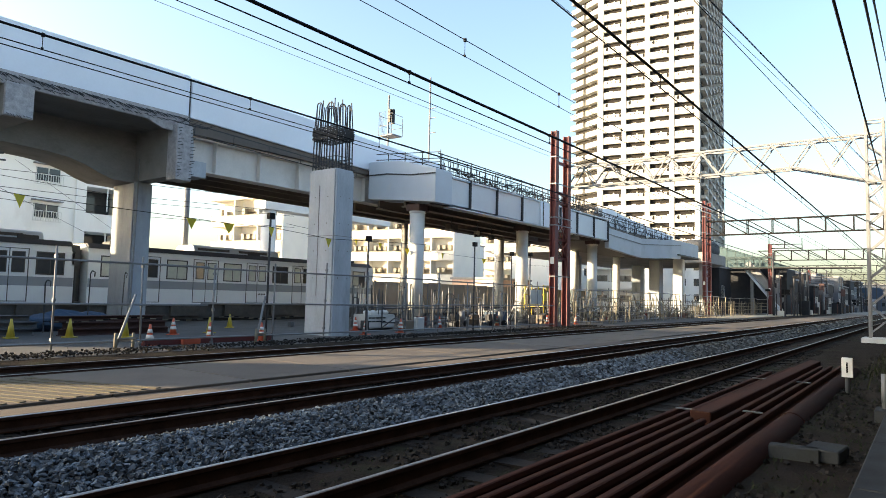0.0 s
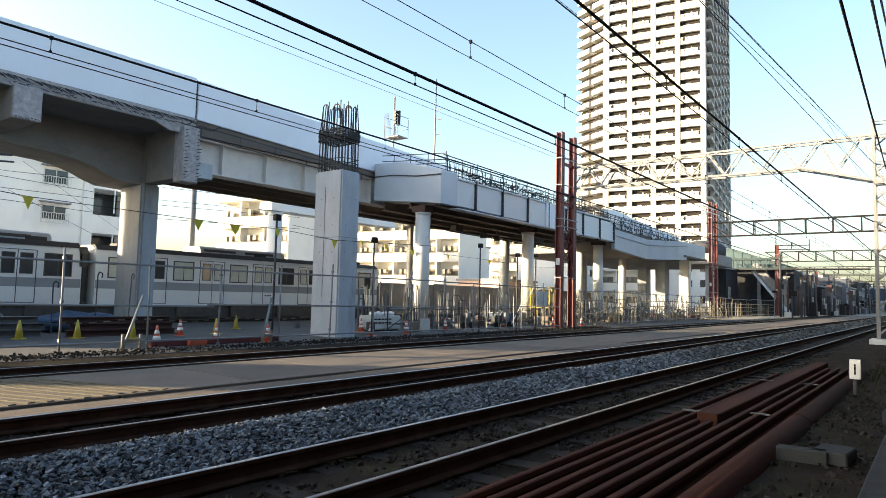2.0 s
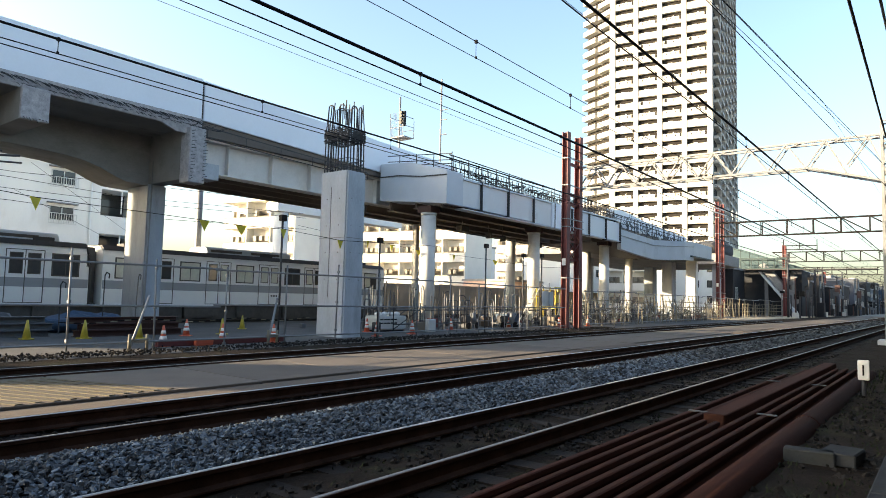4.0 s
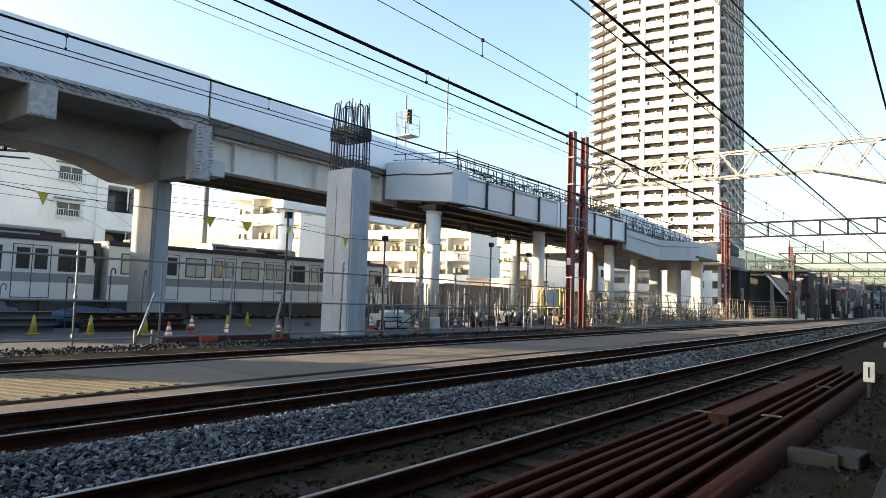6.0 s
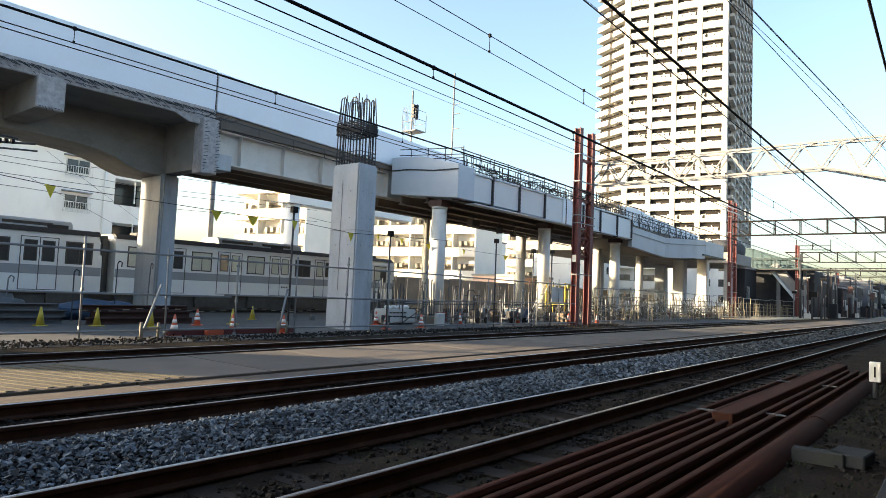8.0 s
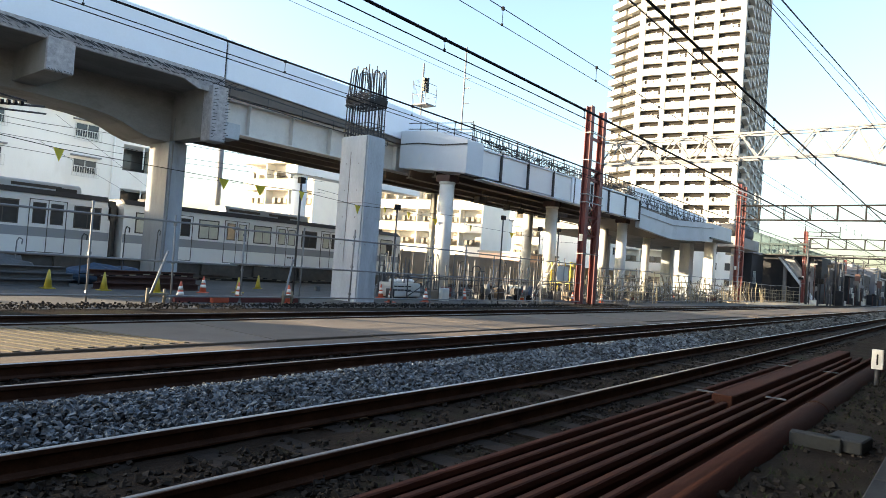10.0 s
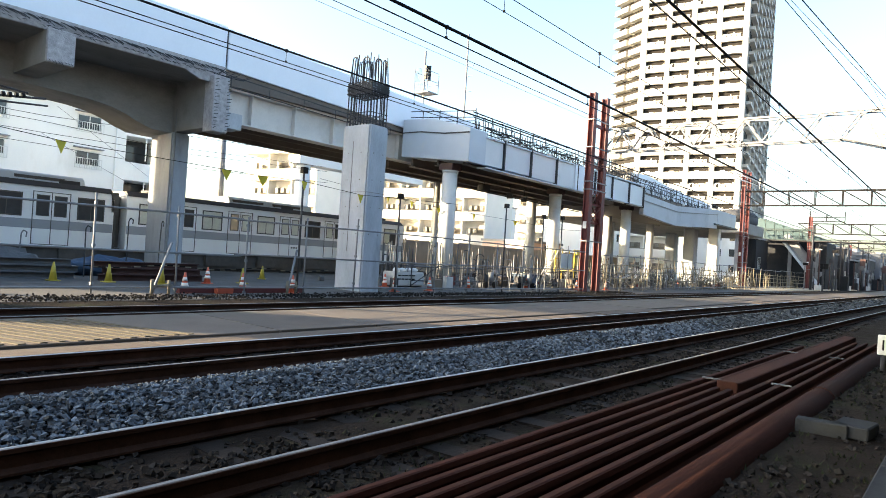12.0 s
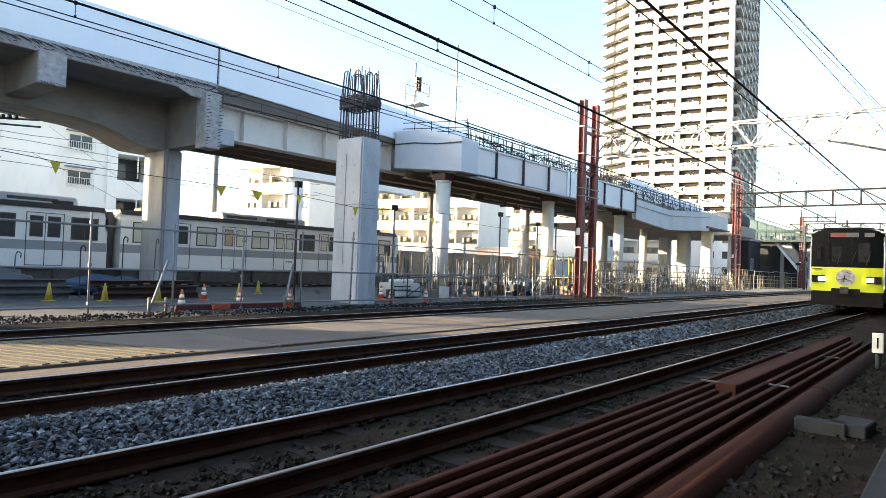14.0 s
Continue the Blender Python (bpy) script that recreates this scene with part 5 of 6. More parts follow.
def barrier_row():
    """Sun-faded tubular barriers and bamboo-coloured poles further along the yard."""
    rng = random.Random(21)
    f = thing("barrier_fence", "row of sun-faded tubular barriers and stacked poles by the yard", "fence", at=(50, 13.4, 0))
    me = []
    for h in (0.8, 1.2, 1.5, 1.9):
        bm = B()
        rod(bm, (0, 0, -0.15), (0, 0, h), 0.02, 6)
        me.append(mesh_of("barrier_post", bm, "bamboo"))
    x = 32.5
    while x < 92:
        y = 12.2 + (x - 32) * 0.035
        o = new("barrier_post", rng.choice(me))
        o.parent = f
        o.location = Vector((x, y + rng.uniform(-0.5, 0.6), 0)) - f.location
        o.rotation_euler = (rng.uniform(-0.03, 0.03), rng.uniform(-0.04, 0.04), 0)
        x += rng.uniform(0.25, 0.7)
    for z in (0.1, 0.55, 0.95, 1.35, 1.85):
        for a in range(32, 90, 8):
            bm = B()
            rod(bm, (a, 12.2 + (a - 32) * 0.035, z + rng.uniform(-0.08, 0.08)), (a + 8.2, 12.2 + (a - 23.8) * 0.035, z + rng.uniform(-0.08, 0.08)), 0.028, 6)
            part("rail_tube", bm, "greysteel" if z in (0.1, 1.85) else "bamboo", f)
    for k in range(280):
        a = rng.uniform(33, 70)
        y = 12.8 + (a - 32) * 0.035 + rng.uniform(0, 1.6)
        bm = B()
        z0 = rng.uniform(0, 0.6)
        if k % 5 == 4:
            w, h = rng.uniform(0.4, 0.9), rng.uniform(0.5, 1.1)
            polyline(bm, [(a, y, -0.1), (a, y, h * 0.7), (a + w * 0.15, y, h), (a + w * 0.85, y, h), (a + w, y, h * 0.7), (a + w, y, -0.1)], 0.024, 5)
        else:
            rise = rng.uniform(0.1, 1.5) if k % 2 else rng.uniform(-0.1, 0.25)
            rod(bm, (a, y, z0), (a + rng.uniform(-1.8, 1.8), y + rng.uniform(-0.3, 0.3), z0 + rise), 0.026, 5)
        part("loose_pole", bm, rng.choice(("bamboo", "bamboo", "conew", "greysteel", "timber", "darksteel")), f)
    return f


barrier_row()


def cone(kind):
    c = thing("traffic_cone", "orange traffic cone with white bands on the yard" if kind == "o" else "yellow plastic traffic cone on the yard", "traffic cone", "traffic cones")
    bm = B()
    box(bm, -0.15, 0.15, -0.15, 0.15, 0, 0.03)
    bevel(bm, 0.01, 1)
    part("base", bm, "orange" if kind == "o" else "coney", c)
    bm = B()
    rod(bm, (0, 0, 0.03), (0, 0, 0.52), 0.11, 14, 0.022)
    s = part("cone_body", bm, "orange" if kind == "o" else "coney", c)
    if kind == "o":
        for z, r in ((0.17, 0.094), (0.31, 0.064)):
            bm = B()
            rod(bm, (0, 0, z), (0, 0, z + 0.09), r + 0.004, 14, r - 0.018)
            part("reflective_band", bm, "conew", s)
    return c


proto_o, proto_y = cone("o"), cone("y")
ZY = -0.1
proto_o.location, proto_y.location = (8.62, 12.3, ZY), (7.0, 16.3, ZY)
for q in ((10.6, 12.75), (11.75, 12.0), (17.95, 14.4), (16.4, 12.4), (18.5, 12.6), (22.2, 13.6), (26.5, 13.4), (30.8, 13.0), (33.6, 12.7), (11.2, 15.6)):
    copy_thing(proto_o, pose(q[0], q[1], ZY, 0, 0, random.uniform(0, 90)))
for q in ((8.3, 15.9), (9.5, 15.2), (11.45, 17.0), (15.05, 18.2), (12.6, 15.8)):
    copy_thing(proto_y, pose(q[0], q[1], ZY, 0, 0, random.uniform(0, 90)))


def yard_goods():
    rng = random.Random(4)
    # long rusty-orange beam lying behind the fence foot
    bm = B()
    box(bm, 8.4, 12.3, 12.15, 12.4, ZY, ZY + 0.14)
    bevel(bm, 0.015, 1)
    tagged(part("steel_beam", bm, "redsteel"), "reddish steel beam lying along the fence foot", "beam")
    bm = B()
    box(bm, 9.35, 9.85, 12.0, 12.14, ZY, ZY + 0.17)
    bevel(bm, 0.02, 2)
    tagged(part("orange_block", bm, "orange"), "orange weight block lying on the yard", "weight block")
    # steel sections stacked by the pier
    for i, (x0, x1, y, z, m, lab) in enumerate(((3.5, 7.9, 17.3, 0.0, "oldsteel", "grey"), (3.6, 8.0, 17.3, 0.19, "oldsteel", "grey"), (3.4, 7.8, 17.3, 0.38, "oldsteel", "grey"),
                                               (8.3, 11.6, 16.6, 0.0, "steeldull", "rusty red"), (8.4, 11.5, 16.6, 0.19, "steeldull", "rusty red"), (8.1, 11.4, 16.6, 0.38, "steeldull", "rusty red"))):
        bm = B()
        prism(bm, [(y - 0.13, z), (y + 0.13, z), (y + 0.13, z + 0.02), (y + 0.015, z + 0.02), (y + 0.015, z + 0.17), (y + 0.13, z + 0.17), (y + 0.13, z + 0.19),
                   (y - 0.13, z + 0.19), (y - 0.13, z + 0.17), (y - 0.015, z + 0.17), (y - 0.015, z + 0.02), (y - 0.13, z + 0.02)], "x", x0, x1)
        o = tagged(part("steel_section", bm, m), lab + " steel H-section stacked on the yard", "steel section", "stacked steel sections")
        o.location = (0, 0, ZY)
    # tarpaulin bundle
    bm = B()
    bmesh.ops.create_icosphere(bm, subdivisions=3, radius=1)
    for v in bm.verts:
        n = noise.noise(v.co * 2.2)
        v.co = Vector((v.co.x * (1.7 + 0.3 * n), v.co.y * 0.6, max(-0.3, v.co.z * (0.3 + 0.2 * n))))
    o = tagged(part("tarpaulin", bm, "blue"), "blue tarpaulin over stacked material on the yard", "tarpaulin")
    o.location = (9.6, 19.0, 0.2)
    bm = B()
    bmesh.ops.create_icosphere(bm, subdivisions=3, radius=1)
    for v in bm.verts:
        n = noise.noise(v.co * 3.1)
        v.co = Vector((v.co.x * (1.3 + 0.4 * n), v.co.y * 0.7, max(-0.3, v.co.z * (0.5 + 0.3 * n))))
    o = tagged(part("covered_mound", bm, "oldsteel"), "grey covered mound of building material on the yard", "mound")
    o.location = (6.3, 19.2, 0.2)
    # generator with slots
    g = thing("generator", "pale grey generator box with dark vent slots behind the fence", "generator", at=(18.95, 14.3, ZY))
    bm = B()
    box(bm, 18.1, 19.8, 14.0, 14.7, ZY + 0.08, 0.52)
    bevel(bm, 0.04, 2)
    part("casing", bm, "white", g)
    for z in (0.22, 0.36):
        for k in range(5):
            bm = B()
            box(bm, 18.25 + 0.2 * k, 18.4 + 0.2 * k, 13.985, 14.01, z, z + 0.05)
            part("vent_slot", bm, "black", g)
    bm = B()
    box(bm, 18.2, 19.7, 14.1, 14.6, ZY, ZY + 0.09)
    part("skid", bm, "darksteel", g)
    for k in range(4):
        bm = B()
        bmesh.ops.create_icosphere(bm, subdivisions=2, radius=0.15)
        for v in bm.verts:
            v.co.z *= 0.6
        o = tagged(part("sack", bm, "conew"), "white sack lying on the generator", "sack", "sacks")
        o.location = (18.5 + 0.35 * k, 14.35, 0.59)
    bm = B()
    box(bm, 20.1, 20.55, 13.1, 13.3, ZY, 0.42)
    bevel(bm, 0.02, 1)
    tagged(part("white_box", bm, "white"), "small white cabinet standing on the yard", "cabinet")
    # bin and sheet
    c = thing("tool_bin", "blue-grey steel tool bin behind the fence", "bin", at=(28.6, 14.8, ZY))
    bm = B()
    box(bm, 28.1, 29.4, 14.5, 15.2, ZY, 0.55)
    bevel(bm, 0.03, 1)
    part("bin_body", bm, "blue", c)
    bm = B()
    box(bm, 28.05, 29.45, 14.45, 15.25, 0.55, 0.6)
    part("lid", bm, "greysteel", c)
    bm = B()
    box(bm, 27.1, 28.2, 11.95, 11.98, 1.0, 1.7)
    tagged(part("notice_board", bm, "white"), "pale blank notice board tied to the fence", "notice board")
    # yellow work platform
    p = thing("work_platform", "yellow tubular work platform on the yard", "work platform", at=(33.6, 15, ZY))
    for y in (14.3, 15.5):
        for x in (32.8, 33.6, 34.4):
            bm = B()
            rod(bm, (x, y, ZY), (x, y, 2.05), 0.035, 6)
            part("post", bm, "coney", p)
    for z in (0.9, 1.5, 2.0):
        for y in (14.3, 15.5):
            bm = B()
            rod(bm, (32.7, y, z), (34.5, y, z), 0.035, 6)
            part("rail", bm, "coney", p)
    bm = B()
    box(bm, 32.7, 34.5, 14.25, 15.55, 0.82, 0.9)
    part("floor", bm, "coney", p)
    for x0, x1, z0, z1 in ((32.75, 33.5, 1.15, 1.6), (33.6, 34.35, 1.3, 1.75), (33.0, 33.9, 1.75, 1.98)):
        bm = B()
        box(bm, x0, x1, 14.24, 14.29, z0, z1)
        bevel(bm, 0.012, 1)
        part("guard_panel", bm, "coney", p)
    # brown hoarding far behind
    h = thing("hoarding", "weathered brown board hoarding behind the yard", "hoarding", at=(48, 30, 0))
    bm = B()
    box(bm, 0.02, 1.78, 30.0, 30.06, GZ, 2.35)
    me = mesh_of("board", bm, "brown")
    for k in range(22):
        o = new("board", me)
        o.parent = h
        o.location = Vector((33.2 + 1.8 * k, 0, random.uniform(-0.08, 0.05))) - h.location
    # stacked clutter between fence and hoarding
    for k in range(120):
        x, y = rng.uniform(17.5, 60), rng.uniform(13.4, 20)
        bm = B()
        w, d, hh = rng.uniform(0.12, 0.5), rng.uniform(0.1, 0.4), rng.uniform(0.1, 0.5)
        box(bm, -w / 2, w / 2, -d / 2, d / 2, 0, hh)
        bevel(bm, 0.02, 1)
        m = rng.choice(("timber", "greysteel", "concw", "brown", "redsteel", "darksteel", "oldsteel", "gwhite"))
        o = tagged(part("crate", bm, m), "small worn crate of building material on the yard", "crate", "crates")
        o.location, o.rotation_euler = (x, y, ZY), (0, 0, rng.uniform(0, 3))
    for k in range(84):
        x = 18.5 + 50 * rng.random() ** 1.4
        y = rng.uniform(13.2, 17.5)
        bm = B()
        for s in (0, 1.2):
            rod(bm, (s, 0, 0), (s, 0, rng.uniform(0.9, 1.9)), 0.024, 5)
        rod(bm, (0, 0, 0.3), (1.2, 0, 0.3), 0.02, 5)
        rod(bm, (0, 0, 0.85), (1.2, 0, 0.85), 0.02, 5)
        if k % 2:
            rod(bm, (0, 0, 0.1), (1.2, 0, 0.9), 0.02, 5)
        o = tagged(part("scaffold_frame", bm, rng.choice(("greysteel", "darksteel", "oldsteel"))), "small steel scaffold frame on the yard", "scaffold frame", "scaffold frames")
        o.location, o.rotation_euler = (x, y, ZY), (0, 0, rng.uniform(-0.5, 0.5))

    # striped warning tape in front of the stacked sections
    tp = thing("warning_tape", "yellow and black striped warning tape stretched across the yard", "warning tape", at=(10, 15.9, 0.4))
    for k in range(44):
        bm = B()
        a = 7.6 + 0.2 * k
        z = 0.36 + 0.05 * math.cos(a * 1.9)
        box(bm, a, a + 0.2, 15.9, 15.905, z, z + 0.028)
        part("tape_stripe", bm, "bamboo" if k % 2 else "black", tp)
    # bent bar hoops and thin uprights stuck about the yard
    for k in range(64):
        x = 17 + 31 * rng.random() if k > 5 else 4 + 1.5 * k
        y = rng.uniform(17.8, 21) if x < 14 else rng.uniform(12.5, 17)
        if 14 < x < 16.5:
            continue
        h, w = rng.uniform(0.7, 1.7), rng.uniform(0.25, 0.7)
        bm = B()
        if k % 3 and x > 15:
            polyline(bm, [(0, 0, 0), (0, 0, h - 0.08), (0.08, 0, h), (w - 0.08, 0, h), (w, 0, h - 0.08), (w, 0, 0)], 0.019, 6)
        else:
            polyline(bm, [(0, 0, 0), (0, 0, h + 0.4), (0.05, 0, h + 0.5), (0.14, 0, h + 0.45), (0.13, 0, h + 0.3)], 0.019, 6)
        o = tagged(part("bar_hoop", bm, rng.choice(("darksteel", "greysteel", "rebar", "oldsteel"))), "bent dark steel bar standing on the yard", "steel bar", "bent bars")
        o.location, o.rotation_euler = (x, y, ZY), (rng.uniform(-0.04, 0.04), rng.uniform(-0.04, 0.04), rng.uniform(-0.6, 0.6))
    # small machines on wheels
    for x, y, r in ((24.0, 14.0, 8), (26.2, 13.4, -14), (31.6, 13.5, 5), (38.0, 14.2, 20)):
        m = thing("pump_cart", "small wheeled pump cart with dark engine on the yard", "pump", "pump carts")
        m.location, m.rotation_euler = (x, y, ZY), (0, 0, radians(r))
        for dx in (-0.4, 0.4):
            bm = B()
            rod(bm, (dx, -0.3, 0.16), (dx, -0.22, 0.16), 0.16, 12)
            part("wheel", bm, "black").parent = m
        bm = B()
        box(bm, -0.6, 0.6, -0.22, 0.22, 0.22, 0.28)
        part("chassis", bm, "oldsteel").parent = m
        bm = B()
        box(bm, -0.45, 0.05, -0.18, 0.18, 0.28, 0.6)
        bevel(bm, 0.05, 2)
        part("engine", bm, "darksteel").parent = m
        bm = B()
        rod(bm, (0.32, -0.1, 0.28), (0.32, -0.1, 0.72), 0.13, 12)
        part("pressure_vessel", bm, "gwhite").parent = m
        bm = B()
        polyline(bm, [(0.6, -0.15, 0.25), (0.95, -0.15, 0.8), (0.95, 0.15, 0.8), (0.6, 0.15, 0.25)], 0.018, 6)
        part("handle", bm, "greysteel").parent = m
    # grey ladder leaning by the columns
    l = thing("ladder", "pale aluminium ladder leaning on the fence", "ladder", at=(26.8, 12.9, ZY))
    for dx in (0, 0.35):
        bm = B()
        bar(bm, (26.6 + dx, 13.1, ZY), (26.8 + dx, 12.1, 1.9), 0.05, 0.025)
        part("stile", bm, "white", l)
    for k in range(6):
        bm = B()
        t = 0.12 + 0.15 * k
        rod(bm, (26.6 + 0.2 * t, 13.1 - t, ZY + 2 * t), (26.95 + 0.2 * t, 13.1 - t, ZY + 2 * t), 0.014, 6)
        part("rung", bm, "white", l)


yard_goods()


def rock_row():
    rng = np.random.default_rng(12)
    verts, faces = [], []
    cube = np.array([[-1, -1, -1], [1, -1, -1], [1, 1, -1], [-1, 1, -1], [-1, -1, 1], [1, -1, 1], [1, 1, 1], [-1, 1, 1]], float)
    fs = [(3, 2, 1, 0), (4, 5, 6, 7), (0, 1, 5, 4), (1, 2, 6, 5), (2, 3, 7, 6), (3, 0, 4, 7)]
    for _ in range(5200):
        x = rng.uniform(2, 32)
        y = 10.75 + rng.normal(0, 0.28)
        m = np.array(Euler(rng.uniform(0, 6.28, 3)).to_matrix())
        p = cube * rng.uniform(0.6, 1.3, (8, 3)) * rng.uniform(0.006, 0.019)
        base = len(verts)
        verts.extend((p @ m.T + (x, y, -0.07 + rng.uniform(0, 0.05))).tolist())
        faces.extend(tuple(base + i for i in f) for f in fs)
    me = bpy.data.meshes.new("rubble")
    me.from_pydata(verts, [], faces)
    me.materials.append(M["rock"])
    tagged(new("rubble", me), "band of loose stones along the yard edge", "rubble", kind="stuff")


rock_row()


def flag_line(y, spots, size):
    r = thing("flag_line", "rope of small yellow warning pennants over the yard", "pennant rope", at=(spots[0][0], y, spots[0][1]))
    bm = B()
    pts = [(spots[0][0] - 4, y, spots[0][1] + 0.3)] + [(x, y, z) for x, z in spots] + [(spots[-1][0] + 5, y, spots[-1][1] + 0.2)]
    polyline(bm, pts, 0.008, 4)
    part("rope", bm, "wire", r)
    for x, z in spots:
        bm = B()
        a = random.uniform(-0.5, 0.5)
        c, s = math.cos(a) * size / 2, math.sin(a) * size / 2
        v = [bm.verts.new(q) for q in ((x - c, y - s, z), (x + c, y + s, z), (x + 0.03, y + 0.03, z - size * 0.9), (x - c, y - s + 0.012, z), (x + c, y + s + 0.012, z), (x + 0.03, y + 0.042, z - size * 0.9))]
        for f in ((0, 1, 2), (5, 4, 3), (0, 3, 4, 1), (1, 4, 5, 2), (2, 5, 3, 0)):
            bm.faces.new([v[i] for i in f])
        part("pennant", bm, "flag", r)


flag_line(11.75, ((5.35, 3.16), (9.25, 3.1), (10.35, 3.08), (11.75, 3.12), (13.95, 2.98)), 0.3)
flag_line(17.5, ((21.0, 3.75), (22.6, 3.7), (24.6, 3.6), (27.5, 3.55), (31.5, 3.5), (36.0, 3.35)), 0.33)


def overhead_arm():
    """Tip of a cantilever arm and slack wires strung past the white apartment block."""
    a = thing("cantilever_arm", "dark cantilever arm with insulators holding a slack wire", "cantilever arm", at=(2.5, 15, 0))
    bm = B()
    rod(bm, (2.0, 15, GZ), (2.0, 15, 5.6), 0.13, 10)
    part("pole", bm, "darksteel", a)
    for p, q, r in (((2.0, 15, 4.0), (6.1, 15, 4.55), 0.03), ((2.0, 15, 4.9), (5.7, 15, 4.6), 0.022), ((4.2, 15, 4.2), (6.15, 15, 4.38), 0.025), ((4.6, 15, 4.35), (4.9, 15, 4.66), 0.02)):
        bm = B()
        rod(bm, p, q, r, 6)
        part("arm_tube", bm, "darksteel", a)
    for k in range(5):
        bm = B()
        rod(bm, (5.0 + 0.14 * k, 15, 4.44 + 0.018 * k), (5.07 + 0.14 * k, 15, 4.45 + 0.018 * k), 0.065, 10)
        part("insulator_disc", bm, "black", a)
    w = thing("service_lines", "thin dark service lines in front of the apartment block", "power line", at=(0, 30, 6))
    for z0, z1, y in ((6.5, 6.75, 30.0), (6.3, 6.1, 30.4), (5.75, 5.8, 30.2), (5.2, 5.05, 30.1)):
        bm = B()
        polyline(bm, [(-25, y, z0 + 0.5), (0, y, z0 + 0.05), (11, y, z0), (16, y, z1), (28, y, z1 + 0.5)], 0.012, 5)
        part("line", bm, "wire", w)
    for p, q in (((9.5, 24, 6.0), (13.8, 24, 3.4)), ((9.0, 24, 4.9), (12.4, 24, 3.4))):
        bm = B()
        rod(bm, p, q, 0.006, 5)
        part("stay", bm, "wire", w)
    p = thing("grey_pole", "plain grey pole behind the parked train", "pole", at=(20.8, 31, 0))
    bm = B()
    rod(bm, (20.8, 31, GZ), (20.8, 31, 8.4), 0.2, 10, 0.16)
    part("shaft", bm, "greysteel", p)
    v = thing("distant_pier", "pale concrete pier of another viaduct behind the train", "pier", at=(28.2, 33, 0))
    bm = B()
    rod(bm, (28.2, 33, GZ), (28.2, 33, 6.9), 0.52, 14)
    part("column", bm, "cream", v)
    bm = B()
    box(bm, 27.4, 40, 32.4, 33.6, 6.9, 7.5)
    part("crossbeam", bm, "cream", v)
    for x, y, z0, z1, wd in ((28.9, 18, 4.95, 5.6, 0.7), (31.5, 18, 4.8, 5.6, 0.12), (33.0, 18, 4.75, 5.6, 0.12), (36.4, 17.5, 4.6, 5.6, 0.4), (40.5, 17.8, 4.7, 5.6, 0.3)):
        h = thing("hanging_fixture", "dark fixture hung under the girder bridge", "fixture", "hanging fixtures", at=(x, y, z1))
        bm = B()
        rod(bm, (x, y, z0 + 0.2), (x, y, z1), 0.025, 6)
        part("hanger", bm, "darksteel", h)
        bm = B()
        box(bm, x - wd / 2, x + wd / 2, y - 0.2, y + 0.2, z0, z0 + 0.32)
        bevel(bm, 0.02, 1)
        part("housing", bm, "darksteel", h)
    bm = B()
    for p, q in (((28, 18, 4.9), (34, 18, 4.86)), ((34, 18, 4.86), (40, 18, 4.8))):
        rod(bm, p, q, 0.03, 6)
    tagged(part("conduit_pipe", bm, "darksteel"), "dark conduit pipe hung under the bridge", "pipe")


overhead_arm()

# ---- on the viaduct ----


def signal_post():
    s = thing("signal_post", "railway signal with lamp hoods and a wire cage on the viaduct", "signal", at=(26, 20.3, 7.6))
    bm = B()
    rod(bm, (26, 20.3, 7.3), (26, 20.3, 12.2), 0.05, 8)
    part("post", bm, "greysteel", s)
    bm = B()
    box(bm, 25.9, 26.05, 19.88, 20.03, 10.55, 11.35)
    hd = part("signal_head", bm, "black", s)
    for k in range(4):
        bm = B()
        rod(bm, (25.66, 19.95, 10.65 + 0.19 * k), (25.9, 19.95, 10.68 + 0.19 * k), 0.085, 10)
        part("lamp_hood", bm, "black", hd)
    def cage_bar(a, b, r):
        bm = B()
        rod(bm, a, b, r, 5)
        part("cage_bar", bm, "greysteel", s)

    for y in (19.7, 20.62):
        for x in (25.6, 26.5):
            cage_bar((x, y, 9.9), (x, y, 11.2 if y > 20 else 10.9), 0.018)
        for z in (9.9, 10.5, 11.0):
            cage_bar((25.6, y, z), (26.5, y, z), 0.016)
    for z in (9.9, 10.4):
        for x in (25.6, 26.5):
            cage_bar((x, 19.7, z), (x, 20.62, z), 0.016)
    for k in range(6):
        cage_bar((25.6, 20.18 + 0.085 * k, 9.9), (25.6, 20.18 + 0.085 * k, 11.2), 0.009)
    bm = B()
    box(bm, 25.7, 26.4, 19.7, 20.6, 9.86, 9.93)
    part("cage_floor", bm, "greysteel", s)
    m = thing("aerial_mast", "thin grey aerial mast on the viaduct", "mast", at=(30, 20.6, 7.5))
    bm = B()
    rod(bm, (30, 20.6, 7.3), (30, 20.6, 14.4), 0.05, 8)
    part("pole", bm, "greysteel", m)
    for z in (11.0, 11.9, 12.5):
        bm = B()
        rod(bm, (30, 20.6, z), (30.1, 20.2, z + 0.02), 0.03, 5)
        part("bracket", bm, "greysteel", m)


signal_post()


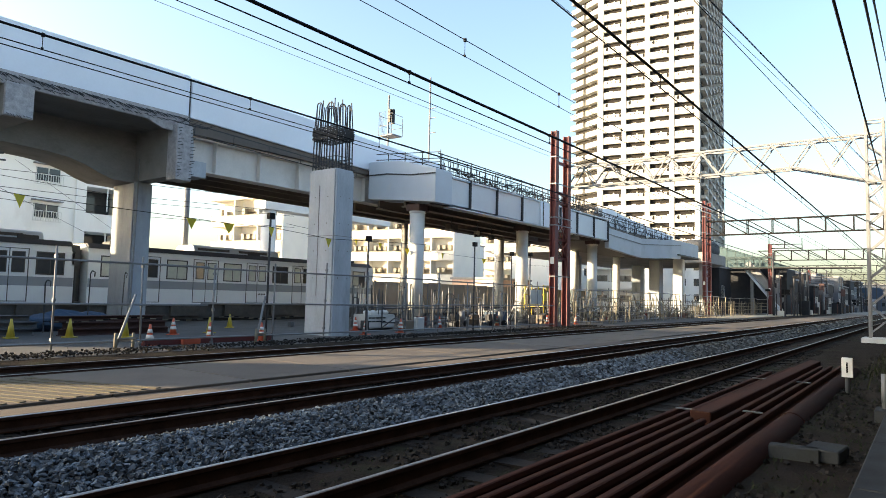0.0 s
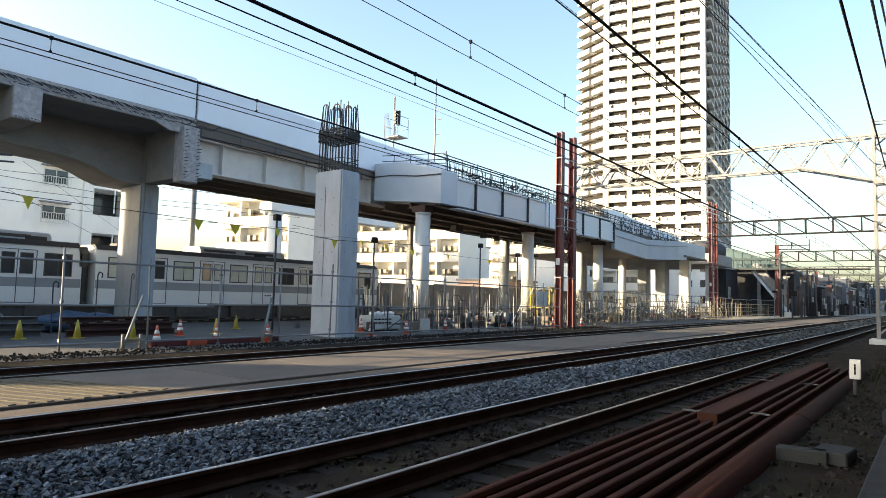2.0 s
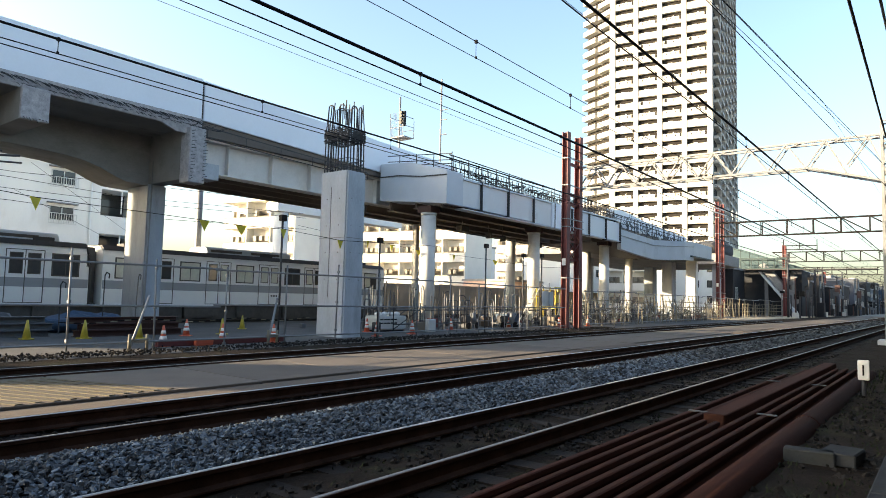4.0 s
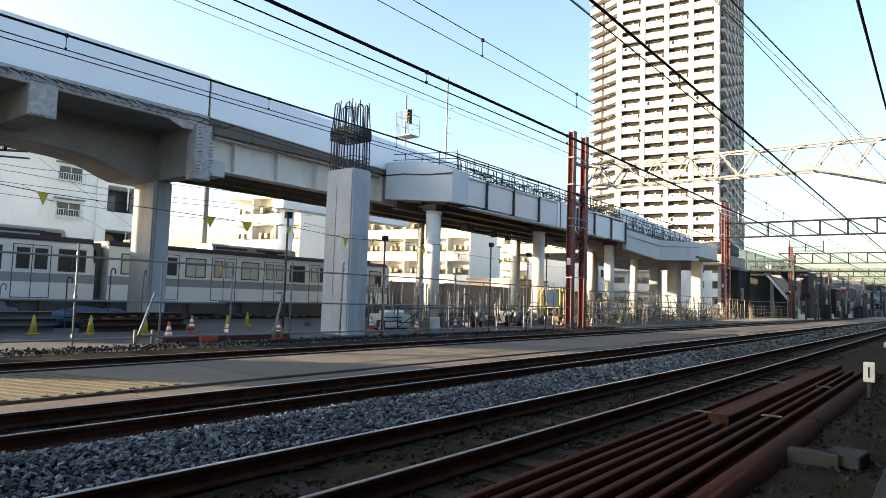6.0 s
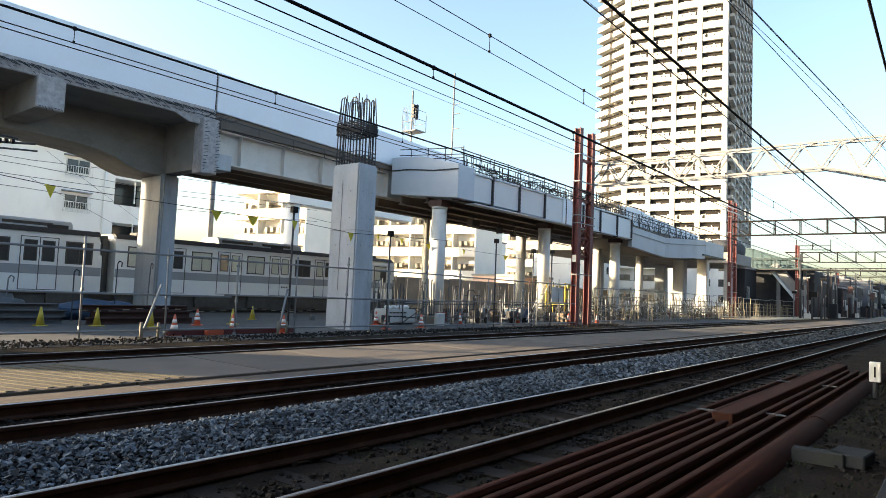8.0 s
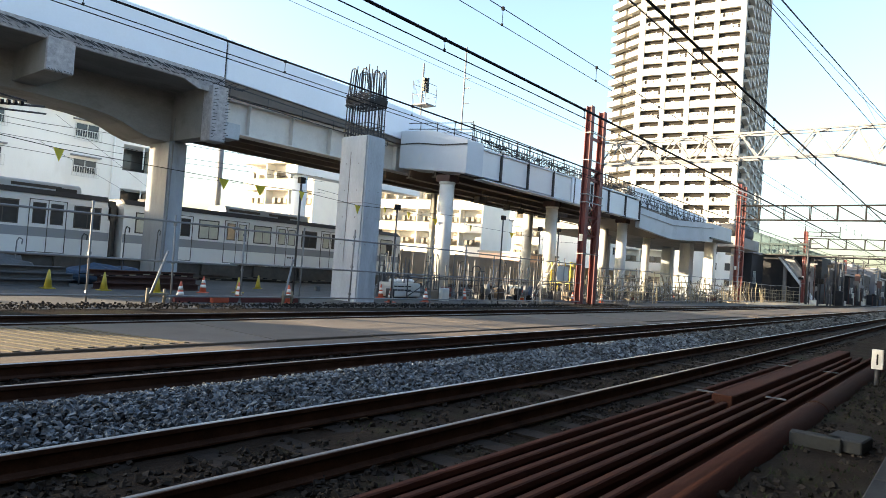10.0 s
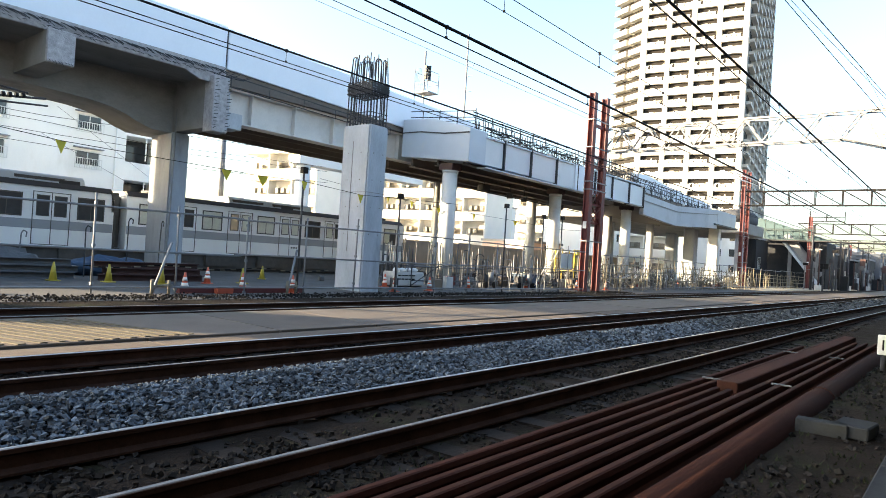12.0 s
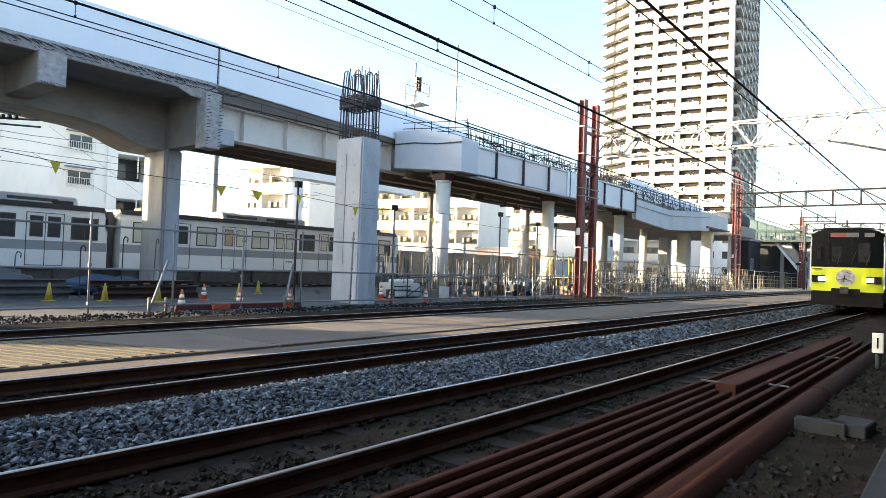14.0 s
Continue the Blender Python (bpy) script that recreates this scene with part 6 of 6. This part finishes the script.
def top_railing():
    r = thing("guard_railing", "dark tubular guard railing and rebar mesh along the girder bridge", "railing", at=(24, 15.2, 7.2))
    # across the blunt end
    for z, dz in ((8.45, 0.3), (8.15, 0.3), (7.95, 0.28)):
        bm = B()
        rod(bm, (24.1, 15.2, z - dz - 0.05), (24.1, 19.6, z), 0.022, 6)
        part("rail", bm, "darksteel", r)
    for k in range(5):
        bm = B()
        y = 15.2 + 1.1 * k
        rod(bm, (24.1, y, 7.2), (24.1, y, 8.2 + 0.06 * k), 0.022, 6)
        part("post", bm, "darksteel", r)
    # along the near side
    def z_at(x):
        return 7.05 - 0.013 * (x - 24) if x < 43.6 else 6.45 - 0.012 * (x - 43.6)
    for dz in (0.12, 0.42, 0.72, 0.95):
        for a, b in ((23.9, 34), (34, 43.6), (43.7, 53), (53, 63)):
            bm = B()
            rod(bm, (a, 15.2, z_at(a) + dz), (b, 15.2, z_at(b) + dz), 0.026, 6)
            part("rail", bm, "darksteel", r)
    bm = B()
    rod(bm, (0, 15.2, 0), (0, 15.2, 1.05), 0.022, 6)
    me = mesh_of("post", bm, "darksteel")
    x = 24.2
    while x < 63:
        o = new("post", me)
        o.parent = r
        o.location = Vector((x, 0, z_at(x) - 0.05)) - r.location
        x += 1.25
    rng = random.Random(17)
    bm = B()
    x = 24.6
    while x < 44:
        h = rng.uniform(0.4, 1.0)
        rod(bm, (x, 15.45, z_at(x) - 0.05), (x + rng.uniform(-0.12, 0.12), 15.45 + rng.uniform(-0.05, 0.1), z_at(x) + h), 0.018, 4)
        x += rng.uniform(0.08, 0.16)
    for k in range(60):
        x = rng.uniform(38, 43.5)
        rod(bm, (x, 15.5, z_at(x)), (x + rng.uniform(-0.3, 0.3), 15.6, z_at(x) + rng.uniform(0.5, 1.5)), 0.02, 4)
    for k in range(120):
        x = rng.uniform(25, 42)
        rod(bm, (x, 15.3, z_at(x) + rng.uniform(0, 0.5)), (x + rng.uniform(0.6, 1.8), 15.4, z_at(x) + rng.uniform(0.0, 0.8)), 0.018, 4)
    o = part("rebar_mesh", bm, "rebar", r, "tangle of upright reinforcement bars")
    o["kind"] = "stuff"
    bm = B()
    for k in range(190):
        x = rng.uniform(44, 61.5)
        z = z_at(x) + rng.uniform(-0.2, 0.7) * (1.3 if x < 54 else 0.9)
        rod(bm, (x, 15.9, z), (x + rng.uniform(-0.5, 0.9), 16.0, z + rng.uniform(0.1, 0.8)), 0.022, 4)
    o = part("scaffold_tangle", bm, "oldsteel", r, "grey scaffold bars before a pale net")
    o["kind"] = "stuff"
    for k in range(9):
        x = 26.5 + 4.2 * k
        bm = B()
        bmesh.ops.create_uvsphere(bm, u_segments=10, v_segments=6, radius=0.11)
        o = part("float_lamp", bm, "conew", r)
        o.location = Vector((x, 15.05, z_at(x) + 0.1)) - r.location
    # pale netting on the far stretch
    n = thing("debris_net", "pale grey debris net hung along the bridge edge", "net", at=(50, 15.9, 7))
    bm = B()
    pts = [(44.0, 8.0), (47, 8.2), (51.3, 7.86), (56.7, 7.62), (62, 7.45)]
    for (xa, za), (xb, zb) in zip(pts, pts[1:]):
        v = [bm.verts.new(q) for q in ((xa, 16.2, 5.8), (xb, 16.2, 5.8), (xb, 16.2, zb), (xa, 16.2, za), (xa, 16.24, 5.8), (xb, 16.24, 5.8), (xb, 16.24, zb), (xa, 16.24, za))]
        for f in ((0, 1, 2, 3), (7, 6, 5, 4), (3, 2, 6, 7)):
            bm.faces.new([v[i] for i in f])
    part("net_sheet", bm, "parapet", n)


top_railing()

# ---- foot bridge and the far end ----


def foot_bridge():
    f = thing("foot_bridge", "teal steel foot bridge with a covered stair by the tracks", "foot bridge", at=(96, 16, 0))
    bm = B()
    box(bm, 95, 97.4, 3.6, 22, 6.02, 6.14)
    part("floor_beam", bm, "darksteel", f, "dark floor beam spanning towards the tracks")
    bm = B()
    box(bm, 94.9, 95.0, 11.6, 22, 6.14, 6.26)
    for x in (95, 97.3):
        bar(bm, (x, 13.6, 7.5), (x, 22, 7.6), 0.14, 0.14)
    part("chord", bm, "teal", f)
    for k in range(6):
        y = 13.7 + 1.4 * k
        bm = B()
        bar(bm, (95, y, 6.15), (95, y, 7.5), 0.13, 0.13)
        bar(bm, (95, y, 6.15), (95, y + 1.4, 7.5), 0.1, 0.1)
        part("truss_panel", bm, "teal", f)
    bm = B()
    prism(bm, [(11.9, 6.3), (22, 6.3), (22, 9.5), (19.8, 9.06)], "x", 97.5, 97.8)
    part("side_panel", bm, "tealpale", f, "pale teal sloping cladding")
    for k in range(7):
        y = 12.9 + 1.15 * k
        bm = B()
        box(bm, 97.44, 97.5, y, y + 0.07, 6.3, 6.3 + (y - 11.9) * 0.347)
        part("cladding_rib", bm, "teal", f)
    bm = B()
    prism(bm, [(17.0, 5.9), (12.9, 0.6), (12.9, 0.1), (17.4, 5.9)], "x", 96.5, 98.2)
    st = part("stair", bm, "steelw", f, "sloping stair flight")
    bm = B()
    for x in (96.5, 98.2):
        bar(bm, (x, 17.0, 6.9), (x, 12.9, 1.6), 0.08, 0.9)
    part("stair_side", bm, "gwhite", st)
    bm = B()
    box(bm, 99, 106, 12.5, 24, GZ, 6.1)
    part("dark_room", bm, "shed", f, "dark enclosed stair room")
    for y in (13.2, 16.4, 19.5):
        bm = B()
        box(bm, 97.5, 97.9, y, y + 0.4, GZ, 5.95)
        part("column", bm, "greysteel", f)


foot_bridge()


def far_end():
    rng = random.Random(31)
    k = 0
    for x, y, w, d, h, m in ((108, 13.5, 7, 6, 5.0, "farwall"), (117, 13, 6, 6, 6.2, "farwall"), (126, 12.8, 8, 7, 4.6, "shed"), (136, 12.5, 7, 8, 6.0, "farblue"),
                             (147, 13, 9, 9, 5.4, "farwall"), (160, 12.5, 10, 9, 7.2, "farblue"), (174, 13, 12, 9, 5.6, "shed"), (190, 13, 12, 10, 7.5, "shed"),
                             (208, 14, 14, 10, 6.4, "farblue"), (228, 14, 16, 12, 8.5, "farwall"), (250, 12, 18, 14, 7.5, "roof"), (275, 9, 20, 16, 9.0, "farblue"), (305, 6, 20, 18, 9.5, "brown"),
                             (330, 2, 20, 18, 8.0, "roof"), (345, -16, 20, 26, 10.0, "apt"), (112, 24, 14, 10, 9.5, "apt"), (128, 26, 14, 10, 8.0, "pink"), (146, 26, 16, 12, 10.0, "apt"), (170, 28, 18, 12, 8.5, "roof"),
                             (195, 30, 22, 14, 11.0, "apt"), (225, 32, 26, 16, 12.0, "aptc"), (262, 34, 30, 20, 11.0, "apt"), (300, 34, 34, 24, 14.0, "roof")):
        wins = [(x + 1.0 + 2.4 * i, 1.6 + 2.6 * j, 1.2, 1.1) for i in range(max(1, int((w - 1) / 2.4))) for j in range(max(1, int(h / 2.8)))]
        b = plain_house(x, x + w, y, y + d, h, m, "small low building beside the railway", wins)
        for j in range(max(1, int(h / 2.8))):
            for i in range(max(1, int(d / 2.6))):
                bm = B()
                box(bm, x - 0.04, x + 0.02, y + 0.8 + 2.5 * i, y + 2.0 + 2.5 * i, 1.4 + 2.6 * j, 2.6 + 2.6 * j)
                part("end_window", bm, "glassd", b)
    # poles with cross arms
    for x, y, h in ((86, 11.9, 7.5), (101, 11.2, 6.5), (112, 11.8, 7.2), (121, 11, 6.2), (133, 11.6, 7.4), (150, 11, 7.0), (168, 11, 7.6), (188, 10.5, 7.4), (210, 11, 8), (236, 10, 8)):
        p = thing("utility_pole", "dark utility pole with cross arms beside the tracks", "pole", "utility poles", at=(x, y, 0))
        bm = B()
        rod(bm, (x, y, GZ), (x, y, h), 0.14, 8, 0.1)
        part("shaft", bm, "darksteel", p)
        for z in (h - 0.5, h - 1.1):
            bm = B()
            box(bm, x - 0.05, x + 0.05, y - 0.9, y + 0.9, z, z + 0.1)
            part("cross_arm", bm, "darksteel", p)
    for x, y, z in ((118, 10.6, 3.4), (140, 9.8, 3.0)):
        s = thing("trackside_signal", "dark trackside signal on a short post", "signal", "trackside signals", at=(x, y, 0))
        bm = B()
        rod(bm, (x, y, GZ), (x, y, z), 0.09, 8)
        part("post", bm, "darksteel", s)
        bm = B()
        box(bm, x - 0.2, x + 0.2, y - 0.35, y + 0.35, z, z + 1.3)
        part("head", bm, "dkred", s)
    for x, y, w, h in ((88, 11.0, 1.0, 0.5), (104, 10.2, 0.5, 0.55), (122, 10.0, 0.5, 0.55), (128, 11.8, 0.7, 1.8), (141, 11.5, 1.0, 1.0)):
        bm = B()
        box(bm, x, x + 0.5, y, y + w, GZ, h)
        bevel(bm, 0.03, 1)
        tagged(part("equipment_box", bm, "white"), "small white trackside equipment box", "equipment box", "equipment boxes")
    # thin poles, frames and cabinets crowding the verge
    for k in range(46):
        x = 84 + 150 * rng.random() ** 1.2
        y = rng.uniform(10.2, 12.6) + (x - 84) * 0.004
        h = rng.uniform(1.6, 5.2)
        p = thing("trackside_post", "thin dark trackside post with small fittings", "post", "trackside posts", at=(x, y, 0))
        bm = B()
        rod(bm, (x, y, GZ), (x, y, h), rng.uniform(0.05, 0.13), 6)
        part("shaft", bm, rng.choice(("darksteel", "darksteel", "greysteel", "dkred")), p)
        bm = B()
        w = rng.uniform(0.15, 0.55)
        box(bm, x - 0.1, x + 0.1, y - w, y + w * rng.uniform(0.2, 1), h - rng.uniform(0.1, 0.8), h)
        part("fitting", bm, rng.choice(("darksteel", "black", "oldsteel", "gwhite")), p)
    for k in range(26):
        x = 86 + 140 * rng.random()
        y = rng.uniform(10.0, 12.5)
        bm = B()
        box(bm, x, x + rng.uniform(0.4, 1.5), y, y + rng.uniform(0.4, 1.6), GZ, rng.uniform(0.4, 2.1))
        bevel(bm, 0.03, 1)
        tagged(part("trackside_cabinet", bm, rng.choice(("farwall", "shed", "farblue", "oldsteel", "timber", "gwhite"))), "dark metal trackside cabinet on the verge", "cabinet", "trackside cabinets")
    bm = B()
    box(bm, 240, 240.3, 8.5, 14.5, 3.5, 7.0)
    box(bm, 240.1, 240.2, 9, 9.3, GZ, 3.5)
    box(bm, 240.1, 240.2, 13.6, 13.9, GZ, 3.5)
    tagged(part("billboard", bm, "blue"), "pale blue billboard far along the railway", "billboard")
    bm = B()
    box(bm, 62, 118, 11.2, 14.0, GZ, GZ + 0.16)
    tagged(part("sand_strip", bm, "sand"), "pale sandy verge beside the tracks", "verge", kind="structure")


far_end()
plain_house(90, 96, 19.0, 21.2, 5.9, "shed", "dark grey machine room by the foot bridge", ((91, 2.0, 1.2, 1.6),))

# ---- foreground ----


def old_rails():
    """Rusty rails and a heavy beam laid down beside the near track."""
    def section(y, z, s):
        return [(y - 0.062 * s, z), (y + 0.062 * s, z), (y + 0.062 * s, z + 0.02 * s), (y + 0.012, z + 0.045 * s), (y + 0.012, z + 0.1 * s), (y + 0.034 * s, z + 0.115 * s),
                (y + 0.03 * s, z + 0.15 * s), (y - 0.03 * s, z + 0.15 * s), (y - 0.034 * s, z + 0.115 * s), (y - 0.012, z + 0.1 * s), (y - 0.012, z + 0.045 * s), (y - 0.062 * s, z + 0.02 * s)]
    for y, x1, s in ((-0.62, 14.2, 1.0), (-0.775, 15.6, 1.0), (-0.93, 7.85, 1.0), (-1.085, 7.8, 1.05), (-1.24, 16.3, 1.05), (-1.395, 16.6, 1.05), (-1.545, 16.9, 0.95)):
        bm = B()
        prism(bm, section(y, -0.2, s), "x", -3.0, x1)
        orl = tagged(part("old_rail", bm, "pipe"), "rusty brown spare rail lying beside the track", "rail", "spare rails")
        bm = B()
        prism(bm, [(y - 0.028 * s, -0.2 + 0.149 * s), (y + 0.028 * s, -0.2 + 0.149 * s), (y + 0.018 * s, -0.2 + 0.156 * s), (y - 0.018 * s, -0.2 + 0.156 * s)], "x", -2.99, x1 - 0.01)
        part("railhead", bm, "pipe", orl, "worn rusty running surface")
        for x in (-2.9, x1 - 0.3):
            bm = B()
            box(bm, x, x + 0.2, y - 0.02, y + 0.02, -0.13, -0.11)
            part("bolt_hole_plate", bm, "darksteel", orl)
    t = thing("cable_trunking", "rust-brown steel cable trunking with a raised box section", "cable trunking", at=(8, -1.1, -0.2))
    bm = B()
    box(bm, 8.0, 17.2, -1.13, -0.9, -0.19, 0.01)
    bevel(bm, 0.012, 1)
    part("box_section", bm, "pipe", t)
    bm = B()
    box(bm, 7.93, 8.01, -1.13, -0.9, -0.19, 0.02)
    bevel(bm, 0.01, 1)
    part("end_cap", bm, "pipe", t)
    for x, y in ((8.7, -1.42), (12.62, -1.42), (8.34, -0.72), (12.66, -0.72)):
        bm = B()
        box(bm, x - 0.025, x + 0.025, y - 0.11, y + 0.11, -0.045, -0.03)
        part("strap", bm, "oldsteel", t)
    h = thing("steel_pipe", "thick rust-brown steel pipe lying beside the rails", "pipe", at=(6, -1.6, -0.3))
    bm = B()
    rod(bm, (-3, -1.77, -0.22), (17, -1.77, -0.22), 0.16, 24)
    part("tube", bm, "oldpipe", h)
    for x in (3.1, 9.1, 15.1):
        bm = B()
        rod(bm, (x, -1.77, -0.22), (x + 0.08, -1.77, -0.22), 0.168, 24)
        part("weld_collar", bm, "oldpipe", h)
    # concrete trough lids
    for x, y, w, d, h, r in ((7.0, -2.12, 0.15, 0.42, 0.16, 4), (7.2, -2.36, 0.42, 0.3, 0.12, -6)):
        bm = B()
        box(bm, -w / 2, w / 2, -d / 2, d / 2, -h, 0.0)
        bevel(bm, 0.012, 1)
        o = tagged(part("concrete_block", bm, "kerb"), "loose concrete trough block on dark soil", "concrete block", "concrete blocks")
        o.location, o.rotation_euler = (x, y, -0.05), (0, 0, radians(r))
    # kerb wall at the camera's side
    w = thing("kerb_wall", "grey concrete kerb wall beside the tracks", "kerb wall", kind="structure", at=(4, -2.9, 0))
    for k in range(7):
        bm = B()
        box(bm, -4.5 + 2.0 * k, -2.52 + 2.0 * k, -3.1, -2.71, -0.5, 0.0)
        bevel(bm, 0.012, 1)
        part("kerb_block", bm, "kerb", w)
    # marker post
    m = thing("marker_post", "white trackside marker plate with a black figure", "marker post", at=(12.7, -2.05, -0.2))
    bm = B()
    rod(bm, (12.74, -2.05, -0.3), (12.74, -2.05, 0.12), 0.035, 8)
    part("post", bm, "darksteel", m)
    bm = B()
    box(bm, 12.68, 12.76, -2.13, -1.97, 0.1, 0.42)
    bevel(bm, 0.008, 1)
    part("plate", bm, "conew", m)
    txt = bpy.data.curves.new("figure", "FONT")
    txt.body, txt.size, txt.align_x, txt.align_y, txt.extrude = "1", 0.25, "CENTER", "CENTER", 0.002
    o = new("figure", txt)
    txt.materials.append(M["black"])
    o.parent = m
    o.matrix_basis = Matrix.Translation(Vector((12.674, -2.05, 0.25)) - m.location) @ Euler((radians(90), 0, radians(-90))).to_matrix().to_4x4()
    # small grey post on a block
    p = thing("stub_post", "small grey stub post on a concrete block", "post", at=(10, -2.62, -0.2))
    bm = B()
    box(bm, 9.9, 10.3, -2.85, -2.58, -0.3, -0.02)
    bevel(bm, 0.01, 1)
    part("block", bm, "kerb", p)
    bm = B()
    rod(bm, (10.1, -2.68, -0.05), (10.1, -2.68, 0.42), 0.03, 8)
    part("tube", bm, "greysteel", p)


old_rails()


def weeds():
    rng = random.Random(2)
    bm = B()
    for k in range(2600):
        x = rng.choice((rng.uniform(14, 34), rng.uniform(9, 40)))
        y = rng.uniform(-4.6, -2.0) if x > 13 else rng.uniform(-4.4, -2.85)
        if noise.noise(Vector((x * 0.5, y * 0.8, 4))) < -0.1:
            continue
        h = rng.uniform(0.08, 0.35)
        a = rng.uniform(0, 6.28)
        dx, dy = math.cos(a), math.sin(a)
        w = rng.uniform(0.006, 0.018)
        v = [bm.verts.new(q) for q in ((x - dy * w, y + dx * w, -0.2), (x + dy * w, y - dx * w, -0.2), (x + dx * h * 0.4, y + dy * h * 0.4, -0.2 + h))]
        bm.faces.new(v)
    for k in range(4200):
        x, y = rng.uniform(2, 18), rng.choice((rng.uniform(-0.45, -0.1), rng.uniform(0.2, 0.95), rng.uniform(-2.75, -1.85), rng.uniform(-2.75, -1.85)))
        if noise.noise(Vector((x * 0.9, y * 1.5, 9))) < (0.2 if y > -1 else -0.15):
            continue
        a = rng.uniform(0, 6.28)
        dx, dy = math.cos(a), math.sin(a)
        h, w = rng.uniform(0.015, 0.05), rng.uniform(0.004, 0.011)
        v = [bm.verts.new(q) for q in ((x - dy * w, y + dx * w, -0.17), (x + dy * w, y - dx * w, -0.17), (x + dx * h, y + dy * h, -0.17 + h))]
        bm.faces.new(v)
    tagged(part("weeds", bm, "leaf"), "thin dark weeds beside the rails", "weeds", kind="stuff")


weeds()


def motions():
    speed, x_end = 19.0, 30.5
    for car, off in ((lead, 0.0), (trailer, 20.2)):
        walk(car, [(t, pose(x_end + off + speed * (14.0 - t), 0.68, 0)) for t in (0.0, 4.0, 8.0, 11.0, 12.5, 13.5, 14.0)])


motions()
